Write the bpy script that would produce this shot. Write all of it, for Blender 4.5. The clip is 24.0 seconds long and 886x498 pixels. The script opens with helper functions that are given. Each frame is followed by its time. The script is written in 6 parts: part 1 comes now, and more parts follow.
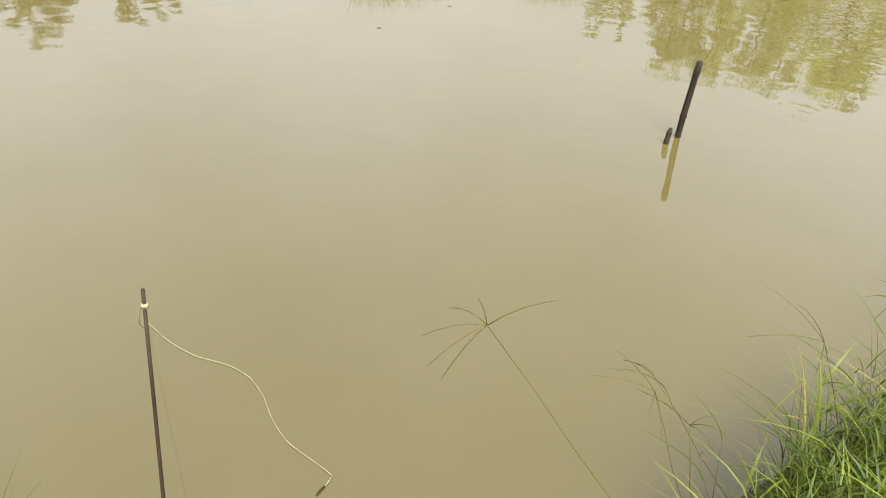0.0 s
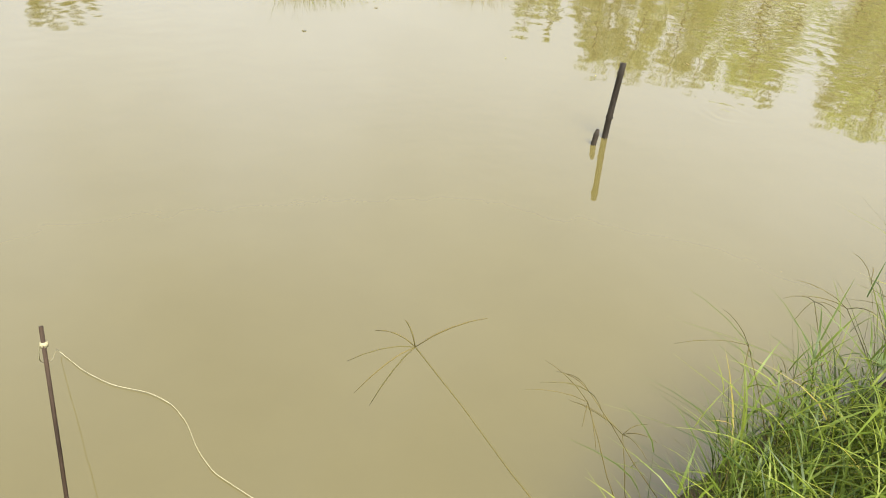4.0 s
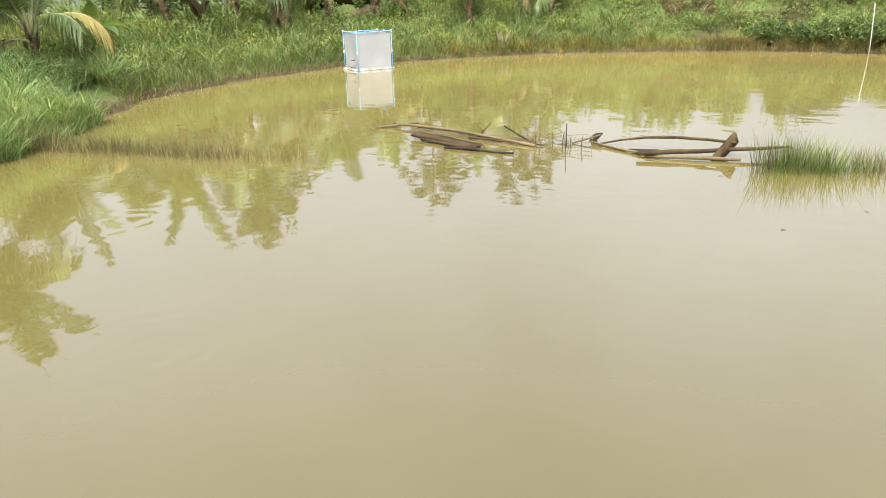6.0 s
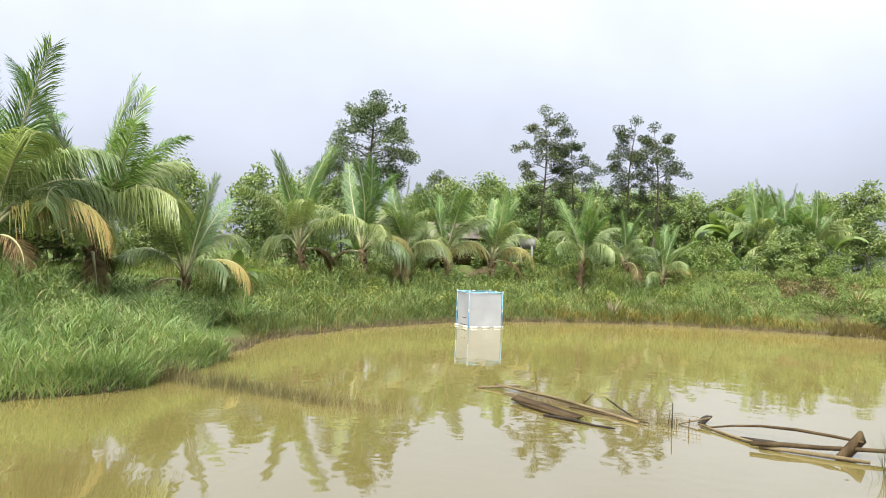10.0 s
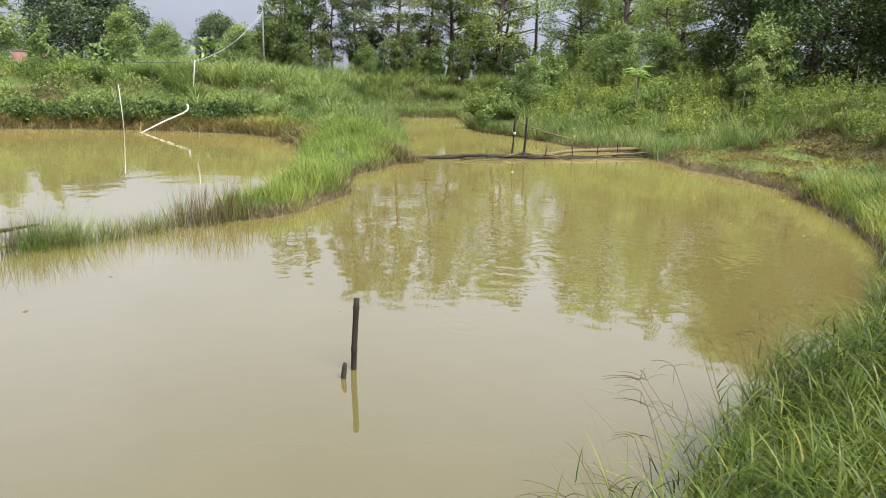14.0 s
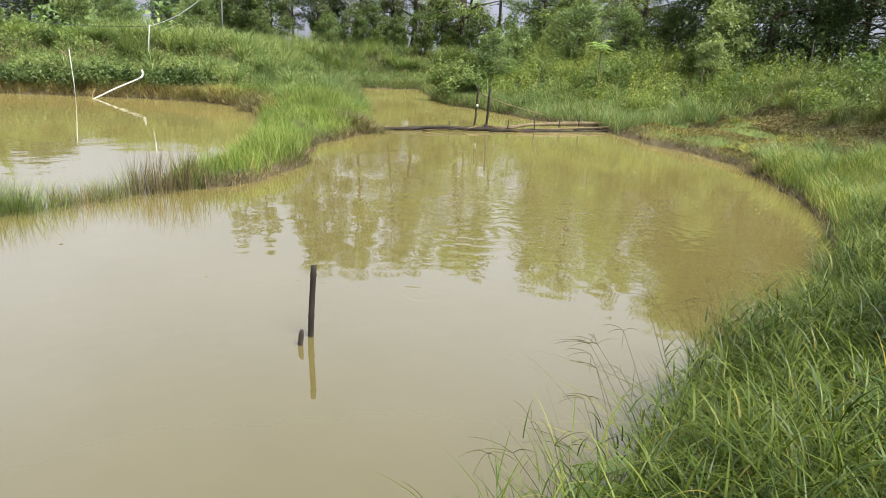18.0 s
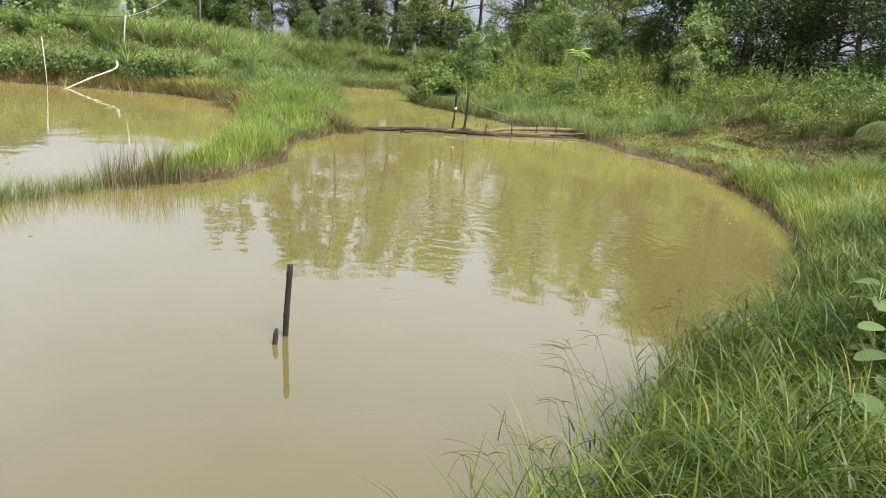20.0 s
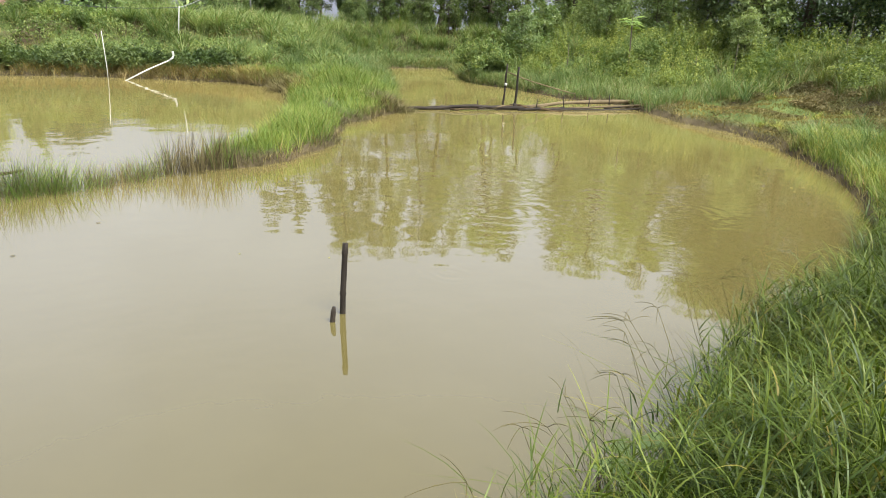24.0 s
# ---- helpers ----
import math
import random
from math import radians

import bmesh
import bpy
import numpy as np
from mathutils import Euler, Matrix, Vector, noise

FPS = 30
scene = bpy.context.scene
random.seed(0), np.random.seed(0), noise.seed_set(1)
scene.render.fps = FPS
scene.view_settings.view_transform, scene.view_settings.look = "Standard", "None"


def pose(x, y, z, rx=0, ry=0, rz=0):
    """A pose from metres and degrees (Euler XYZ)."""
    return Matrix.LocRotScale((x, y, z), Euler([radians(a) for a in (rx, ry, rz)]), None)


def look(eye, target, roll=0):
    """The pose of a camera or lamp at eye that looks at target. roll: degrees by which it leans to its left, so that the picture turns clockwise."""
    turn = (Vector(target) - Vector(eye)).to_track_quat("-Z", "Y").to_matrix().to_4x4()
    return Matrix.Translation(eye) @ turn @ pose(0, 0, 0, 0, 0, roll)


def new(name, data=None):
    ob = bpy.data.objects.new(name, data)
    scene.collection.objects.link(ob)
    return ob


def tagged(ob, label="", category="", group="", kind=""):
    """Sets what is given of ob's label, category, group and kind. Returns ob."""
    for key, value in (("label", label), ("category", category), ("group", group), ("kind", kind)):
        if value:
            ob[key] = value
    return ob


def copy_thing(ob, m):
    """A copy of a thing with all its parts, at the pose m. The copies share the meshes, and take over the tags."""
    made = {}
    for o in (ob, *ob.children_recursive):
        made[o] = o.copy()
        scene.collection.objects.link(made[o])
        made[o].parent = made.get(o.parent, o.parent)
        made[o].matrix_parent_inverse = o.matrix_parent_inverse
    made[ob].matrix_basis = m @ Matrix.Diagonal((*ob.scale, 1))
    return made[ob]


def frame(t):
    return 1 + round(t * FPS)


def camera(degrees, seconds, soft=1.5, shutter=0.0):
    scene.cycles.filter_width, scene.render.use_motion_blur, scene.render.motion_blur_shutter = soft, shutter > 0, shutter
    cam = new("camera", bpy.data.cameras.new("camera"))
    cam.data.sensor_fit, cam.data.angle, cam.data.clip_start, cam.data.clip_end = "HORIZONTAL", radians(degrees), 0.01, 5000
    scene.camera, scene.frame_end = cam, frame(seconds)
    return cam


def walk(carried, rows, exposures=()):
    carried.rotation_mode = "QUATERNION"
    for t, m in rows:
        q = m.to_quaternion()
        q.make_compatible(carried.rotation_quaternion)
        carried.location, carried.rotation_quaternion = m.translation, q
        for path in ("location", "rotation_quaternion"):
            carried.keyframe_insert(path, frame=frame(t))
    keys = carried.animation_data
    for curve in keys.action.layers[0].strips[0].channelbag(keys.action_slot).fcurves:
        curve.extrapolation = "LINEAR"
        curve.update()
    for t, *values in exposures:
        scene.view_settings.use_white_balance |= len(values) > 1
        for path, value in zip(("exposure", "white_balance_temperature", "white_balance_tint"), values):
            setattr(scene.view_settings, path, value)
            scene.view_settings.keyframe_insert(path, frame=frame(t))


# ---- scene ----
cam = camera(65.2, 24.0, soft=1.0)
PATH = [
    (0, (0.263, -0.033, 2.042), (0.032, 1.612, 0.929), 3.4),
    (0.5, (0.277, -0.008, 2.054), (0.044, 1.638, 0.942), 2.4),
    (1, (0.314, 0.021, 2.088), (0.152, 1.723, 1.051), 1.7),
    (1.5, (0.348, 0.029, 2.117), (0.275, 1.762, 1.122), 0.7),
    (3.5, (0.287, 0.027, 2.098), (0.184, 1.752, 1.091), 2.0),
    (4, (0.288, 0.049, 2.057), (0.233, 1.715, 0.951), 4.8),
    (4.5, (0.242, 0.072, 2.033), (0.1, 1.681, 0.854), 4.3),
    (5, (0.132, 0.062, 2.084), (-0.291, 1.643, 0.934), 0.3),
    (5.5, (-0.023, -0.012, 2.141), (-0.843, 1.544, 1.19), -2.0),
    (6, (-0.134, -0.118, 2.136), (-1.303, 1.355, 1.454), -1.5),
    (6.5, (-0.203, -0.228, 2.168), (-1.708, 1.018, 1.739), -0.6),
    (7, (-0.204, -0.348, 2.198), (-1.896, 0.651, 1.823), 1.3),
    (7.5, (-0.173, -0.434, 2.26), (-2.033, 0.241, 1.964), 1.8),
    (8, (-0.103, -0.464, 2.279), (-1.977, 0.209, 2.092), 3.3),
    (8.5, (-0.071, -0.414, 2.298), (-1.894, 0.404, 2.22), 3.3),
    (9, (-0.04, -0.286, 2.292), (-1.736, 0.773, 2.263), 1.9),
    (9.5, (-0.022, -0.204, 2.297), (-1.583, 1.046, 2.327), 1.8),
    (11.5, (0.197, -0.012, 2.269), (-0.769, 1.736, 2.169), 4.5),
    (12, (0.318, -0.006, 2.244), (-0.116, 1.946, 2.195), 2.1),
    (12.5, (0.425, 0.02, 2.223), (0.254, 2.003, 2.026), 1.7),
    (13, (0.471, 0.023, 2.223), (0.625, 1.999, 1.956), 2.0),
    (13.5, (0.484, -0.015, 2.177), (0.911, 1.89, 1.742), 1.8),
    (14, (0.514, -0.035, 2.16), (1.053, 1.831, 1.684), 1.8),
    (14.5, (0.526, -0.038, 2.149), (1.081, 1.802, 1.594), 1.5),
    (15, (0.533, -0.063, 2.127), (1.075, 1.775, 1.552), 0.7),
    (15.5, (0.54, -0.055, 2.125), (1.165, 1.768, 1.587), 2.2),
    (16, (0.559, -0.08, 2.129), (1.245, 1.723, 1.601), 1.9),
    (16.5, (0.556, -0.111, 2.128), (1.27, 1.682, 1.604), 2.6),
    (17, (0.548, -0.085, 2.134), (1.252, 1.71, 1.604), 2.1),
    (17.5, (0.526, -0.079, 2.125), (1.207, 1.732, 1.617), 3.2),
    (18, (0.545, -0.076, 2.124), (1.183, 1.739, 1.579), 3.0),
    (18.5, (0.532, -0.092, 2.126), (1.19, 1.736, 1.654), 3.3),
    (20.5, (0.514, -0.09, 2.139), (1.226, 1.697, 1.59), 5.2),
    (21, (0.54, -0.107, 2.137), (1.234, 1.692, 1.605), 3.8),
    (21.5, (0.542, -0.092, 2.122), (1.296, 1.669, 1.548), 3.0),
    (22, (0.527, -0.075, 2.12), (1.199, 1.722, 1.555), 3.9),
    (22.5, (0.501, -0.098, 2.113), (1.097, 1.714, 1.513), 3.1),
    (23, (0.502, -0.105, 2.121), (1.053, 1.73, 1.548), 3.0),
    (23.5, (0.52, -0.104, 2.129), (1.102, 1.728, 1.575), 2.9),
    (24, (0.518, -0.072, 2.101), (1.079, 1.751, 1.499), 2.4),
]
walk(cam, [(t, look(eye, target, roll)) for t, eye, target, roll in PATH], [(0.0,1.12,6350,7),(1.5,1.2,6300,6),(4.0,1.3,6300,5),(5.0,1.2,6300,6),(5.5,1.12,6300,6),(6.0,1.22,6200,7),(7.0,1.33,5950,7),(8.0,1.31,5950,7),(9.0,1.27,5950,7),(9.5,1.16,6000,7),(12.0,1.08,6200,8),(12.5,1.09,6200,8),(13.0,1.0,6150,8),(14.0,1.02,5950,8),(24.0,1.04,5950,8)])

# ---- world and light ----
world = bpy.data.worlds.new("overcast_sky")
scene.world = world
world.use_nodes = True
wn, wl = world.node_tree.nodes, world.node_tree.links
wn.clear()
SUN_EL, SUN_AZ = 58.0, 150.0
sky = wn.new("ShaderNodeTexSky")
sky.sky_type, sky.sun_disc = "NISHITA", False
sky.sun_elevation, sky.sun_rotation = radians(SUN_EL), radians(SUN_AZ)
sky.dust_density, sky.air_density = 4.0, 1.0
coord = wn.new("ShaderNodeTexCoord")
sep = wn.new("ShaderNodeSeparateXYZ")
wl.new(coord.outputs["Generated"], sep.inputs[0])
lift = wn.new("ShaderNodeMapRange")
lift.inputs["From Min"].default_value, lift.inputs["From Max"].default_value = 0.0, 1.0
lift.inputs["To Min"].default_value, lift.inputs["To Max"].default_value = 10.3, 3.0
below = wn.new("ShaderNodeMath")
below.operation, below.use_clamp = "SUBTRACT", True
below.inputs[0].default_value = 1.0
wl.new(sep.outputs["Z"], below.inputs[1])
arch = wn.new("ShaderNodeMath")
arch.operation, arch.use_clamp = "POWER", True
arch.inputs[1].default_value = 1.6
wl.new(below.outputs[0], arch.inputs[0])
wl.new(arch.outputs[0], lift.inputs["Value"])
cloud = wn.new("ShaderNodeTexNoise")
cloud.inputs["Scale"].default_value, cloud.inputs["Detail"].default_value = 2.2, 4.0
wl.new(coord.outputs["Generated"], cloud.inputs["Vector"])
shade = wn.new("ShaderNodeMapRange")
shade.inputs["From Min"].default_value, shade.inputs["From Max"].default_value = 0.35, 0.65
shade.inputs["To Min"].default_value, shade.inputs["To Max"].default_value = 0.9, 1.1
wl.new(cloud.outputs["Fac"], shade.inputs["Value"])
mul = wn.new("ShaderNodeMath")
mul.operation = "MULTIPLY"
wl.new(lift.outputs[0], mul.inputs[0])
wl.new(shade.outputs[0], mul.inputs[1])
grey = wn.new("ShaderNodeVectorMath")
grey.operation = "SCALE"
cast = wn.new("ShaderNodeMixRGB")
cast.inputs[1].default_value, cast.inputs[2].default_value = (0.975, 0.975, 1.08, 1), (0.985, 0.975, 1.09, 1)
wl.new(arch.outputs[0], cast.inputs[0])
wl.new(cast.outputs[0], grey.inputs[0])
wl.new(mul.outputs[0], grey.inputs["Scale"])
cover = wn.new("ShaderNodeMixRGB")
cover.inputs[0].default_value = 0.9
wl.new(sky.outputs[0], cover.inputs[1])
wl.new(grey.outputs[0], cover.inputs[2])
bg = wn.new("ShaderNodeBackground")
bg.inputs["Strength"].default_value = 0.08
wl.new(cover.outputs[0], bg.inputs[0])
wo = wn.new("ShaderNodeOutputWorld")
wl.new(bg.outputs[0], wo.inputs[0])

sun = new("sun", bpy.data.lights.new("sun", "SUN"))
sun.data.energy, sun.data.angle, sun.data.color = 5.7, radians(34), (1.0, 0.96, 0.88)
sun.matrix_world = look((0, 0, 0), (-math.sin(radians(SUN_AZ)) * math.cos(radians(SUN_EL)), -math.cos(radians(SUN_AZ)) * math.cos(radians(SUN_EL)), -math.sin(radians(SUN_EL))))


# ---- materials ----
def nodes(name):
    m = bpy.data.materials.new(name)
    m.use_nodes = True
    n = m.node_tree.nodes
    return m, n, m.node_tree.links, n["Principled BSDF"], n["Material Output"]


def ramp(n, l, source, stops):
    r = n.new("ShaderNodeValToRGB")
    els = r.color_ramp.elements
    while len(els) < len(stops):
        els.new(0.5)
    for e, (p, c) in zip(els, stops):
        e.position, e.color = p, (*c, 1)
    l.new(source, r.inputs[0])
    return r.outputs[0]


def noise_tex(n, l, scale, detail=4.0, vector=None, rough=0.55):
    t = n.new("ShaderNodeTexNoise")
    t.inputs["Scale"].default_value, t.inputs["Detail"].default_value = scale, detail
    t.inputs["Roughness"].default_value = rough
    if vector is None:
        g = n.new("ShaderNodeTexCoord")
        vector = g.outputs["Object"]
    l.new(vector, t.inputs["Vector"])
    return t.outputs["Fac"]


def mix(n, l, fac, a, b, kind="MIX"):
    m = n.new("ShaderNodeMixRGB")
    m.blend_type = kind
    for i, v in enumerate((fac, a, b)):
        if hasattr(v, "links"):
            l.new(v, m.inputs[i])
        else:
            m.inputs[i].default_value = v if i == 0 else (*v, 1)
    return m.outputs[0]


def foliage(name, stops, rough=0.5, see_through=0.25, patch=0.5, gloss=0.15):
    """Leaf or blade colours: one per leaf, drifting from patch to patch, with light passing through."""
    m, n, l, p, out = nodes(name)
    geo = n.new("ShaderNodeNewGeometry")
    info = n.new("ShaderNodeObjectInfo")
    c = ramp(n, l, geo.outputs["Random Per Island"], stops)
    drift = noise_tex(n, l, patch, 3.0, geo.outputs["Position"])
    tone = ramp(n, l, drift, [(0.3, (0.56, 0.64, 0.52)), (0.7, (1.28, 1.2, 1.08))])
    c = mix(n, l, 1.0, c, tone, "MULTIPLY")
    own = ramp(n, l, info.outputs["Random"], [(0.0, (0.85, 0.9, 0.85)), (1.0, (1.12, 1.08, 0.95))])
    c = mix(n, l, 1.0, c, own, "MULTIPLY")
    l.new(c, p.inputs["Base Color"])
    p.inputs["Roughness"].default_value = rough
    p.inputs["Specular IOR Level"].default_value = gloss
    tr = n.new("ShaderNodeBsdfTranslucent")
    warm = mix(n, l, 1.0, c, (1.25, 1.3, 0.6), "MULTIPLY")
    l.new(warm, tr.inputs[0])
    ms = n.new("ShaderNodeMixShader")
    ms.inputs[0].default_value = see_through
    l.new(p.outputs[0], ms.inputs[1])
    l.new(tr.outputs[0], ms.inputs[2])
    l.new(ms.outputs[0], out.inputs[0])
    return m


def surface(name, stops, scale, rough=0.8, bump=0.4, fine=30.0, stretch=(1, 1, 1), metal=0.0, gloss=0.4):
    """A solid surface: large stains and fine grain in colour and relief."""
    m, n, l, p, out = nodes(name)
    g = n.new("ShaderNodeTexCoord")
    mp = n.new("ShaderNodeMapping")
    mp.inputs["Scale"].default_value = stretch
    l.new(g.outputs["Object"], mp.inputs[0])
    big = noise_tex(n, l, scale, 5.0, mp.outputs[0])
    small = noise_tex(n, l, fine, 6.0, mp.outputs[0], 0.7)
    c = ramp(n, l, big, stops)
    c = mix(n, l, 0.45, c, ramp(n, l, small, [(0.3, (0.35, 0.35, 0.35)), (0.7, (1.3, 1.3, 1.3))]), "MULTIPLY")
    info = n.new("ShaderNodeObjectInfo")
    c = mix(n, l, 1.0, c, ramp(n, l, info.outputs["Random"], [(0.0, (0.85, 0.85, 0.85)), (1.0, (1.15, 1.12, 1.08))]), "MULTIPLY")
    l.new(c, p.inputs["Base Color"])
    p.inputs["Roughness"].default_value, p.inputs["Metallic"].default_value = rough, metal
    p.inputs["Specular IOR Level"].default_value = gloss
    b = n.new("ShaderNodeBump")
    b.inputs["Strength"].default_value, b.inputs["Distance"].default_value = bump, 0.02
    l.new(small, b.inputs["Height"])
    l.new(b.outputs[0], p.inputs["Normal"])
    return m


def water_material():
    """Silty pond water: an opaque clay body under a clear glossy surface with light ripples and rings."""
    m, n, l, p, out = nodes("silty_water")
    geo = n.new("ShaderNodeNewGeometry")
    pos = geo.outputs["Position"]
    murk = noise_tex(n, l, 0.22, 4.0, pos)
    c = ramp(n, l, murk, [(0.3, (0.065, 0.052, 0.016)), (0.7, (0.074, 0.060, 0.020))])
    silt = noise_tex(n, l, 2.2, 6.0, pos, 0.65)
    c = mix(n, l, 1.0, c, ramp(n, l, silt, [(0.3, (0.97, 0.97, 0.96)), (0.7, (1.03, 1.03, 1.04))]), "MULTIPLY")
    n.remove(p)
    body = n.new("ShaderNodeBsdfDiffuse")
    l.new(c, body.inputs["Color"])
    gloss = n.new("ShaderNodeBsdfGlossy")
    gloss.inputs["Roughness"].default_value = 0.03
    share = n.new("ShaderNodeFresnel")
    share.inputs["IOR"].default_value = 1.33
    # the mirror share climbs quickly with the angle and levels off, as fine ripples blur the far surface
    decay = n.new("ShaderNodeMath")
    decay.operation = "MULTIPLY"
    decay.inputs[1].default_value = -3.8
    l.new(share.outputs[0], decay.inputs[0])
    rest = n.new("ShaderNodeMath")
    rest.operation = "EXPONENT"
    l.new(decay.outputs[0], rest.inputs[0])
    sheen = n.new("ShaderNodeMath")
    sheen.operation, sheen.use_clamp = "MULTIPLY_ADD", True
    sheen.inputs[1].default_value, sheen.inputs[2].default_value = -0.7, 0.7
    l.new(rest.outputs[0], sheen.inputs[0])
    l.new(sheen.outputs[0], gloss.inputs["Color"])
    both = n.new("ShaderNodeAddShader")
    l.new(body.outputs[0], both.inputs[0])
    l.new(gloss.outputs[0], both.inputs[1])
    l.new(both.outputs[0], out.inputs[0])
    mp = n.new("ShaderNodeMapping")
    mp.inputs["Scale"].default_value = (1.0, 1.0, 1.0)
    l.new(pos, mp.inputs[0])
    height = None

    def add(a, b, kind="ADD"):
        q = n.new("ShaderNodeMath")
        q.operation = kind
        for i, v in enumerate((a, b)):
            if hasattr(v, "links"):
                l.new(v, q.inputs[i])
            else:
                q.inputs[i].default_value = v
        return q.outputs[0]

    swell = noise_tex(n, l, 1.3, 2.0, mp.outputs[0])
    chop = noise_tex(n, l, 5.0, 1.0, mp.outputs[0])
    calm = ramp(n, l, noise_tex(n, l, 0.35, 2.0, pos), [(0.42, (0.15, 0.15, 0.15)), (0.62, (1, 1, 1))])
    height = add(add(swell, 0.0055, "MULTIPLY"), add(add(chop, 0.0016, "MULTIPLY"), calm, "MULTIPLY"))
    # ruffled water where the fish feed
    near_fish = n.new("ShaderNodeVectorMath")
    near_fish.operation = "DISTANCE"
    l.new(pos, near_fish.inputs[0])
    near_fish.inputs[1].default_value = (5.2, 8.2, 0)
    ruffle = n.new("ShaderNodeMapRange")
    ruffle.interpolation_type = "SMOOTHSTEP"
    ruffle.inputs["From Min"].default_value, ruffle.inputs["From Max"].default_value = 0.8, 3.8
    ruffle.inputs["To Min"].default_value, ruffle.inputs["To Max"].default_value = 0.0044, 0.0
    l.new(near_fish.outputs["Value"], ruffle.inputs["Value"])
    height = add(height, add(noise_tex(n, l, 5.5, 1.0, mp.outputs[0]), ruffle.outputs[0], "MULTIPLY"))
    for cx, cy, reach, amp in RINGS:
        d = n.new("ShaderNodeVectorMath")
        d.operation = "DISTANCE"
        l.new(pos, d.inputs[0])
        d.inputs[1].default_value = (cx, cy, 0)
        bent_d = add(d.outputs["Value"], add(swell, 0.45, "MULTIPLY"))
        wave = add(add(bent_d, 24.0 / max(reach, 0.5), "MULTIPLY"), 0.0, "SINE")
        fade = n.new("ShaderNodeMapRange")
        fade.interpolation_type = "SMOOTHSTEP"
        fade.inputs["From Min"].default_value, fade.inputs["From Max"].default_value = reach * 0.35, reach
        fade.inputs["To Min"].default_value, fade.inputs["To Max"].default_value = amp, 0.0
        l.new(d.outputs["Value"], fade.inputs["Value"])
        height = add(height, add(wave, fade.outputs[0], "MULTIPLY"))
    b = n.new("ShaderNodeBump")
    b.inputs["Strength"].default_value, b.inputs["Distance"].default_value = 1.0, 1.0
    l.new(height, b.inputs["Height"])
    for node in (body, gloss, share):
        l.new(b.outputs[0], node.inputs["Normal"])
    return m


# rings that small fish leave on the surface: x, y, reach, height
RINGS = [(3.6, 7.6, 1.2, 0.0012), (5.4, 8.4, 1.0, 0.0010), (4.4, 9.8, 0.9, 0.00064), (2.3, 5.6, 0.35, 0.00032), (6.0, 7.3, 0.8, 0.0009),
         (-5.6, 1.4, 0.9, 0.00037), (-4.2, 1.9, 0.8, 0.00064), (-7.0, 3.2, 1.0, 0.00032), (-6.2, 7.4, 1.0, 0.00032), (-3.3, 0.9, 0.6, 0.00053)]

WATER = water_material()
GREEN = [(0.0, (0.025, 0.043, 0.006)), (0.35, (0.062, 0.085, 0.010)), (0.75, (0.113, 0.140, 0.019)), (0.94, (0.166, 0.183, 0.033)), (1.0, (0.238, 0.175, 0.046))]
GRASS_NEAR = foliage("lush_grass", GREEN, 0.45, 0.24, 0.7, 0.2)
GRASS_SPIT = foliage("bright_marsh_grass", [(0.0, (0.090, 0.133, 0.032)), (0.6, (0.165, 0.220, 0.052)), (0.9, (0.222, 0.257, 0.083)), (1.0, (0.279, 0.215, 0.113))], 0.55, 0.3, 0.5)
GRASS_FAR = foliage("bank_grass_green", [(0.0, (0.070, 0.091, 0.032)), (0.5, (0.128, 0.147, 0.051)), (0.85, (0.180, 0.178, 0.073)), (1.0, (0.250, 0.194, 0.109))], 0.6, 0.3, 0.35)
GRASS_BANK = foliage("long_bank_grass", [(0.0, (0.074, 0.112, 0.040)), (0.5, (0.146, 0.201, 0.075)), (0.88, (0.224, 0.263, 0.125)), (1.0, (0.329, 0.258, 0.178))], 0.55, 0.3, 0.6)
GRASS_EDGE = foliage("waterline_grass", [(0.0, (0.078, 0.124, 0.046)), (0.5, (0.154, 0.223, 0.085)), (0.88, (0.235, 0.292, 0.142)), (1.0, (0.346, 0.286, 0.200))], 0.55, 0.3, 0.6)
GRASS_LEFT = foliage("lush_bank_grass", [(0.0, (0.110, 0.174, 0.083)), (0.5, (0.218, 0.313, 0.151)), (0.88, (0.337, 0.411, 0.251)), (1.0, (0.493, 0.403, 0.357))], 0.55, 0.3, 0.6)
GRASS_RIGHT = foliage("olive_bank_grass", [(0.0, (0.105, 0.138, 0.034)), (0.5, (0.208, 0.248, 0.063)), (0.88, (0.320, 0.325, 0.106)), (1.0, (0.470, 0.319, 0.150))], 0.55, 0.3, 0.6)
LEAF_WEED = foliage("olive_weed_leaf", [(0.0, (0.085, 0.115, 0.036)), (0.5, (0.180, 0.215, 0.070)), (0.9, (0.262, 0.285, 0.102)), (1.0, (0.250, 0.262, 0.100))], 0.6, 0.36, 0.6, 0.12)
# darker leaf tone with the understorey shade put into the colour
LEAF_UNDER = foliage("shaded_tree_leaf", [(0.0, (0.053, 0.077, 0.033)), (0.6, (0.104, 0.139, 0.060)), (1.0, (0.176, 0.211, 0.097))], 0.5, 0.38, 0.5, 0.2)
LITTER = foliage("dead_plant_litter", [(0.0, (0.108, 0.086, 0.047)), (0.6, (0.214, 0.176, 0.097)), (1.0, (0.340, 0.276, 0.159))], 0.8, 0.1, 0.5)
PAPAYA = foliage("pale_papaya_leaf", [(0.0, (0.180, 0.250, 0.064)), (1.0, (0.259, 0.328, 0.104))], 0.5, 0.35, 0.6)
STEM_DARK = foliage("drowned_stem_brown", [(0.0, (0.051, 0.038, 0.022)), (0.6, (0.115, 0.089, 0.049)), (1.0, (0.216, 0.173, 0.095))], 0.7, 0.1, 0.5)
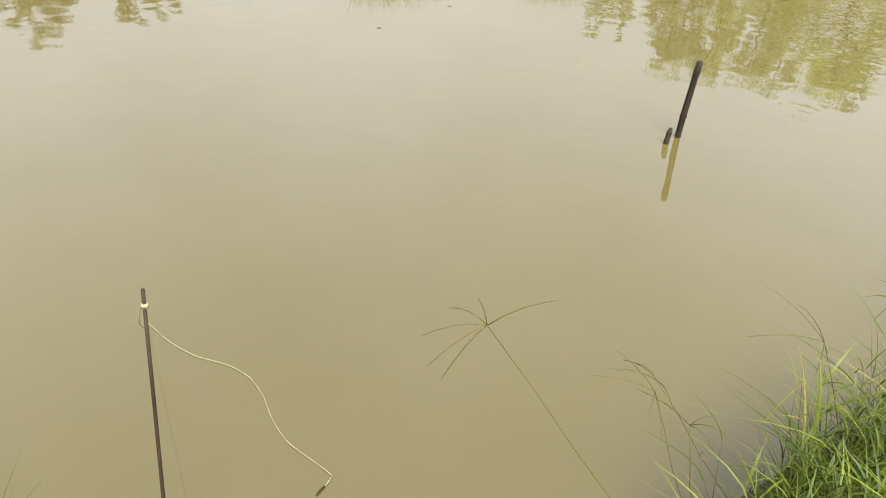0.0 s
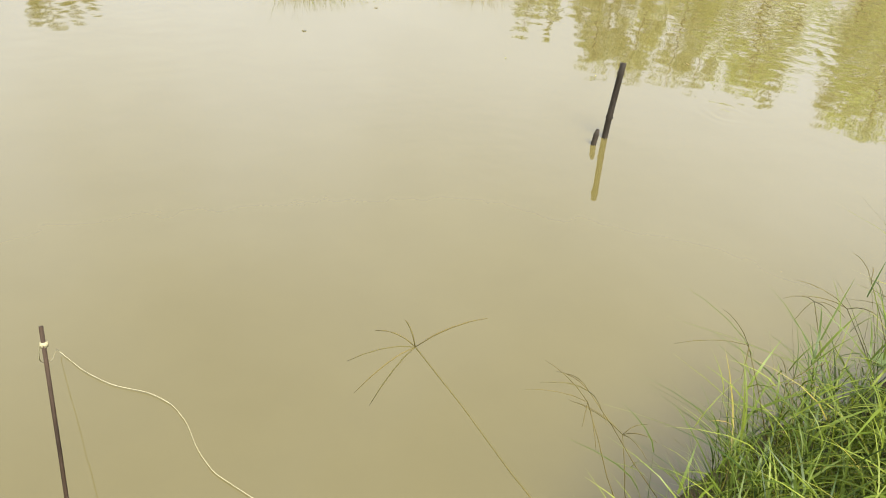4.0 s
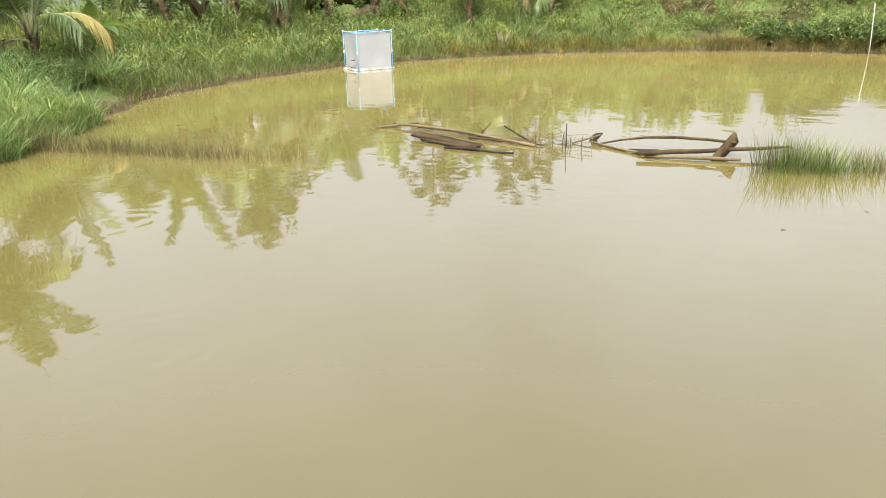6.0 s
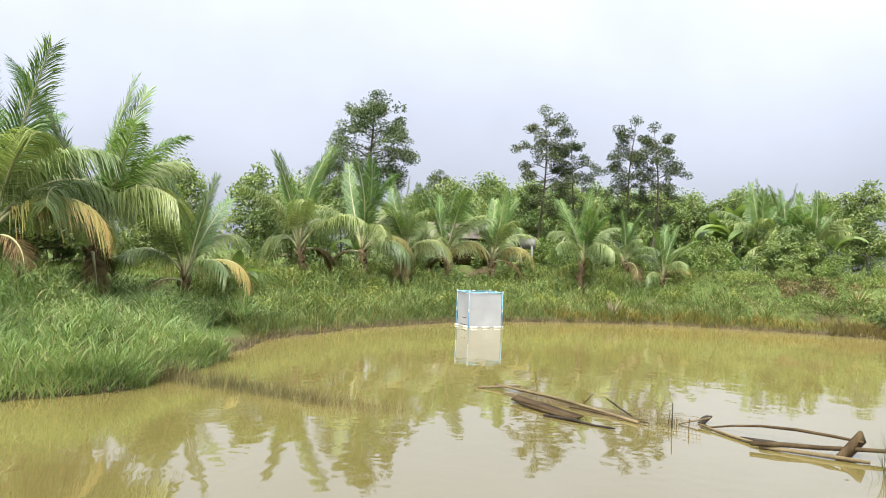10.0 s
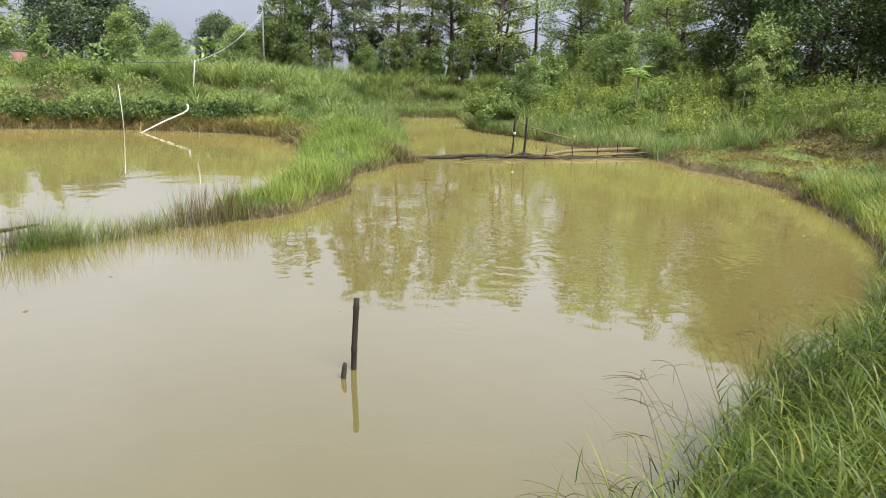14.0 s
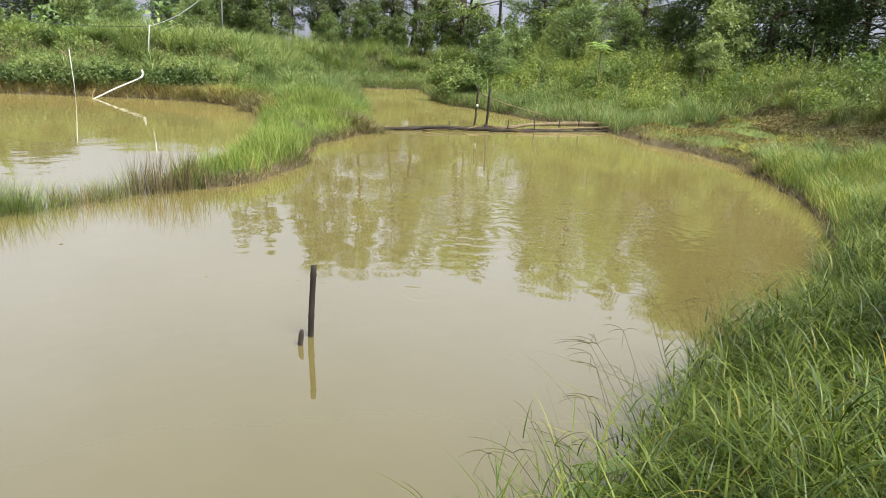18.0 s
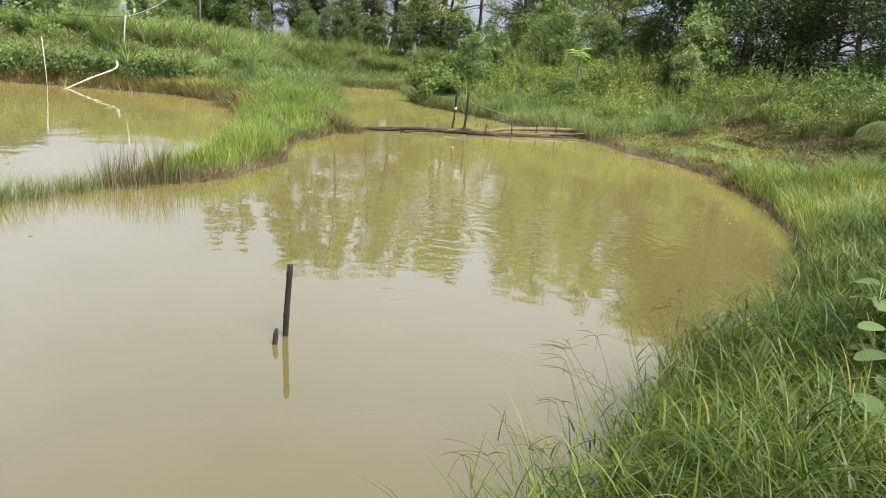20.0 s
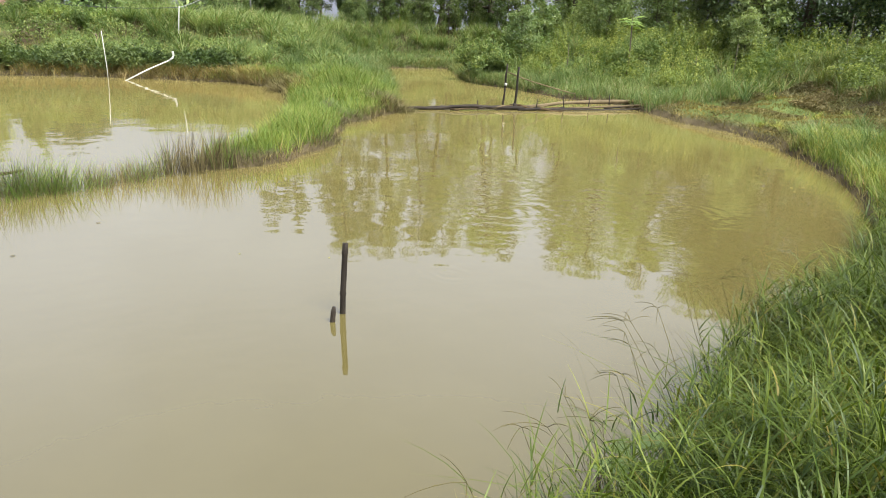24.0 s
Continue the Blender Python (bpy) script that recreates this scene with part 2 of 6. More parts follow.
STEM_DRY = foliage("dead_stem_brown", [(0.0, (0.085, 0.068, 0.036)), (0.6, (0.155, 0.127, 0.066)), (1.0, (0.25, 0.21, 0.115))], 0.7, 0.15, 0.5)
SEED = foliage("seed_head_straw", [(0.0, (0.056, 0.052, 0.017)), (0.6, (0.095, 0.078, 0.030)), (1.0, (0.043, 0.052, 0.013))], 0.6, 0.2, 0.8)
LEAF_DARK = foliage("dark_tree_leaf", [(0.0, (0.039, 0.063, 0.033)), (0.6, (0.073, 0.107, 0.053)), (1.0, (0.128, 0.164, 0.083))], 0.5, 0.22, 0.5, 0.2)
# the pale grey of distant haze is mixed into this leaf colour
LEAF_HAZE = foliage("hazed_grey_green_leaf", [(0.0, (0.110, 0.131, 0.105)), (0.6, (0.198, 0.223, 0.169)), (1.0, (0.301, 0.313, 0.247))], 0.55, 0.38, 0.5, 0.2)
LEAF_DOME = foliage("blue_green_dense_leaf", [(0.0, (0.052, 0.076, 0.052)), (0.6, (0.098, 0.127, 0.086)), (1.0, (0.161, 0.190, 0.132))], 0.55, 0.2, 0.5, 0.2)
GRASS_DRYISH = foliage("trodden_olive_grass", [(0.0, (0.106, 0.080, 0.024)), (0.5, (0.178, 0.139, 0.036)), (1.0, (0.267, 0.181, 0.057))], 0.7, 0.2, 0.6)
LEAF_MID = foliage("tree_leaf", [(0.0, (0.078, 0.121, 0.053)), (0.6, (0.162, 0.224, 0.092)), (1.0, (0.266, 0.320, 0.150))], 0.5, 0.38, 0.5, 0.2)
# young leaf green, lightened and greyed to carry the far trees' haze
LEAF_LIGHT = foliage("hazed_light_young_leaf", [(0.0, (0.113, 0.155, 0.081)), (0.6, (0.196, 0.248, 0.118)), (1.0, (0.286, 0.319, 0.190))], 0.5, 0.38, 0.5, 0.2)
LEAF_BUSH = foliage("undergrowth_leaf", [(0.0, (0.070, 0.104, 0.045)), (0.5, (0.152, 0.200, 0.083)), (0.9, (0.225, 0.268, 0.117)), (1.0, (0.260, 0.272, 0.131))], 0.6, 0.34, 0.6, 0.12)
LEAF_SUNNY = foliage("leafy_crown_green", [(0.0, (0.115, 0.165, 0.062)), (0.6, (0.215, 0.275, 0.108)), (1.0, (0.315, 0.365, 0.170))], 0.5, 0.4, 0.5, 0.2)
FROND = foliage("palm_leaflet_green", [(0.0, (0.112, 0.145, 0.063)), (0.6, (0.200, 0.244, 0.116)), (1.0, (0.307, 0.351, 0.195))], 0.38, 0.34, 0.6, 0.32)
LEAF_GREY = foliage("grey_green_crown_leaf", [(0.0, (0.075, 0.094, 0.060)), (0.6, (0.132, 0.156, 0.106)), (1.0, (0.205, 0.228, 0.162))], 0.55, 0.3, 0.5, 0.2)
LEAF_CLUMP = foliage("dark_grey_clump_leaf", [(0.0, (0.052, 0.065, 0.046)), (0.6, (0.093, 0.109, 0.078)), (1.0, (0.157, 0.173, 0.123))], 0.55, 0.25, 0.5, 0.2)
FROND_YOUNG = foliage("palm_leaflet_dark_green", [(0.0, (0.065, 0.121, 0.045)), (0.6, (0.133, 0.213, 0.077)), (1.0, (0.247, 0.331, 0.137))], 0.38, 0.34, 0.6, 0.3)
FROND_LIME = foliage("palm_leaflet_lime", [(0.0, (0.121, 0.172, 0.039)), (0.6, (0.218, 0.282, 0.067)), (1.0, (0.333, 0.380, 0.115))], 0.4, 0.38, 0.6, 0.28)
FROND_YELLOW = foliage("palm_leaflet_yellowed", [(0.0, (0.190, 0.205, 0.085)), (0.5, (0.300, 0.270, 0.110)), (1.0, (0.340, 0.225, 0.120))], 0.5, 0.3, 0.8)
FROND_DEAD = foliage("palm_leaflet_dead", [(0.0, (0.085, 0.058, 0.032)), (1.0, (0.2, 0.14, 0.078))], 0.7, 0.15, 0.8)
BANANA = foliage("banana_leaf_green", [(0.0, (0.117, 0.171, 0.069)), (1.0, (0.180, 0.234, 0.103))], 0.4, 0.4, 0.6, 0.3)
BARK = surface("grey_bark", [(0.3, (0.055, 0.045, 0.032)), (0.7, (0.150, 0.127, 0.092))], 2.0, 0.9, 0.6, 18.0, (1, 1, 0.25), gloss=0.1)
PALM_BARK = surface("palm_bark", [(0.3, (0.071, 0.050, 0.027)), (0.7, (0.158, 0.116, 0.064))], 3.0, 0.9, 0.8, 14.0, (0.4, 0.4, 3.0), gloss=0.1)
STALK = surface("banana_stem", [(0.3, (0.030, 0.037, 0.013)), (0.7, (0.065, 0.065, 0.025))], 2.0, 0.5, 0.1)
STALK_DRY = surface("dead_stalk", [(0.3, (0.16, 0.12, 0.075)), (0.7, (0.30, 0.25, 0.17))], 3.0, 0.8, 0.3, 30.0, (1, 1, 0.3), gloss=0.1)
RACHIS = surface("palm_stalk", [(0.3, (0.22, 0.23, 0.10)), (0.7, (0.34, 0.32, 0.17))], 2.0, 0.5, 0.1)
WOOD_WET = surface("wet_dark_wood", [(0.3, (0.011, 0.008, 0.005)), (0.7, (0.036, 0.027, 0.018))], 4.0, 0.7, 0.7, 40.0, (1, 1, 0.3), gloss=0.2)
WOOD_OLD = surface("weathered_wood", [(0.3, (0.034, 0.021, 0.010)), (0.7, (0.086, 0.060, 0.030))], 4.0, 0.75, 0.7, 40.0, (1, 1, 0.3), gloss=0.1)
BAMBOO_OLD = surface("weathered_bamboo", [(0.3, (0.077, 0.057, 0.030)), (0.7, (0.161, 0.124, 0.068))], 3.0, 0.6, 0.4, 40.0, (1, 1, 0.25), gloss=0.1)
STICK = surface("brown_stick", [(0.3, (0.014, 0.009, 0.006)), (0.7, (0.040, 0.025, 0.015))], 8.0, 0.6, 0.5, 60.0, (1, 1, 0.3), gloss=0.15)
PVC = surface("white_plastic_pipe", [(0.3, (0.362, 0.350, 0.293)), (0.7, (0.455, 0.444, 0.394))], 6.0, 0.4, 0.1, 60.0)
PIPE_BLUE = surface("blue_plastic_pipe", [(0.3, (0.10, 0.29, 0.47)), (0.7, (0.17, 0.39, 0.57))], 5.0, 0.45, 0.1, 60.0)
CORD = surface("pale_cord", [(0.3, (0.280, 0.246, 0.134)), (0.7, (0.370, 0.336, 0.213))], 20.0, 0.8, 0.5, 300.0)
TIN = surface("rusty_tin", [(0.3, (0.15, 0.10, 0.075)), (0.7, (0.27, 0.23, 0.2))], 1.5, 0.6, 0.3, 20.0)
ROOF_RUST = surface("rust_red_roof", [(0.3, (0.10, 0.05, 0.035)), (0.7, (0.17, 0.09, 0.065))], 2.0, 0.8, 0.2, 20.0)
PLASTER = surface("pale_plaster", [(0.3, (0.55, 0.54, 0.5)), (0.7, (0.68, 0.67, 0.63))], 1.5, 0.8, 0.2, 20.0)
CONCRETE = surface("grey_concrete", [(0.3, (0.122, 0.117, 0.108)), (0.7, (0.174, 0.169, 0.156))], 1.5, 0.85, 0.3, 20.0)
CABLE = surface("cable_black", [(0.3, (0.05, 0.05, 0.05)), (0.7, (0.1, 0.1, 0.1))], 3.0, 0.6, 0.1)
HOSE = surface("pale_hose", [(0.3, (0.310, 0.322, 0.285)), (0.7, (0.384, 0.391, 0.360))], 3.0, 0.6, 0.1)


def net_material():
    m, n, l, p, out = nodes("white_net_fabric")
    c = ramp(n, l, noise_tex(n, l, 2.5, 5.0), [(0.3, (0.34, 0.33, 0.315)), (0.7, (0.41, 0.40, 0.385))])
    l.new(c, p.inputs["Base Color"])
    p.inputs["Roughness"].default_value = 0.9
    tr = n.new("ShaderNodeBsdfTranslucent")
    tr.inputs[0].default_value = (0.4, 0.39, 0.385, 1)
    ms = n.new("ShaderNodeMixShader")
    ms.inputs[0].default_value = 0.4
    l.new(p.outputs[0], ms.inputs[1])
    l.new(tr.outputs[0], ms.inputs[2])
    l.new(ms.outputs[0], out.inputs[0])
    return m


NET = net_material()


def ground_material():
    m, n, l, p, out = nodes("grassy_clay_soil")
    geo = n.new("ShaderNodeNewGeometry")
    pos = geo.outputs["Position"]
    soil = ramp(n, l, noise_tex(n, l, 1.7, 6.0, pos), [(0.3, (0.035, 0.027, 0.014)), (0.7, (0.088, 0.068, 0.037))])
    turf = ramp(n, l, noise_tex(n, l, 2.4, 5.0, pos), [(0.3, (0.045, 0.068, 0.018)), (0.7, (0.105, 0.13, 0.038))])
    cover_ = ramp(n, l, noise_tex(n, l, 0.5, 5.0, pos), [(0.36, (0, 0, 0)), (0.46, (1, 1, 1))])
    c = mix(n, l, cover_, soil, turf)
    s = n.new("ShaderNodeSeparateXYZ")
    l.new(pos, s.inputs[0])
    edge = n.new("ShaderNodeMapRange")
    edge.inputs["From Min"].default_value, edge.inputs["From Max"].default_value = 0.1, 0.24
    l.new(s.outputs["Z"], edge.inputs["Value"])
    c = mix(n, l, edge.outputs[0], soil, c)
    l.new(c, p.inputs["Base Color"])
    p.inputs["Roughness"].default_value = 0.95
    p.inputs["Specular IOR Level"].default_value = 0.08
    b = n.new("ShaderNodeBump")
    b.inputs["Strength"].default_value, b.inputs["Distance"].default_value = 0.8, 0.05
    l.new(noise_tex(n, l, 9.0, 6.0, pos, 0.7), b.inputs["Height"])
    l.new(b.outputs[0], p.inputs["Normal"])
    return m


GROUND = ground_material()

# ---- mesh helpers ----


def np_mesh(name, verts, faces, material, smooth=False):
    """A mesh from arrays: verts (n, 3), faces (m, 3) or (m, 4)."""
    me = bpy.data.meshes.new(name)
    verts, faces = np.asarray(verts, np.float32), np.asarray(faces, np.int32)
    k = faces.shape[1]
    me.vertices.add(len(verts))
    me.vertices.foreach_set("co", verts.ravel())
    me.loops.add(faces.size)
    me.loops.foreach_set("vertex_index", faces.ravel())
    me.polygons.add(len(faces))
    me.polygons.foreach_set("loop_start", np.arange(0, faces.size, k, dtype=np.int32))
    if smooth:
        me.polygons.foreach_set("use_smooth", np.ones(len(faces), bool))
    me.update(calc_edges=True)
    me.materials.append(material)
    return me


def part(name, me, parent, label=""):
    ob = new(name, me)
    ob.parent = parent
    if label:
        ob["label"] = label
    return ob


def thing(name, label, category, place=None, group="", kind="", me=None):
    ob = tagged(new(name, me), label, category, group, kind)
    if place is not None:
        ob.matrix_basis = place
    return ob


def join(pieces):
    """Pieces of (verts, faces), all with faces of one size, as one."""
    vs, fs, at = [], [], 0
    for v, f in pieces:
        vs.append(v)
        fs.append(np.asarray(f) + at)
        at += len(v)
    return np.concatenate(vs), np.concatenate(fs)


def tube(points, radii, sides=8, rough=0.0, seed=0):
    """A swept round tube with closed ends, as quads."""
    pts = np.asarray(points, float)
    rad = np.broadcast_to(np.asarray(radii, float), (len(pts),))
    rnd = np.random.default_rng(seed)
    tan = np.gradient(pts, axis=0)
    tan /= np.linalg.norm(tan, axis=1, keepdims=True) + 1e-9
    ref = np.array([1.0, 0, 0]) if abs(tan[0][0]) < 0.8 else np.array([0, 1.0, 0])
    out = []
    for p, t, r in zip(pts, tan, rad):
        a = np.cross(t, ref)
        a /= np.linalg.norm(a) + 1e-9
        b = np.cross(t, a)
        ang = np.arange(sides) * 2 * np.pi / sides
        rr = r * (1 + rough * rnd.uniform(-1, 1, sides))
        out.append(p + rr[:, None] * (np.cos(ang)[:, None] * a + np.sin(ang)[:, None] * b))
    v = np.concatenate(out + [pts[:1], pts[-1:]])
    f = []
    for i in range(len(pts) - 1):
        for j in range(sides):
            k = (j + 1) % sides
            f.append((i * sides + j, i * sides + k, (i + 1) * sides + k, (i + 1) * sides + j))
    n0, n1 = len(v) - 2, len(v) - 1
    last = (len(pts) - 1) * sides
    for j in range(0, sides, 2):
        f.append((n0, (j + 2) % sides, (j + 1) % sides, j))
        f.append((n1, last + j, last + (j + 1) % sides, last + (j + 2) % sides))
    return v, np.array(f)


def bent(a, b, sag=0.0, n=6, wob=0.0, seed=0):
    """Points from a to b with a sag and a slight wobble."""
    rnd = np.random.default_rng(seed)
    s = np.linspace(0, 1, n)[:, None]
    p = np.asarray(a, float) * (1 - s) + np.asarray(b, float) * s
    p[:, 2] -= (4 * s * (1 - s))[:, 0] * sag
    if wob:
        p[1:-1] += rnd.uniform(-wob, wob, (n - 2, 3))
    return p


def slab(size, place, chip=0.0, seed=0):
    """A worn board of the given size under the pose place, with chipped ends, as quads."""
    rnd = np.random.default_rng(seed)
    x, y, z = np.array(size) / 2
    nx = 6
    xs = np.linspace(-x, x, nx)
    v = []
    for i, u in enumerate(xs):
        k = rnd.uniform(1 - chip, 1, 4)
        for (sy, sz), q in zip(((-1, -1), (1, -1), (1, 1), (-1, 1)), k):
            e = rnd.uniform(-chip, 0) * 0.4 * np.sign(u) * (i in (0, nx - 1)) * x
            v.append((u + e, sy * y * q, sz * z * q))
    f = [(i * 4 + j, i * 4 + (j + 1) % 4, (i + 1) * 4 + (j + 1) % 4, (i + 1) * 4 + j) for i in range(nx - 1) for j in range(4)]
    f += [(3, 2, 1, 0), tuple((nx - 1) * 4 + j for j in range(4))]
    v = np.array([place @ Vector(p) for p in v])
    return v, np.array(f)


def blades(p, height, width, lean, droop, segs, rnd, toward=None, toward_w=0.0):
    """Grass blades rising from points p (n, 3): ribbons that lean and droop. Triangles and quads are all given as triangles."""
    n = len(p)
    h = np.broadcast_to(height, (n,)).astype(float)
    w = np.broadcast_to(width, (n,)).astype(float)
    az = rnd.uniform(0, 2 * np.pi, n)
    d = np.stack([np.cos(az), np.sin(az)], 1)
    if toward is not None:
        d = d + np.asarray(toward) * toward_w
        d /= np.linalg.norm(d, axis=1, keepdims=True)
    face = np.arctan2(d[:, 1], d[:, 0]) + np.pi / 2 + rnd.normal(0, 0.6, n)
    side = np.stack([np.cos(face), np.sin(face), np.zeros(n)], 1)
    lean_, droop_ = lean * rnd.uniform(0.2, 1.3, n), droop * rnd.uniform(0.3, 1.4, n)
    rows = []
    for i in range(segs + 1):
        s = i / segs
        out = h * (lean_ * s + droop_ * s * s)
        up = h * (s - 0.45 * droop_ * s**2.2 - 0.15 * lean_ * s)
        c = p + np.concatenate([d * out[:, None], up[:, None]], 1)
        ww = w * (1 - s) ** 0.7 * (0.6 + 0.4 * min(1, 3 * s)) * 0.5
        if i < segs:
            rows += [c - side * ww[:, None], c + side * ww[:, None]]
        else:
            rows.append(c)
    v = np.stack(rows, 1)
    k = v.shape[1]
    tri = []
    for i in range(segs - 1):
        a = 2 * i
        tri += [(a, a + 1, a + 3), (a, a + 3, a + 2)]
    tri.append((2 * segs - 2, 2 * segs - 1, 2 * segs))
    f = (np.arange(n) * k)[:, None, None] + np.array(tri)[None]
    return v.reshape(-1, 3), f.reshape(-1, 3)


def leaves(c, size, rnd, flat=0.5, ratio=0.45, droop=0.25):
    """Folded leaves at points c: a pointed oval of four triangles each, turned at random; flat: how much they lie level."""
    n = len(c)
    s = np.broadcast_to(size, (n,)) * rnd.uniform(0.65, 1.3, n)
    nrm = rnd.normal(size=(n, 3))
    nrm[:, 2] = np.abs(nrm[:, 2]) + flat * 2.5
    nrm /= np.linalg.norm(nrm, axis=1, keepdims=True)
    a = np.cross(nrm, rnd.normal(size=(n, 3)))
    a /= np.linalg.norm(a, axis=1, keepdims=True) + 1e-9
    b = np.cross(nrm, a)
    s = s[:, None]
    dip = np.array([0, 0, -1.0]) * droop
    v = np.stack([c - a * s * 0.5, c + b * s * ratio * 0.5 + nrm * s * 0.08, c + a * s * 0.5 + dip * s, c - b * s * ratio * 0.5 + nrm * s * 0.08], 1)
    f = (np.arange(n) * 4)[:, None, None] + np.array([(0, 1, 2), (0, 2, 3)])[None]
    return v.reshape(-1, 3), f.reshape(-1, 3)


# ---- the plan: shoreline and land heights ----
SHORE_LEFT = [(-7.0, -4.5), (-8.6, -3.4), (-9.8, -2.1), (-10.6, -1.2), (-10.8, -0.2), (-11.1, 0.8), (-11.6, 2.2), (-11.5, 3.6), (-12.4, 5.0),
              (-14.4, 6.8), (-16.1, 8.5), (-17.0, 10.6), (-17.6, 13.2), (-17.9, 16.6), (-17.2, 19.2), (-16.1, 21.6), (-14.2, 24.0)]
SHORE_FAR = [(-12.0, 25.6), (-9.4, 27.1), (-6.8, 28.0), (-3.8, 27.9), (-1.6, 27.4), (0.3, 26.6), (1.7, 25.2), (2.2, 23.2)]
SPIT = [(2.1, 21.0), (1.9, 18.5), (1.65, 16.2), (1.35, 14.2), (0.95, 12.8), (0.5, 11.9), (0.05, 11.2), (-0.3, 10.75), (-0.05, 10.45), (0.5, 10.75), (1.3, 11.25), (2.0, 12.3),
        (2.5, 13.5), (2.8, 15.4), (3.7, 16.8), (4.6, 18.0), (5.1, 19.4)]
CHANNEL = [(5.4, 21.5), (6.2, 26.0), (7.0, 31.0), (8.3, 38.4), (12.6, 39.3), (10.7, 31.0), (10.4, 28.5), (11.1, 26.0), (11.6, 22.2), (12.6, 20.4)]
SHORE_RIGHT = [(12.4, 18.3), (12.0, 16.2), (12.2, 14.3), (11.9, 12.4), (10.8, 10.3), (9.55, 8.12), (8.28, 6.45), (6.95, 5.25), (5.55, 4.35), (4.2, 3.58)]
SHORE_NEAR = [(3.0, 2.95), (2.22, 2.42), (1.52, 1.9), (0.9, 1.4), (0.2, 1.1), (-0.6, 0.95), (-2.0, 0.7), (-3.2, -0.1), (-4.2, -1.6), (-5.0, -3.4)]
SHORE = np.array(SHORE_LEFT + SHORE_FAR + SPIT + CHANNEL + SHORE_RIGHT + SHORE_NEAR)


def wiggle(x, y):
    return 0.10 * np.sin(2.3 * x + 1.1 * y) * np.cos(1.7 * y - 0.6 * x) + 0.05 * np.sin(5.1 * x - 3.7 * y) + 0.03 * np.sin(9.7 * y + 4.3 * x)


def inland(x, y):
    """Metres from the waterline: over land positive, over water negative."""
    x, y = np.asarray(x, float), np.asarray(y, float)
    best = np.full(x.shape, 1e9)
    inside = np.zeros(x.shape, bool)
    for (x0, y0), (x1, y1) in zip(SHORE, np.roll(SHORE, -1, axis=0)):
        dx, dy = x1 - x0, y1 - y0
        s = np.clip(((x - x0) * dx + (y - y0) * dy) / (dx * dx + dy * dy), 0, 1)
        best = np.minimum(best, (x - x0 - s * dx) ** 2 + (y - y0 - s * dy) ** 2)
        inside ^= ((y0 > y) != (y1 > y)) & (x < dx * (y - y0) / (dy if dy else 1e-9) + x0)
    return np.where(inside, -1, 1) * np.sqrt(best) + wiggle(x, y)


def step(v, a, b):
    s = np.clip((v - a) / (b - a), 0, 1)
    return s * s * (3 - 2 * s)


def land(x, y, d=None):
    """Height of the ground."""
    x, y = np.asarray(x, float), np.asarray(y, float)
    d = inland(x, y) if d is None else d
    left = step(-x, 8, 11) * step(24 - y, 0, 6)
    far = step(y, 22, 26)
    right = step(x, 9, 11) * step(y, 8, 11) * (1 - far)
    z = 0.17 * step(d, -0.02, 0.22) + 0.16 * step(d, 0.2, 1.2)
    z = z + left * (1.0 * step(d, 0.6, 5.6) + 0.25 * step(d, 5, 12))
    z = z + far * (0.25 * step(d, 1.0, 2.6) + 1.15 * step(d, 2.2, 6.0) + 0.3 * step(d, 6, 14))
    z = z + right * (0.15 * step(d, 1, 4) + 0.95 * step(d, 3.6, 7.0) + 0.4 * step(d, 7, 12))
    z = z + (1 - np.maximum(np.maximum(left, far), right)) * 0.2 * step(d, 0.4, 1.6)
    z = z + step(d, 0.3, 1.5) * 0.07 * (np.sin(1.3 * x + 0.7 * y) + np.sin(2.1 * y - 0.9 * x) + 0.5 * np.sin(4.4 * x + 3.1 * y))
    return np.where(d > 0, z, -0.9 * step(-d, 0.0, 1.6) - 0.02 * step(-d, 0, 0.1))


def axis(lo, hi, cell, far):
    inner = np.arange(lo, hi + cell / 2, cell)
    grow = np.cumsum(cell * 1.22 ** np.arange(1, 60))
    grow = grow[grow < far]
    return np.concatenate([lo - grow[::-1], inner, hi + grow])


def build_ground():
    gx, gy = axis(-26, 22, 0.24, 900), axis(-6, 44, 0.24, 900)
    xx, yy = np.meshgrid(gx, gy)
    v = np.stack([xx, yy, land(xx, yy)], -1).reshape(-1, 3)
    i = np.arange(len(gx) * len(gy)).reshape(len(gy), len(gx))
    f = np.stack([i[:-1, :-1], i[:-1, 1:], i[1:, 1:], i[1:, :-1]], -1).reshape(-1, 4)
    thing("ground", "uneven clay banks with patchy turf round the pond", "ground", kind="structure", me=np_mesh("ground", v, f, GROUND, True))
    gx, gy = np.linspace(-22, 16, 20), np.linspace(-8, 42, 26)
    xx, yy = np.meshgrid(gx, gy)
    v = np.stack([xx, yy, 0 * xx], -1).reshape(-1, 3)
    i = np.arange(v.shape[0]).reshape(xx.shape)
    f = np.stack([i[:-1, :-1], i[:-1, 1:], i[1:, 1:], i[1:, :-1]], -1).reshape(-1, 4)
    thing("water", "still muddy olive-brown pond water with faint ripples", "water", kind="structure", me=np_mesh("water", v, f, WATER, True))


build_ground()


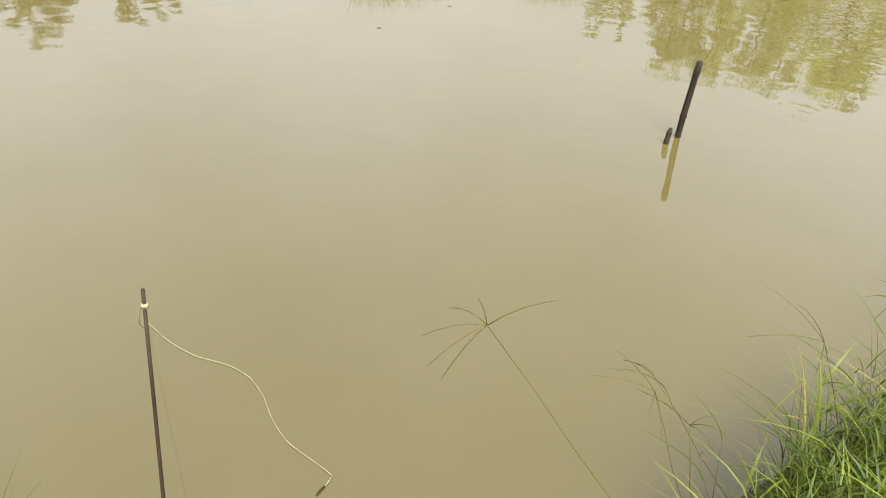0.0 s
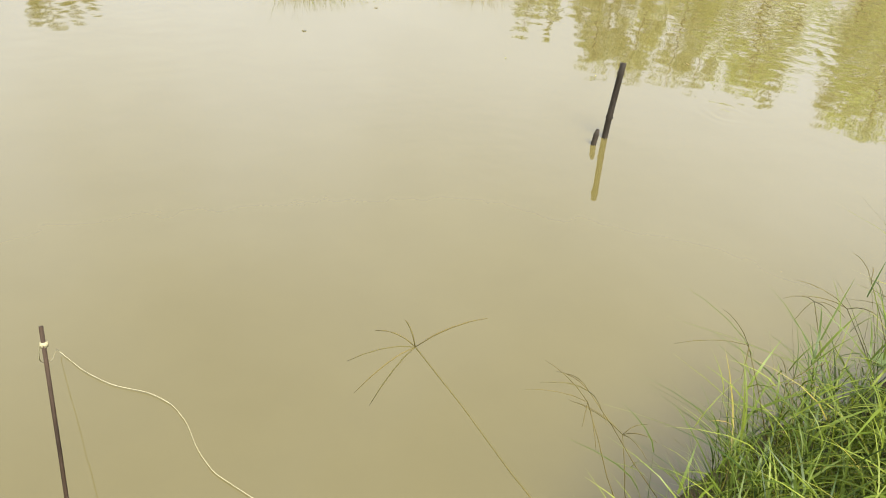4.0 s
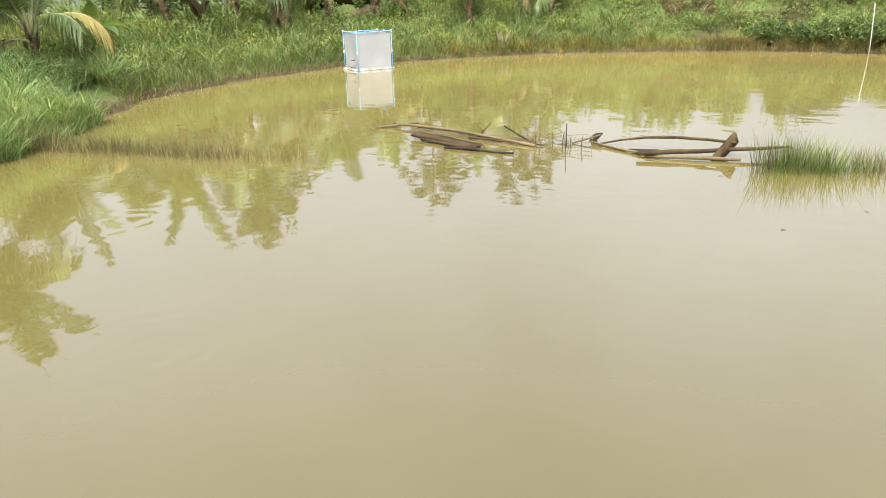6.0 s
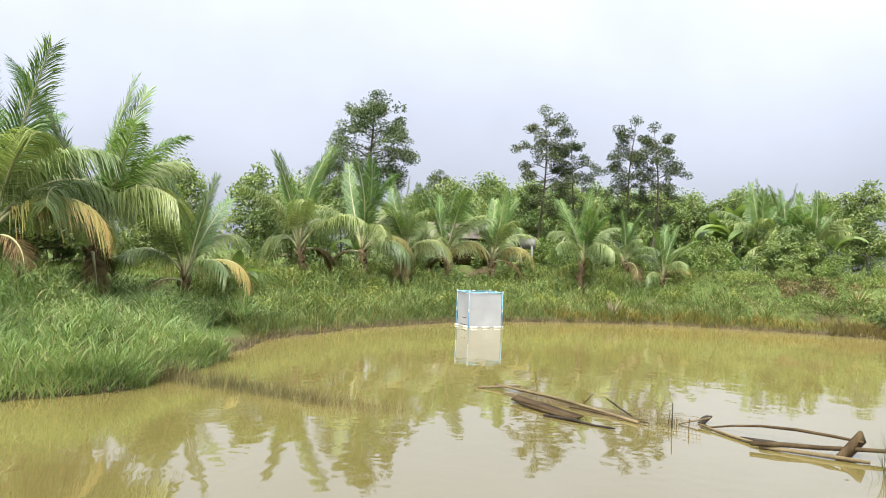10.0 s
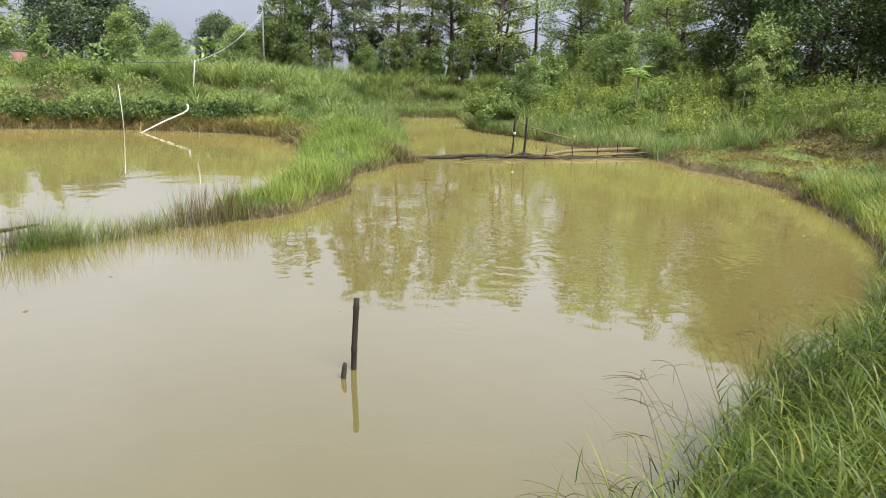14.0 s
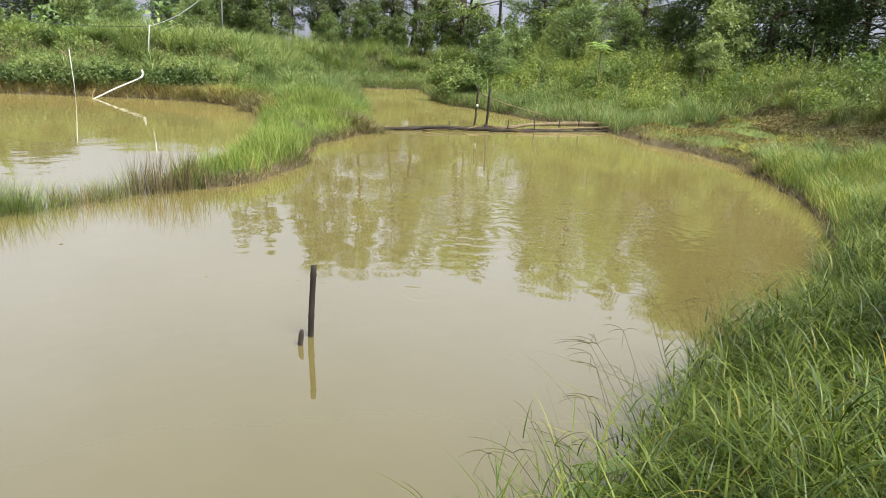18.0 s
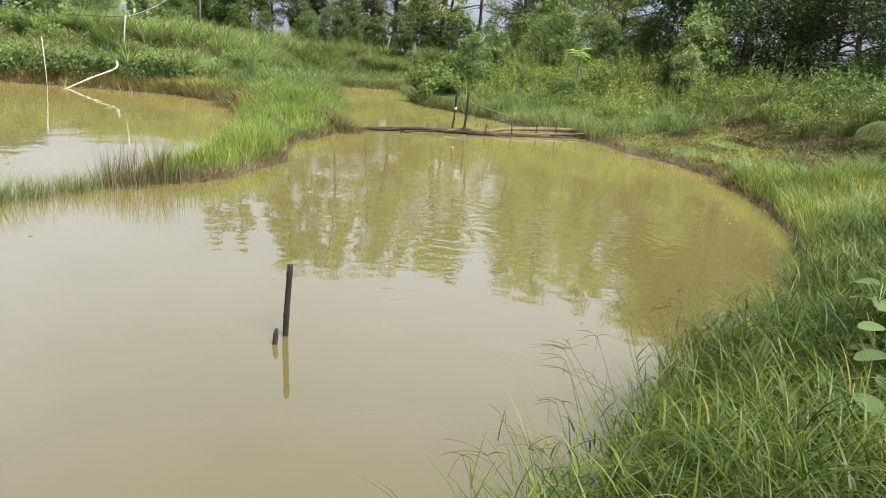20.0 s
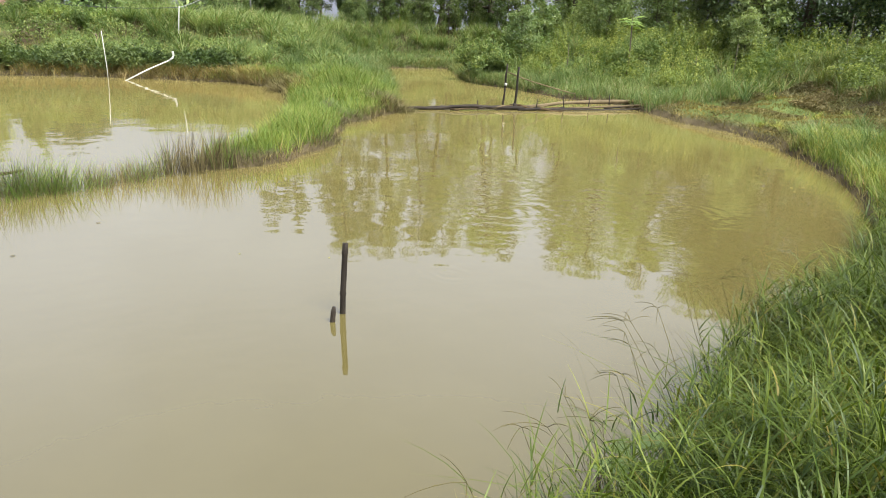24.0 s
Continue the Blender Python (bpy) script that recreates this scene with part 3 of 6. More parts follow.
# ---- trees ----
def limb_tree(name, label, H, radius, first, spread, limbs, clump, per, leaf, mat, seed, rise=0.5, shape="round", flat=0.2, category="tree", forks=3, lean=0.0, fill=40):
    """A tree: tapered wavy trunk, limbs with forks, and leaves in uneven clumps at their ends and through the crown."""
    rnd = np.random.default_rng(seed)
    base = thing(name, label, category)
    s = np.linspace(0, 1, 9)
    path = np.stack([lean * H * s**1.5 + 0.02 * H * np.sin(5 * s + seed), 0.02 * H * np.sin(4 * s + 2 * seed), H * 0.96 * s], 1)
    path[0] = (path[1][0] * 0.3, 0, -0.3)
    wood = [tube(path, radius * (1 - 0.85 * s) * np.where(s == 0, 1.35, 1), 8, 0.08, seed)]
    centres = []

    def reach_at(rel):
        return {"round": np.sqrt(max(0.08, 1 - (1.7 * rel - 0.7) ** 2)), "cone": 1.1 - 0.85 * rel, "slim": 0.5 + 0.5 * np.sin(2.9 * rel), "dome": np.sqrt(max(0.02, 1 - rel**2.2))}[shape] * spread

    for k in range(limbs):
        q = first + (1 - first) * (k + rnd.uniform(0.1, 0.9)) / limbs
        at = np.array([np.interp(q * 0.92, s, path[:, i]) for i in range(3)])
        rel = (q - first) / (1 - first)
        reach = reach_at(rel) * rnd.uniform(0.65, 1.1)
        az = k * 2.4 + rnd.uniform(-0.5, 0.5)
        d = np.array([np.cos(az), np.sin(az), rise * rnd.uniform(0.2, 1.2) * (0.4 + 0.8 * rel)])
        d[:2] *= 0.9
        end = at + d * reach
        wood.append(tube(bent(at, end, -0.06 * reach, 4, 0.05 * reach, k), np.linspace(radius * 0.38 * (1 - 0.7 * q) + 0.012, 0.012, 4), 5, 0.0))
        centres.append(end)
        for g in range(forks):
            a2 = az + rnd.uniform(-1.3, 1.3)
            mid = at + d * reach * rnd.uniform(0.35, 0.8)
            e2 = mid + np.array([np.cos(a2), np.sin(a2), rnd.uniform(-0.3, 0.8)]) * reach * rnd.uniform(0.3, 0.6)
            wood.append(tube(bent(mid, e2, 0, 3), [0.02, 0.014, 0.008], 4))
            centres.append(e2)
    for k in range(fill):
        rel = rnd.uniform(0, 1)
        q = first + (1 - first) * rel
        a2, rr = rnd.uniform(0, 6.28), reach_at(rel) * rnd.uniform(0.35, 0.98)
        at = np.array([np.interp(q, s, path[:, i]) for i in range(3)])
        c = at + np.array([np.cos(a2) * rr, np.sin(a2) * rr, rnd.uniform(-0.3, 0.3)])
        wood.append(tube(bent(at * (1, 1, 0.93), c, 0, 3), [0.018, 0.012, 0.006], 4))
        centres.append(c)
    centres.append(path[-1] + (0, 0, 0.02 * H))
    c = np.array(centres)
    cs = clump * rnd.uniform(0.5, 1.3, len(c))
    which = rnd.choice(len(c), per * len(c), p=cs**2 / (cs**2).sum())
    off = rnd.normal(size=(len(which), 3))
    off *= (rnd.uniform(0, 1, len(which)) ** 0.4 / np.linalg.norm(off, axis=1))[:, None]
    pts = c[which] + off * cs[which][:, None] * (1, 1, 0.75)
    v, f = leaves(pts, leaf, rnd, flat)
    part("trunk", np_mesh("trunk", *join(wood), BARK, True), base)
    part("crown", np_mesh("crown", v, f, mat), base)
    return base


def spot(x, y, scale=1.0, turn=0.0, sink=0.0, sz=None):
    z = float(land(x, y))
    return pose(x, y, z - sink, 0, 0, turn) @ Matrix.Diagonal((scale, scale, sz or scale, 1))


def off_spot(x, y, scale, turn, k):
    """A place k times as far from the pond's near bank, with the tree k times as large."""
    return spot(0.4 + (x - 0.4) * k, y * k, scale * k, turn)


def spread_out(proto, places):
    for m in places[1:]:
        copy_thing(proto, m)
    proto.matrix_basis = places[0]


def all_trees():
    lone = limb_tree("clumpy_tree", "tall slender tree with sparse dark clumped leaves", 12.4, 0.13, 0.36, 2.1, 19, 0.52, 120, 0.165, LEAF_CLUMP, 11, 0.35, "slim", 0.5, forks=3, fill=12)
    spread_out(lone, [spot(-34.8, 42.3, 1.0, 20), spot(-33.0, 43.6, 0.84, 140), spot(-29.4, 46.4, 0.93, 250), spot(-28.0, 47.3, 0.9, 80)])
    dome = limb_tree("round_dark_tree", "dense dark green dome-shaped tree", 6.6, 0.3, 0.06, 3.7, 24, 0.95, 110, 0.22, LEAF_DOME, 5, 0.25, "dome", 0.3, fill=170)
    spread_out(dome, [off_spot(-10.2, 54.0, 1.02, 0, 2.3), off_spot(-7.6, 57.0, 0.66, 90, 2.2), off_spot(-1.5, 70.0, 0.78, 60, 1.8), off_spot(4.0, 72, 0.85, 10, 1.8), off_spot(0.4, 66, 0.55, 200, 1.8)])
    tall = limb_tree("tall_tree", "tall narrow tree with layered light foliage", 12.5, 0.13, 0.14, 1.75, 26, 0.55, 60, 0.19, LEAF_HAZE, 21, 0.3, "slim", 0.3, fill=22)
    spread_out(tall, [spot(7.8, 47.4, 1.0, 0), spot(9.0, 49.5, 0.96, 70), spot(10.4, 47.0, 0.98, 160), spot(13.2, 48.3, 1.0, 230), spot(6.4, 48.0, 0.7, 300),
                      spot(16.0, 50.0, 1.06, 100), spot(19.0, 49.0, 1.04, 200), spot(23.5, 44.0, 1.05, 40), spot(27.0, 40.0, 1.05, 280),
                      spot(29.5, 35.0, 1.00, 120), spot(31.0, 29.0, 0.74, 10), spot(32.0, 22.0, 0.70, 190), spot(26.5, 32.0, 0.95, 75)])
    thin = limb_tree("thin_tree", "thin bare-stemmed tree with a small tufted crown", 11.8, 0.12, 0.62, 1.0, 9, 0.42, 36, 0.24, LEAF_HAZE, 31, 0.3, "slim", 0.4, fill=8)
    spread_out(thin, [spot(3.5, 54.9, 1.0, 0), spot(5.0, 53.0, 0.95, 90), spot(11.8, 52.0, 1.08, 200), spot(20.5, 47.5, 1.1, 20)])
    broad = limb_tree("broad_tree", "broad leafy tree with a full mid green crown", 11.0, 0.24, 0.12, 3.6, 28, 0.66, 62, 0.17, LEAF_SUNNY, 41, 0.45, "round", 0.3, fill=48)
    spread_out(broad, [spot(17.8, 46.5, 1.08, 0), spot(21.0, 36.0, 0.95, 120), spot(14.6, 49.0, 0.85, 210), spot(24.0, 29.0, 0.9, 60), spot(27.0, 23.0, 0.68, 300),
                       spot(26.0, 17.0, 0.60, 180), spot(29.0, 12.0, 0.62, 15), spot(19.8, 30.0, 0.50, 150),
                       spot(26.0, 8.0, 0.62, 75), spot(31.0, 17.0, 0.70, 240), spot(22.5, 40.0, 0.90, 20), spot(21.8, 31.5, 0.72, 300), spot(20.0, 39.5, 0.66, 170)])
    grey = limb_tree("grey_crown_tree", "tall tree with a dense grey-green crown behind the palms", 10.9, 0.17, 0.42, 2.7, 22, 0.62, 120, 0.17, LEAF_GREY, 44, 0.4, "round", 0.3, fill=40)
    spread_out(grey, [spot(-36.1, 26.6, 1.0, 130), spot(-38.2, 24.9, 0.66, 20), spot(-34.0, 30.5, 0.55, 250)])
    dark = limb_tree("shady_tree", "dark shady tree with hanging low foliage", 9.0, 0.2, 0.1, 3.0, 24, 0.85, 70, 0.19, LEAF_DARK, 43, 0.3, "round", 0.3, fill=100)
    spread_out(dark, [spot(22.3, 23.5, 0.95, 0), spot(24.5, 20.0, 0.74, 110), spot(23.0, 26.5, 0.9, 200), spot(24.5, 13.5, 0.64, 50), spot(26.5, 25.5, 0.8, 20), spot(27.5, 14.0, 0.8, 100), spot(29.0, 20.5, 0.9, 230), spot(25.5, 10.0, 0.7, 310)])
    airy = limb_tree("spreading_tree", "spreading tree with a thin open crown behind the palms", 10.5, 0.2, 0.35, 5.0, 20, 0.8, 150, 0.16, LEAF_MID, 47, 0.45, "round", 0.3, forks=4, fill=34)
    spread_out(airy, [spot(-28.1, -0.6, 1.02, 30), spot(-27.0, -10.5, 1.0, 140)])
    young = limb_tree("young_tree", "young light green tree with loose leaves", 5.0, 0.06, 0.2, 1.35, 16, 0.5, 42, 0.2, LEAF_LIGHT, 51, 0.6, "round", 0.2, fill=30)
    spread_out(young, [spot(13.2, 30.4, 0.5, 0), spot(16.8, 29.0, 0.62, 100), spot(18.2, 27.5, 0.58, 220), off_spot(-11.4, 40.3, 0.96, 20, 1.8), off_spot(-8.0, 60.0, 0.6, 150, 1.8),
                       off_spot(-17.5, 38.5, 0.90, 40, 1.8), off_spot(-15.8, 40.0, 0.85, 280, 1.8), off_spot(-19.5, 37.5, 0.85, 190, 1.8), off_spot(-21.5, 35.5, 0.81, 60, 1.8), off_spot(-24.5, 33.0, 0.95, 310, 1.8),
                       off_spot(-26.0, 30.5, 0.95, 110, 1.8), off_spot(-22.5, 31.5, 0.81, 5, 1.8), spot(-28.5, 27.0, 0.78, 200), off_spot(-6.8, 50.0, 0.80, 77, 1.8), spot(21.0, 24.0, 0.70, 45),
                       spot(18.3, 21.8, 0.42, 66), spot(-25.5, 9.0, 0.80, 12), spot(-26.5, 13.5, 0.85, 142), spot(-23.5, 3.5, 0.75, 222), spot(-24.0, -4.5, 0.8, 302), spot(-29.0, 19.5, 0.95, 41),
                       spot(19.4, 22.6, 0.70, 160), spot(-3.5, 47.0, 0.4, 12), spot(21.6, 43.2, 0.7, 191)])
    bushy = limb_tree("low_tree", "low bushy tree with dense mid green leaves", 4.6, 0.1, 0.08, 2.0, 18, 0.7, 70, 0.19, LEAF_LIGHT, 61, 0.4, "dome", 0.3, fill=60)
    spread_out(bushy, [off_spot(-20.5, 38.5, 0.95, 0, 1.8), off_spot(-23.0, 36.5, 1.00, 80, 1.8), off_spot(-26.5, 34.5, 1.05, 170, 1.8), off_spot(-29.5, 31.0, 1.10, 250, 1.8), spot(-31.0, 26.5, 0.86, 30), off_spot(-18.5, 42.5, 1.05, 140, 1.8),
                       off_spot(-14.5, 43.5, 0.95, 220, 1.8), spot(-28.0, 22.5, 0.95, 60), spot(-28.5, 16.5, 0.90, 110), spot(-27.5, 10.5, 0.90, 200), spot(-26.0, 5.5, 0.90, 310), spot(-24.5, 0.0, 0.85, 20), spot(-22.0, -6.0, 0.9, 99),
                       spot(21.5, 28.5, 0.62, 0), spot(18.5, 33.5, 0.6, 120), spot(0.5, 50.0, 0.7, 70), spot(-4.5, 52.0, 0.7, 20),
                       off_spot(-17.0, 40.5, 0.95, 15, 1.8), off_spot(-21.8, 38.0, 1.0, 125, 1.8), off_spot(-24.8, 35.6, 1.05, 235, 1.8), off_spot(-28.0, 32.8, 1.05, 345, 1.8), off_spot(-12.8, 43.0, 0.8, 55, 1.8), spot(-30.5, 28.8, 1.05, 165),
                       spot(8.2, 45.6, 0.5, 15), spot(23.2, 40.8, 0.6, 335)])

    under = limb_tree("understorey_tree", "small dark thin-leaved tree under the tall trees", 5.0, 0.06, 0.25, 1.3, 14, 0.42, 40, 0.19, LEAF_UNDER, 57, 0.5, "round", 0.2, fill=18)
    spread_out(under, [spot(3.0, 50.0, 1.15, 130), spot(8.5, 49.5, 0.7, 222), spot(9.6, 45.2, 0.62, 121), spot(14.2, 45.4, 0.6, 301), spot(18.2, 45.2, 0.66, 101), spot(17.2, 44.4, 0.5, 61), spot(9.5, 50.5, 0.75, 40), spot(17.0, 48.0, 0.85, 240), spot(8.2, 45.6, 0.5, 15), spot(16.2, 46.2, 0.6, 175), spot(5.6, 46.4, 0.45, 75), spot(5.0, 49.0, 1.2, 230), spot(11.2, 46.2, 0.7, 211), spot(4.2, 46.8, 0.5, 281), spot(13.0, 50.0, 0.80, 140), spot(12.6, 45.9, 0.55, 95)])


all_trees()


def far_woods():
    """The distant woods that close the horizon on all sides."""
    rnd = np.random.default_rng(88)
    lumps = []
    for k in range(420):
        a = rnd.uniform(0, 2 * np.pi)
        r = rnd.uniform(75, 120)
        open_side = np.radians(48) < a < np.radians(91)
        lumps.append((r * np.cos(a), 10 + r * np.sin(a), rnd.uniform(-1.5, -0.5) if open_side else rnd.uniform(0.5, 3.6), rnd.uniform(2.2, 4.2)))
    lumps = np.array(lumps)
    n = 42000
    w = rnd.integers(0, len(lumps), n)
    off = rnd.normal(size=(n, 3))
    off *= (rnd.uniform(0.4, 1, n) ** 0.5 / np.linalg.norm(off, axis=1))[:, None]
    p = lumps[w, :3] + off * lumps[w, 3:4] * (1, 1, 0.8)
    p[:, 2] = np.maximum(p[:, 2], 0.6)
    thing("far_woods", "distant green woods along the horizon", "woods", kind="stuff", me=np_mesh("far_woods", *leaves(p, 0.75, rnd, 0.1, 0.6), LEAF_MID))


far_woods()


# ---- palms ----
def frond_mesh(name, length, lift, fall, leaflet, mat, seed, hang=0.3, ahead=0.55, wide=1.0):
    """A palm frond along +x: an arching stalk with two rows of narrow leaflets."""
    rnd = np.random.default_rng(seed)
    n = 24
    s = np.linspace(0, 1, n)
    ang = np.radians(lift - (lift + fall) * s**1.3)
    dx, dz = np.cos(ang) * length / n, np.sin(ang) * length / n
    p = np.stack([np.cumsum(dx), 0.04 * length * np.sin(2 * s + seed) * s, np.cumsum(dz)], 1)
    p[0] = 0
    k = 150
    t = np.repeat(np.linspace(0.2, 0.99, k), 2)
    side = np.tile([1.0, -1.0], k)
    at = np.stack([np.interp(t, s, p[:, i]) for i in range(3)], 1)
    aa = np.interp(t, s, ang)
    fwd = np.stack([np.cos(aa), 0 * aa, np.sin(aa)], 1)
    ll = leaflet * (0.35 + 0.65 * np.sin(np.pi * np.clip(t * 0.92 + 0.06, 0, 1)) ** 0.7) * rnd.uniform(0.85, 1.1, len(t))
    out = np.stack([0 * t, side, 0 * t], 1)
    d = fwd * (ahead + 0.5 * t)[:, None] + out * wide * rnd.uniform(0.72, 0.98, len(t))[:, None] + np.array([0, 0, 0.15])
    d += rnd.normal(0, 0.09, d.shape)
    d /= np.linalg.norm(d, axis=1, keepdims=True)
    drop = hang * rnd.uniform(0.5, 1.5, len(t))
    mid = at + d * (0.5 * ll)[:, None] - np.array([0, 0, 1.0]) * (0.18 * drop * ll)[:, None]
    tip = at + d * (0.95 * ll)[:, None] - np.array([0, 0, 1.0]) * (0.9 * drop * ll)[:, None]
    w = fwd * 0.0145
    v = np.stack([at - w * 0.6, at + w * 0.6, mid + w, mid - w, tip], 1).reshape(-1, 3)
    f = ((np.arange(len(t)) * 5)[:, None, None] + np.array([(0, 1, 2), (0, 2, 3), (3, 2, 4)])[None]).reshape(-1, 3)
    sv, sf = tube(p, 0.05 * (1 - 0.9 * s), 5)
    sf = np.concatenate([sf[:, [0, 1, 2]], sf[:, [0, 2, 3]]])
    me = np_mesh(name, *join([(v, f), (sv, sf)]), mat)
    me.materials.append(RACHIS)
    me.polygons.foreach_set("material_index", np.r_[np.zeros(len(f), np.int32), np.ones(len(sf), np.int32)])
    return me


def frond_set(young, grown):
    return {
        "up": [frond_mesh("frond", 3.9, 88, -74, 0.84, young, 1, 0.2, 0.6, 0.72), frond_mesh("frond", 3.8, 83, -56, 0.9, young, 2, 0.28, 0.6, 0.75), frond_mesh("frond", 3.7, 78, -30, 0.9, young, 9, 0.42, 0.55, 0.8)],
        "arch": [frond_mesh("frond", 3.5, 76, 22, 0.9, grown, 3, 0.95, 0.5), frond_mesh("frond", 3.3, 72, 42, 0.9, grown, 4, 1.15, 0.5), frond_mesh("frond", 3.5, 78, -8, 0.9, grown, 5, 0.8, 0.5)],
        "low": [frond_mesh("frond", 2.6, 56, 66, 0.75, grown, 6, 1.1, 0.4), frond_mesh("frond", 2.8, 58, 62, 0.8, FROND_YELLOW, 16, 1.1, 0.4), frond_mesh("frond", 2.5, 58, 76, 0.75, grown, 7, 1.1, 0.4)],
        "dead": [frond_mesh("frond", 1.9, 20, 84, 0.75, FROND_DEAD, 8, 0.5, 0.9), frond_mesh("frond", 1.4, -20, 88, 0.6, FROND_DEAD, 18, 0.5, 0.9), frond_mesh("frond", 2.9, 34, 62, 0.6, FROND_DEAD, 28, 1.2, 0.6)],
    }


FRONDS, FRONDS_LIME = frond_set(FROND_YOUNG, FROND), frond_set(FROND_LIME, FROND_LIME)


def palm(x, y, z, tall, seed, size=1.0, trunk=0.9, turn=0.0, dead=1, gold=None, count=14, sets=None):
    """A young coconut palm: scarred trunk and a rosette of fronds. tall: its height over the ground; gold: the bearing of a yellowing frond."""
    rnd = np.random.default_rng(seed)
    sets = sets or FRONDS
    look_ = "young lime-green coconut palm with brown dead fronds hanging down" if sets is FRONDS_LIME else "young coconut palm with upright dark green fronds" if gold is None else "young coconut palm with arching green fronds and one yellowing frond"
    base = thing("coconut_palm", look_, "palm", pose(x, y, z, 0, 0, turn), "palms on the bank")
    s = np.linspace(0, 1, 9)
    path = np.stack([0.16 * trunk * np.sin(2 * s + seed), 0.22 * trunk * s * np.cos(seed), trunk * (1.0 * s) - 0.35 * (1 - s)], 1)
    part("trunk", np_mesh("trunk", *tube(path, np.array([0.21, 0.16, 0.15, 0.13, 0.14, 0.12, 0.135, 0.12, 0.09]) * size, 9, 0.2, seed), PALM_BARK), base)
    for k in range(11):
        q = 0.3 + 0.062 * k
        at = np.array([np.interp(q, s, path[:, i]) for i in range(3)])
        d = np.array([np.cos(2.4 * k), np.sin(2.4 * k), 0])
        r0 = 0.125 * size
        part("leaf_base", np_mesh("leaf_base", *tube([at + d * r0 * 0.5, at + d * (r0 + 0.03) + (0, 0, 0.12), at + d * (r0 + 0.07) + (0, 0, rnd.uniform(0.2, 0.45))], [0.06, 0.05, 0.015], 5, 0.15, k), PALM_BARK), base)
    top = path[-1]
    grow = size * (tall - trunk) / 3.75
    for k in range(count):
        q = k / count
        kind = "up" if q < 0.45 else "arch" if q < 0.86 else "low"
        pool = sets[kind][::2] if kind == "low" else sets[kind]
        me = pool[k % len(pool)]
        fr = part("frond", me, base)
        sc = grow * rnd.uniform(0.9, 1.1)
        fr.matrix_basis = Matrix.Translation(top - np.array([0, 0, 0.12 * q])) @ pose(0, 0, 0, rnd.uniform(-14, 14), rnd.uniform(-8, 12), k * 137.5 + rnd.uniform(-20, 20)) @ Matrix.Diagonal((sc, sc, sc, 1))
    if gold is not None:
        fr = part("frond", sets["low"][1], base, "golden yellowing frond")
        sc = grow * rnd.uniform(0.9, 1.05)
        fr.matrix_basis = Matrix.Translation(top - np.array([0, 0, 0.1])) @ pose(0, 0, 0, 0, rnd.uniform(-8, 4), gold - turn) @ Matrix.Diagonal((sc, sc, sc, 1))
    for k in range(dead):
        fr = part("frond", sets["dead"][k % 2], base, "dead brown hanging frond")
        sc = size * rnd.uniform(0.7, 1.0)
        fr.matrix_basis = Matrix.Translation(top - np.array([0, 0, 0.15])) @ pose(0, 0, 0, 0, 0, rnd.uniform(0, 360)) @ Matrix.Diagonal((sc, sc, sc, 1))
    if sets is FRONDS_LIME:
        for az in (-88, -70):
            fr = part("frond", sets["dead"][2], base, "long dead brown frond arching down")
            fr.matrix_basis = Matrix.Translation(top - np.array([0, 0, 0.12])) @ pose(0, 0, 0, 0, 10 + 0.5 * (az + 88), az - turn)
    return base


def gz(x, y):
    return float(land(x, y)) - 0.05


for x, y, tall, seed, trunk, turn, dead, gold, count in [
        (-16.9, 2.45, 5.15, 2, 1.2, 200, 1, 62, 14), (-17.9, 5.1, 5.35, 3, 1.3, 80, 2, None, 12), (-18.5, 7.6, 3.6, 4, 0.85, 10, 1, 50, 9),
        (-21.9, 13.1, 4.9, 5, 1.4, 250, 1, None, 11), (-22.4, 16.3, 4.8, 6, 1.3, 120, 1, 60, 11), (-22.4, 18.4, 4.2, 14, 1.1, 10, 1, 45, 9),
        (-22.4, 20.6, 4.5, 7, 1.4, 60, 1, 70, 10), (-22.2, 23.45, 4.6, 8, 1.4, 310, 1, 40, 10),
        (-18.05, 25.0, 4.3, 10, 1.5, 40, 0, None, 12), (-17.7, 27.6, 3.2, 11, 0.9, 220, 1, None, 11), (-16.4, 28.5, 2.7, 15, 0.5, 90, 1, 60, 10),
        (-14.3, -4.5, 4.4, 12, 1.3, 140, 2, 72, 12), (-25.0, 26.5, 3.9, 13, 0.9, 280, 0, None, 11)]:
    palm(x, y, gz(x, y), tall, seed, 1.0, trunk, turn, dead, gold, count)
palm(-17.05, -1.5, gz(-17.05, -1.5), 4.4, 1, 1.0, 1.3, 30, 3, None, 14, FRONDS_LIME)


# ---- banana plants ----
def banana_leaf(name, length, width, lift, fall, seed):
    s = np.linspace(0, 1, 10)
    ang = np.radians(lift - (lift + fall) * s)
    p = np.stack([np.cumsum(np.cos(ang)) * length / 10, 0 * s, np.cumsum(np.sin(ang)) * length / 10], 1)
    w = width * 0.5 * np.sin(np.pi * np.clip(0.06 + s * 0.93, 0, 1)) ** 0.6
    up = np.stack([-np.sin(ang), 0 * s, np.cos(ang)], 1)
    v = np.concatenate([p - np.array([0, 1, 0]) * w[:, None] + up * (0.3 * w)[:, None], p, p + np.array([0, 1, 0]) * w[:, None] + up * (0.3 * w)[:, None]])
    f = [(a * 10 + i, a * 10 + i + 1, (a + 1) * 10 + i + 1, (a + 1) * 10 + i) for a in range(2) for i in range(9)]
    return np_mesh(name, v, np.array(f), BANANA, True)


BLEAVES = [banana_leaf("leaf", 1.9, 0.56, 72, 35, 1), banana_leaf("leaf", 2.0, 0.6, 60, 60, 2), banana_leaf("leaf", 1.8, 0.5, 84, -35, 3)]


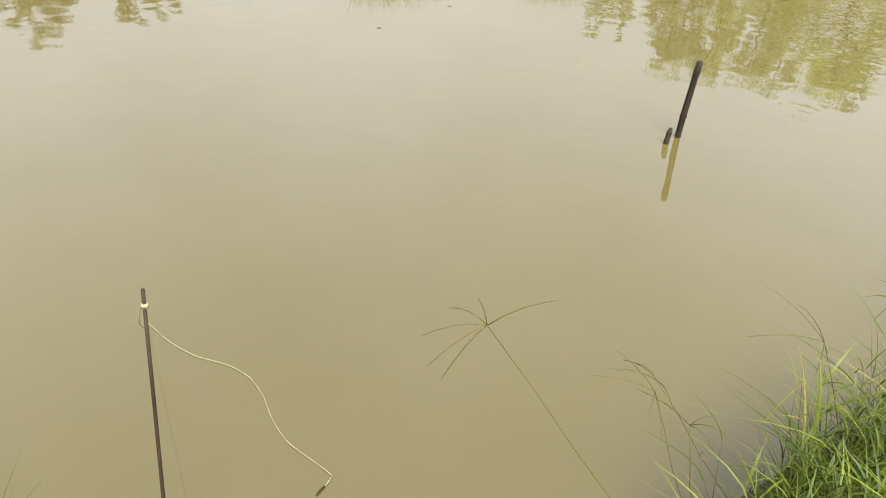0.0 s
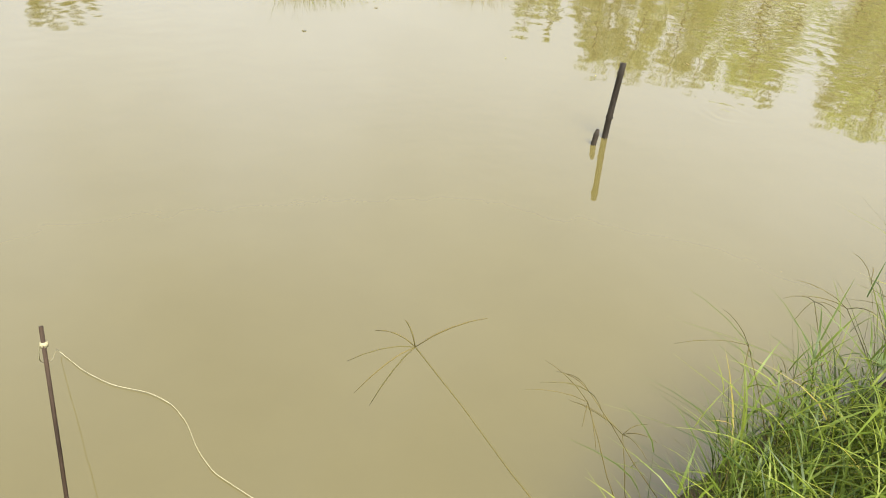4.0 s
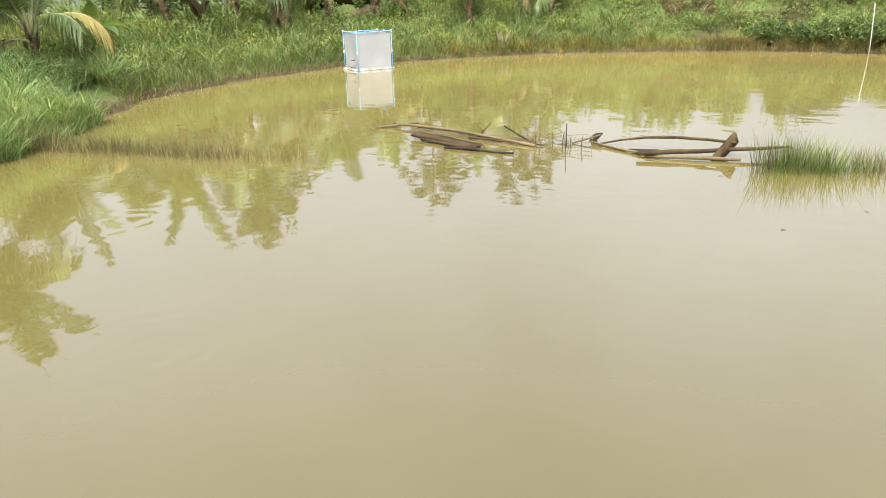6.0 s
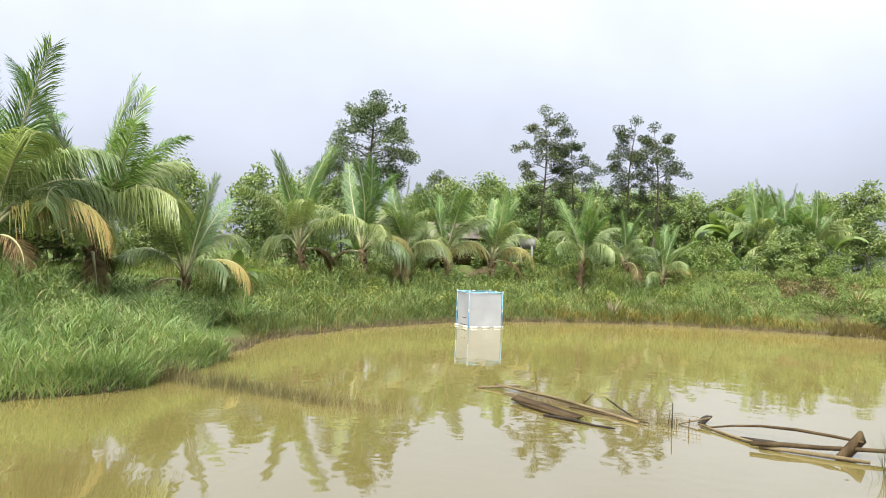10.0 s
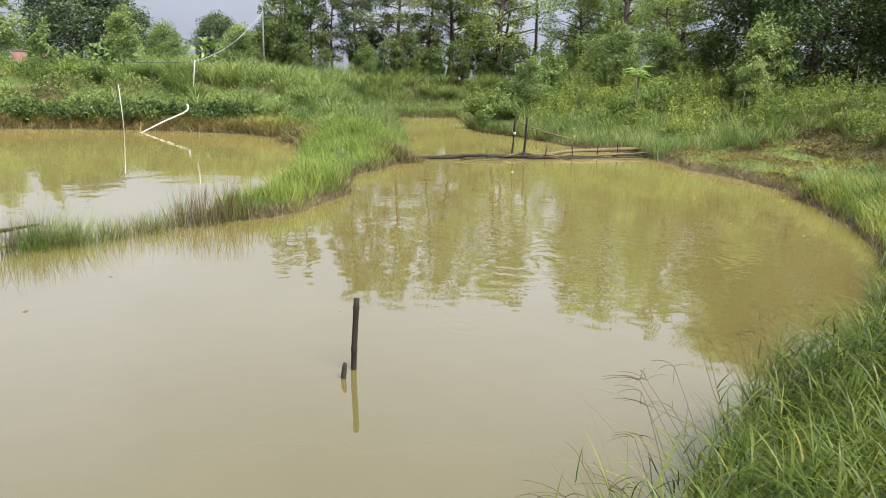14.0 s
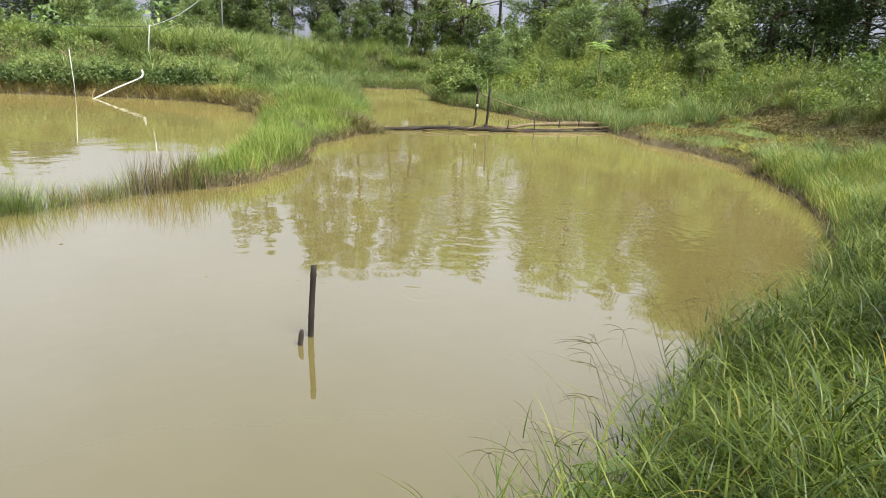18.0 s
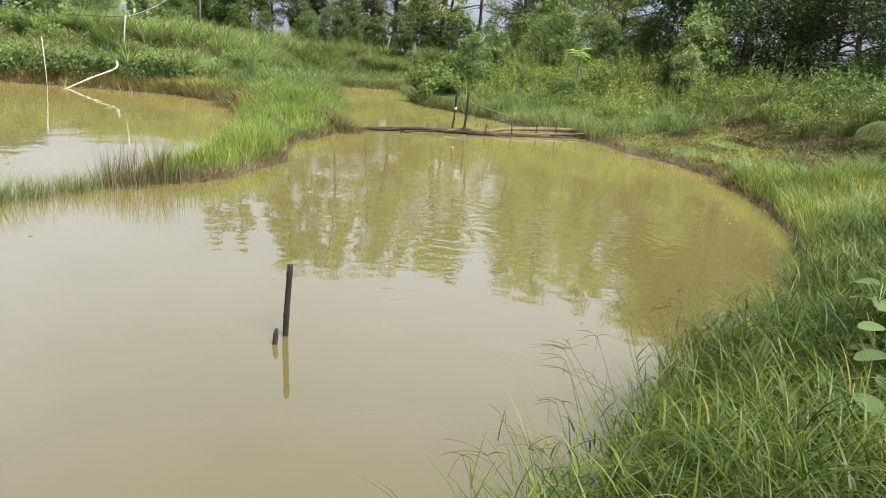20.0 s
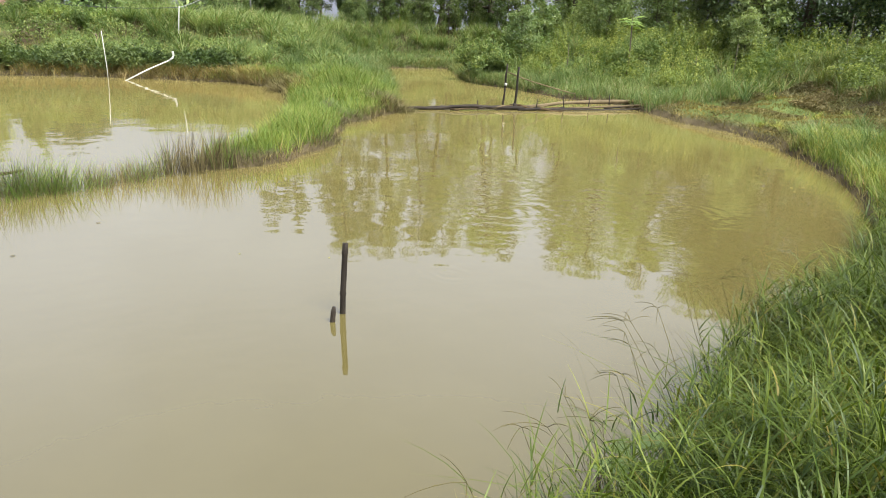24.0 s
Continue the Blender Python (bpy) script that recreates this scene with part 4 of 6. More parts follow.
def banana(x, y, scale, seed, sink=0.0, count=10):
    rnd = np.random.default_rng(seed)
    base = thing("banana_plant", "banana plant with broad light green leaves", "banana plant", pose(x, y, gz(x, y) - sink) @ Matrix.Diagonal((scale, scale, scale, 1)), "banana plants")
    part("stem", np_mesh("stem", *tube([(0, 0, -0.2), (0.02, 0, 0.6), (0.05, 0.02, 1.3)], [0.12, 0.1, 0.06], 8), STALK, True), base)
    for k in range(count):
        lf = part("leaf", BLEAVES[k % 3], base)
        lf.matrix_basis = Matrix.Translation((0.05, 0.02, 1.15 + 0.03 * k)) @ pose(0, 0, 0, rnd.uniform(-15, 15), 0, k * 137 + rnd.uniform(-20, 20))


for k, (x, y, sc) in enumerate([(-24.3, 61.0, 2.1), (-22.6, 64.0, 2.2), (-26.6, 63.0, 2.0), (-28.8, 62.0, 2.2), (-20.6, 63.5, 1.7), (-30.5, 64.0, 2.1), (-21.8, 0.5, 1.15), (-23.0, 1.9, 1.0), (-20.0, 9.5, 0.75), (-25.5, 18.0, 0.9)]):
    banana(x, y, sc, 60 + k, 0.55 if -3 < y < 12 else 0.0, 6 if y < 20 else 10)
for x, y, tall, seed, turn in [(-21.6, 56.0, 6.6, 41, 20), (-24.0, 57.0, 7.0, 42, 160), (-19.4, 55.0, 5.6, 43, 260)]:
    palm(x, y, gz(x, y), tall, seed, 1.0, 1.6, turn, 0, None, 13, FRONDS)


# ---- shrubs ----
def shrub(name, label, r, tall, count, leaf, mat, seed, flat=0.35):
    rnd = np.random.default_rng(seed)
    base = thing(name, label, "shrub", None, "undergrowth shrubs")
    lumps = rnd.normal(size=(16, 3)) * (0.42 * r, 0.42 * r, 0.22 * tall) + (0, 0, 0.5 * tall)
    lr = rnd.uniform(0.16, 0.36, 16) * r
    shoots = []
    for c in lumps[rnd.integers(0, 16, 22)]:
        up = np.array((rnd.normal(0, 0.3), rnd.normal(0, 0.3), 1.0)) * tall * rnd.uniform(0.3, 0.75)
        at = c + up * rnd.uniform(0, 1, (26, 1)) + rnd.normal(0, 0.05 * r, (26, 3))
        shoots.append(at)
    which = rnd.integers(0, 16, count)
    off = rnd.normal(size=(count, 3))
    off *= (rnd.uniform(0.3, 1, count) ** 0.5 / np.linalg.norm(off, axis=1))[:, None]
    p = lumps[which] + off * lr[which][:, None]
    p = np.concatenate([p] + shoots)
    p[:, 2] = np.abs(p[:, 2]) + 0.03
    part("foliage", np_mesh("foliage", *leaves(p, leaf, rnd, flat), mat), base)
    part("stems", np_mesh("stems", *join([tube(bent((0.05 * k, 0, -0.1), c, 0, 4, 0.05, k), [0.02, 0.015, 0.01, 0.006], 4) for k, c in enumerate(lumps[:8])]), BARK), base)
    return base


def all_shrubs():
    rnd = np.random.default_rng(77)
    kinds = [shrub("shrub", "bushy mid green shrub in the bank undergrowth", 1.0, 1.3, 3200, 0.12, LEAF_BUSH, 1),
             shrub("shrub", "loose light green shrub in the bank undergrowth", 0.9, 1.5, 2300, 0.14, LEAF_LIGHT, 2),
             shrub("shrub", "dark leafy shrub in the bank undergrowth", 1.1, 1.2, 3200, 0.11, LEAF_MID, 3),
             shrub("shrub", "low creeping shrub with dense small leaves", 1.2, 0.7, 2800, 0.09, LEAF_BUSH, 4),
             shrub("shrub", "dark green creeping shrub along the far waterline", 1.2, 0.75, 2200, 0.14, LEAF_UNDER, 5)]
    spots = [[], [], [], [], []]

    def scatter(n, box, keep, picks, lo, hi):
        done = 0
        while done < n:
            x, y = rnd.uniform(box[0], box[1]), rnd.uniform(box[2], box[3])
            d = float(inland(x, y))
            if keep(x, y, d):
                sc = rnd.uniform(lo, hi)
                spots[picks[int(rnd.integers(len(picks)))]].append(spot(x, y, sc, rnd.uniform(0, 360), 0.05, sc * rnd.uniform(0.8, 1.15)))
                done += 1

    scatter(16, (-24, -12, -6, 24), lambda x, y, d: 3.2 < d < 7.5 and (y > 6 or d < 3.8), (0, 0, 1, 2, 3), 0.35, 0.7)
    scatter(26, (-34, -18, -8, 34), lambda x, y, d: 10.0 < d < 17, (0, 1, 1, 1), 0.8, 1.4)
    scatter(26, (-28, -8, 28, 42), lambda x, y, d: 6 < d < 13, (0, 1, 2), 0.7, 1.3)
    scatter(14, (-8, 6, 29, 40), lambda x, y, d: 5 < d < 12, (0, 3), 0.4, 0.7)
    scatter(34, (11, 24, 20, 34), lambda x, y, d: d > 2.2, (0, 0, 1, 2), 0.35, 0.8)
    scatter(16, (12, 24, 31, 40), lambda x, y, d: d > 3.5, (0, 1, 1), 0.7, 1.2)
    scatter(26, (17, 28, 4, 24), lambda x, y, d: d > 6.0, (0, 2, 2), 0.6, 1.2)
    scatter(24, (0, 30, 47, 54), lambda x, y, d: d > 5, (0, 1, 2), 0.9, 1.5)
    # the bush that hangs over the channel mouth, and the creeper along the far waterline
    spots[0] += [spot(11.0, 30.2, 1.15, 40, 0.1), spot(11.6, 28.9, 0.9, 140, 0.1), spot(12.4, 30.8, 1.3, 200, 0.1)]
    for k in range(15):
        spots[4].append(spot(-7.2 + 0.55 * k + rnd.uniform(-0.2, 0.2), 28.7 - 0.012 * (k - 2) ** 2 + rnd.uniform(-0.1, 0.4) + (0.75 if k > 7 else 0), rnd.uniform(0.7, 1.0), rnd.uniform(0, 360), 0.05))
    scatter(8, (-17, -9, -5, 9), lambda x, y, d: 1.4 < d < 4.2, (0, 2, 3), 0.25, 0.45)
    for kind, places in zip(kinds, spots):
        spread_out(kind, places)


all_shrubs()


# ---- grasses ----
def field(name, label, n, box, keep, height, width, lean, droop, segs, mat, seed, thin=None, tuft=0, toward=None, toward_w=0.0, category="grass", rise=None):
    """Grass over the land within a box where keep(x, y, d) holds."""
    rnd = np.random.default_rng(seed)
    got = []
    total = 0
    while total < n:
        x, y = rnd.uniform(box[0], box[1], 40000), rnd.uniform(box[2], box[3], 40000)
        d = inland(x, y)
        ok = keep(x, y, d)
        if thin is not None:
            ok &= rnd.uniform(0, 1, len(x)) < thin(x, y, d)
        q = np.stack([x, y, d], 1)[ok]
        got.append(q)
        total += len(q)
    q = np.concatenate(got)[:n]
    if tuft:
        centre = q[: max(1, n // tuft)]
        q = centre[rnd.integers(0, len(centre), n)] + np.c_[rnd.normal(0, 0.07, (n, 2)), np.zeros(n)]
    z = np.maximum(land(q[:, 0], q[:, 1]), -0.25) - 0.02
    h = rnd.uniform(height[0], height[1], n) * (0.75 + 0.5 * (0.5 + 0.5 * np.sin(1.9 * q[:, 0] + 1.3 * q[:, 1]) * np.cos(1.1 * q[:, 1] - 0.8 * q[:, 0])))
    if rise is not None:
        h = h * rise(q[:, 0], q[:, 1])
    v, f = blades(np.c_[q[:, :2], z], h, rnd.uniform(width[0], width[1], n), lean, droop, segs, rnd, toward, toward_w)
    thing(name, label, category, kind="stuff", me=np_mesh(name, v, f, mat))


def tillers(name, label, n, box, keep, height, per, length, width, seed, mat=None, thick=0.0028):
    """Leafy grass: upright culms, each with several short leaves that spread from its sides."""
    rnd = np.random.default_rng(seed)
    got, total = [], 0
    while total < n:
        x, y = rnd.uniform(box[0], box[1], 40000), rnd.uniform(box[2], box[3], 40000)
        d = inland(x, y)
        q = np.stack([x, y, d], 1)[keep(x, y, d)]
        got.append(q)
        total += len(q)
    q = np.concatenate(got)[:n]
    foot = np.c_[q[:, :2], land(q[:, 0], q[:, 1], q[:, 2]) - 0.02]
    h = rnd.uniform(height[0], height[1], n) * (0.8 + 0.4 * (0.5 + 0.5 * np.sin(2.3 * q[:, 0] + 1.7 * q[:, 1])))
    lean = rnd.normal(0, 0.16, (n, 2))
    top = foot + np.c_[lean * h[:, None], h]
    side = np.c_[rnd.normal(size=(n, 2)), np.zeros(n)]
    side *= thick / np.linalg.norm(side, axis=1, keepdims=True)
    cv = np.stack([foot - side, foot + side, top], 1).reshape(-1, 3)
    cf = np.arange(n * 3).reshape(-1, 3)
    k = np.repeat(np.arange(n), per)
    s_ = np.tile(np.linspace(0.12, 0.97, per), n) + rnd.uniform(-0.08, 0.03, n * per)
    at = foot[k] + (top - foot)[k] * s_[:, None]
    bv, bf = blades(at, rnd.uniform(length[0], length[1], len(k)), rnd.uniform(width[0], width[1], len(k)), 0.6, 0.75, 4, rnd)
    thing(name, label, "grass", kind="stuff", me=np_mesh(name, *join([(bv, bf), (cv, cf)]), mat or GRASS_NEAR))


ROOTS_A, ROOTS_B = (2.2, 23.4, 0.55), (4.55, 18.2, 0.6)


def all_grass():
    right = lambda x, y, d: (d > -0.05) & (x > 0.9)
    near = lambda x, y, d: (d > 0.06) & (x > 0.75) & (d < 3.2) & (np.hypot(x - 0.4, y + 0.1) > 1.5) & (y > 0.8 * x - 2.3 + 1.1 * (np.abs(np.sin(x * 91.7 + y * 57.3) * 291.3) % 1))
    hashed = lambda x, y: np.abs(np.sin(x * 127.1 + y * 311.7) * 437.58) % 1
    thinned = lambda x, y, d: near(x, y, d) & (d > 0.06 + 0.1 * step(3.0 - x, 0.0, 1.0)) & (hashed(x, y) < np.where((d < 0.3) & (x > 1.35) & (x < 3.0), 0.12, 0.22) + 0.9 * d)
    field("foreground_reeds", "thin brown-green stems leaning over the near waterline", 230, (1.2, 8.0, 1.2, 7.0), lambda x, y, d: near(x, y, d + 0.05) & (d < 0.45), (0.4, 0.8), (0.003, 0.006), 0.35, 0.35, 4, SEED, 123)
    tillers("foreground_grass", "lush leafy green grass on the near bank", 6800, (1.0, 8.5, 0.3, 7.0), thinned, (0.24, 0.58), 9, (0.11, 0.26), (0.006, 0.013), 101)
    tillers("edge_culms", "thin leafy culms leaning out of the near waterline", 110, (0.85, 1.7, 1.0, 2.1), lambda x, y, d: (d > 0.06) & (d < 0.45), (0.35, 0.74), 5, (0.1, 0.22), (0.004, 0.008), 141)
    field("leaning_culms", "thin grass culms leaning out over the water", 60, (1.0, 2.2, 1.1, 2.4), lambda x, y, d: (d > 0.1) & (d < 0.4), (0.36, 0.68), (0.004, 0.008), 0.55, 0.18, 5, GRASS_NEAR, 150, toward=(-0.8, 0.45), toward_w=1.4)
    field("dead_culms", "thin brown dead culms at the near waterline", 45, (1.0, 2.2, 1.1, 2.4), lambda x, y, d: (d > 0.06) & (d < 0.34), (0.3, 0.6), (0.003, 0.005), 0.6, 0.2, 4, STEM_DARK, 151, toward=(-0.6, 0.4), toward_w=1.0)
    field("arching_blades", "long arching leaf blades lying over the near grass", 800, (1.3, 8.0, 0.4, 6.6), lambda x, y, d: near(x, y, d) & (d > 0.2), (0.4, 0.62), (0.008, 0.015), 0.6, 1.15, 6, GRASS_NEAR, 142)
    field("foreground_undergrass", "short green grass under the long blades", 6000, (1.2, 7.5, 0.3, 6.5), near, (0.12, 0.34), (0.006, 0.012), 0.6, 0.6, 3, GRASS_NEAR, 121)
    field("foreground_stalks", "thin upright flowering grass stalks on the near bank", 700, (1.2, 7.5, 0.3, 6.5), near, (0.45, 0.72), (0.003, 0.005), 0.25, 0.25, 4, SEED, 122)
    field("right_bank_grass", "fine upright green grass along the curved right bank", 46000, (4.5, 16, 3.5, 13.5), lambda x, y, d: right(x, y, d) & (d > 0.04) & (d < 5.5) & (y < 11.4) & (y + 0.7 * d < 12.0),
          (0.22, 0.5), (0.007, 0.014), 0.3, 0.42, 3, GRASS_RIGHT, 102)
    field("right_bank_tufts", "taller leaning tufts in the bank grass", 5000, (5, 15, 4, 12.5), lambda x, y, d: right(x, y, d) & (d > 0.3) & (d < 4.5) & (y + 0.8 * d < 13), (0.4, 0.7), (0.008, 0.016), 0.35, 0.6, 4, GRASS_BANK, 143, tuft=45)
    field("terrace_grass", "short sparse olive-brown grass on the low terrace", 27000, (11, 20, 10, 21), lambda x, y, d: right(x, y, d) & (d > 0.14) & (d < 5),
          (0.05, 0.16), (0.009, 0.018), 0.5, 0.4, 2, GRASS_DRYISH, 103)
    field("terrace_tufts", "green grass tufts scattered over the low terrace", 1000, (11, 20, 10, 21), lambda x, y, d: right(x, y, d) & (d > 0.4) & (d < 4.5),
          (0.12, 0.3), (0.009, 0.016), 0.45, 0.5, 3, GRASS_RIGHT, 144, tuft=60)
    field("slope_grass", "tall light green grass and cane on the slope", 17000, (11, 26, 17, 38), lambda x, y, d: (d > 1.6) & (d < 13) & (x > 10) & (y > 15.5 + 0.12 * x),
          (0.55, 1.15), (0.014, 0.026), 0.3, 0.55, 3, GRASS_BANK, 145, tuft=60)
    field("wood_edge_grass", "long light green grass at the edge of the wood", 16000, (15, 27, 5, 20), lambda x, y, d: (d > 4.6) & (d < 11),
          (0.45, 0.9), (0.014, 0.024), 0.3, 0.55, 3, GRASS_FAR, 146, tuft=60)
    field("channel_bank_grass", "tall green grass on the bank behind the logs", 22000, (9, 22, 18, 33), lambda x, y, d: (d > 0.0) & (d < 3.2) & (x > 8.5),
          (0.28, 0.62), (0.01, 0.02), 0.25, 0.45, 3, GRASS_BANK, 104)
    neck = lambda y: 1 - 0.45 * np.exp(-((y - 16.8) / 1.5) ** 2)  # the grass is short over the low neck of the spit
    field("spit_grass", "bright green marsh grass on the narrow spit", 25000, (-0.4, 6.5, 10, 27), lambda x, y, d: (d > 0.05) & (d < 3) & (x < 6.6),
          (0.24, 0.5), (0.009, 0.016), 0.26, 0.4, 3, GRASS_SPIT, 105, rise=lambda x, y: (0.55 + 0.45 * step(x + 0.12 * (y - 11), -0.4, 1.4)) * neck(y))
    field("spit_tufts", "taller tufts in the marsh grass on the spit", 3200, (0.2, 6.5, 10.5, 27), lambda x, y, d: (d > 0.2) & (d < 3) & (x < 6.6),
          (0.4, 0.66), (0.008, 0.014), 0.3, 0.45, 4, GRASS_SPIT, 147, tuft=40, rise=lambda x, y: neck(y))
    field("spit_edge_stubble", "brown dead roots and stubble along the spit edge", 11000, (-1.2, 6.5, 10, 27), lambda x, y, d: (d > -0.08) & (d < 0.18),
          (0.06, 0.2), (0.006, 0.012), 0.4, 0.5, 2, STEM_DARK, 106)
    line = lambda x, y, w: np.abs(y - (9.2 + 0.68 * (x + 2.0))) < w
    field("drowned_stems", "sparse dark stems standing in the shallow water off the spit", 1600, (-2.3, 0.6, 8.6, 11.6), lambda x, y, d: (d < 0.05) & line(x, y, 0.32),
          (0.4, 0.74), (0.007, 0.012), 0.16, 0.16, 3, STEM_DARK, 107, tuft=14)
    field("shallow_grass", "thin green grass standing in the shallow water", 620, (-2.3, 0.6, 8.6, 11.4), lambda x, y, d: (d < 0.05) & line(x, y, 0.35),
          (0.5, 0.85), (0.006, 0.011), 0.25, 0.3, 3, GRASS_SPIT, 108, tuft=16)
    field("islet_grass", "green grass clump standing in the water off the spit", 420, (-2.2, -1.2, 8.9, 9.9), lambda x, y, d: ((x + 1.75) / 0.42) ** 2 + ((y - 9.35) / 0.24) ** 2 < 1,
          (0.5, 0.8), (0.007, 0.012), 0.35, 0.45, 3, GRASS_SPIT, 134)
    field("reed_stubble", "dead brown reed stubble standing in the water", 2300, (-12.2, -7.9, 4.2, 7.2), lambda x, y, d: np.abs(y - (4.9 + 0.40 * (x + 11.4))) < 0.32,
          (0.38, 0.6), (0.012, 0.02), 0.22, 0.15, 2, STEM_DRY, 109)
    field("left_edge_grass", "dense deep green grass hanging over the left waterline", 24000, (-14, -7.6, -6, 9), lambda x, y, d: (d > -0.1) & (d < 1.5) & (x < -7.6),
          (0.25, 0.6), (0.01, 0.02), 0.36, 0.6, 3, GRASS_EDGE, 153)
    field("left_bank_grass", "tall lush grass on the sloping left bank", 34000, (-18, -8, -6, 9), lambda x, y, d: (d > 1.1) & (d < 5.8) & (x < -7.6),
          (0.28, 0.7), (0.011, 0.022), 0.38, 0.65, 3, GRASS_LEFT, 110, thin=lambda x, y, d: np.where(np.sin(1.3 * x + 0.9 * np.sin(1.7 * y)) * np.cos(1.1 * y + 0.6 * x) > 0.55, 0.12, 1.0))
    field("lawn_behind_palms", "short bright grass on the level ground behind the palms", 30000, (-27, -14, -8, 24), lambda x, y, d: (d > 5.5) & (d < 13),
          (0.12, 0.34), (0.016, 0.03), 0.4, 0.5, 2, GRASS_SPIT, 148)
    field("left_bank_tufts", "tall arching tufts of coarse grass on the left bank", 9000, (-19, -8, -6, 9), lambda x, y, d: (d > 0.8) & (d < 5.4) & (x < -7.6),
          (0.5, 1.05), (0.014, 0.024), 0.34, 0.95, 5, GRASS_LEFT, 130, tuft=230)
    tillers("left_bank_culms", "knee-high leafy grass culms with spreading blades on the left bank", 3000, (-18, -8, -6, 9), lambda x, y, d: (d > 0.9) & (d < 5.4) & (x < -7.6) & (np.sin(1.3 * x + 0.9 * np.sin(1.7 * y)) * np.cos(1.1 * y + 0.6 * x) < 0.1),
            (0.35, 0.8), 6, (0.2, 0.36), (0.012, 0.022), 162, GRASS_BANK, 0.006)
    tillers("left_edge_culms", "leafy grass culms along the left waterline", 2000, (-14, -7.6, -6, 9), lambda x, y, d: (d > 0.0) & (d < 1.3) & (x < -7.6),
            (0.3, 0.65), 6, (0.18, 0.34), (0.01, 0.02), 163, GRASS_EDGE, 0.005)
    tillers("palm_bank_culms", "leafy grass culms with spreading blades below the palms", 2600, (-22, -11, 8, 27), lambda x, y, d: (d > 0.15) & (d < 4.5),
            (0.35, 0.75), 6, (0.2, 0.36), (0.016, 0.028), 164, GRASS_BANK, 0.007)
    field("fountain_grass", "tall fountain of coarse dark green grass on the left bank", 420, (-14.4, -13.4, -0.45, 0.35), lambda x, y, d: np.hypot(x + 13.9, y + 0.05) < 0.28,
          (1.1, 1.75), (0.016, 0.028), 0.3, 0.35, 5, GRASS_BANK, 160)
    field("dead_thatch", "brown dead fronds and stalks lying under the palm", 420, (-14.9, -13.2, -2.0, -0.3), lambda x, y, d: ((x + 14.1) / 0.75) ** 2 + ((y + 1.0) / 0.5) ** 2 < 1,
          (0.35, 0.7), (0.02, 0.035), 0.7, 1.0, 4, STEM_DRY, 161, category="dead plants")
    field("far_bank_tufts", "tall tufts of coarse grass on the far dike", 7000, (-20, 9, 24, 40), lambda x, y, d: (d > 1.2) & (d < 8) & (y > 23),
          (0.6, 1.2), (0.022, 0.034), 0.3, 0.6, 3, GRASS_BANK, 131, tuft=110)
    field("waterline_stubble", "brown roots and dead stems along the pond edge", 9000, (-18, 13, -4, 34), lambda x, y, d: (d > -0.06) & (d < 0.16) & (np.hypot(x, y) > 6),
          (0.1, 0.28), (0.012, 0.022), 0.5, 0.5, 2, STEM_DRY, 132)
    field("left_far_grass", "grass on the bank behind the net cage", 22000, (-24, -12, 8, 28), lambda x, y, d: (d > -0.05) & (d < 6),
          (0.3, 0.7), (0.014, 0.028), 0.28, 0.45, 2, GRASS_FAR, 111)
    field("far_bank_grass", "yellow-green grass over the far dike", 40000, (-18, 16, 23, 46), lambda x, y, d: (d > 0.0) & (d < 11) & (y > 20) & ((x < 9.5) | (y > 36)),
          (0.16, 0.45), (0.016, 0.03), 0.35, 0.5, 2, GRASS_FAR, 112)
    field("channel_side_grass", "knee-high green grass beside the channel", 15000, (2.5, 9.5, 22, 43), lambda x, y, d: (d > -0.03) & (d < 4.5) & (y > 20.5),
          (0.3, 0.65), (0.016, 0.028), 0.3, 0.5, 2, GRASS_BANK, 133)
    field("hanging_stems", "yellow-brown stems hanging down to the far waterline", 7000, (-9, 3, 21, 30), lambda x, y, d: (d > -0.08) & (d < 0.55) & (y > 21),
          (0.25, 0.6), (0.014, 0.024), 0.35, 0.6, 2, STEM_DRY, 136, tuft=25)
    field("hanging_grass", "olive grass hanging over the far waterline", 5000, (-17, 3, 21, 30), lambda x, y, d: (d > 0.0) & (d < 0.8) & (y > 21),
          (0.3, 0.6), (0.014, 0.024), 0.35, 0.6, 2, GRASS_DRYISH, 137)
    for n_, (cx, cy, r_) in enumerate([ROOTS_A, ROOTS_B]):
        field("root_clump", "dead brown root clump at the water edge", 1100, (cx - r_, cx + r_, cy - r_, cy + r_), lambda x, y, d: np.hypot(x - cx, y - cy) < r_,
              (0.3, 0.6), (0.012, 0.022), 0.5, 0.8, 3, STEM_DRY, 138 + n_)
    field("channel_fringe", "grass fringe hanging over the channel waterline", 9000, (5, 14, 21, 41), lambda x, y, d: (d > -0.1) & (d < 0.7) & (y > 24),
          (0.3, 0.55), (0.022, 0.036), 0.35, 0.6, 2, GRASS_FAR, 140)
    field("channel_end_grass", "green grass round the end of the channel", 11000, (5, 17, 36, 47), lambda x, y, d: (d > -0.03) & (d < 4.5) & (y > 36),
          (0.2, 0.42), (0.02, 0.034), 0.35, 0.5, 2, GRASS_BANK, 135)
    field("dike_reeds", "tall green cane grass along the dike crest", 17000, (-4, 17, 32, 47), lambda x, y, d: (d > 3.0) & (d < 8.5) & ((y > 39) | (x < 6)),
          (0.8, 1.5), (0.022, 0.036), 0.28, 0.75, 4, GRASS_BANK, 113, tuft=85)
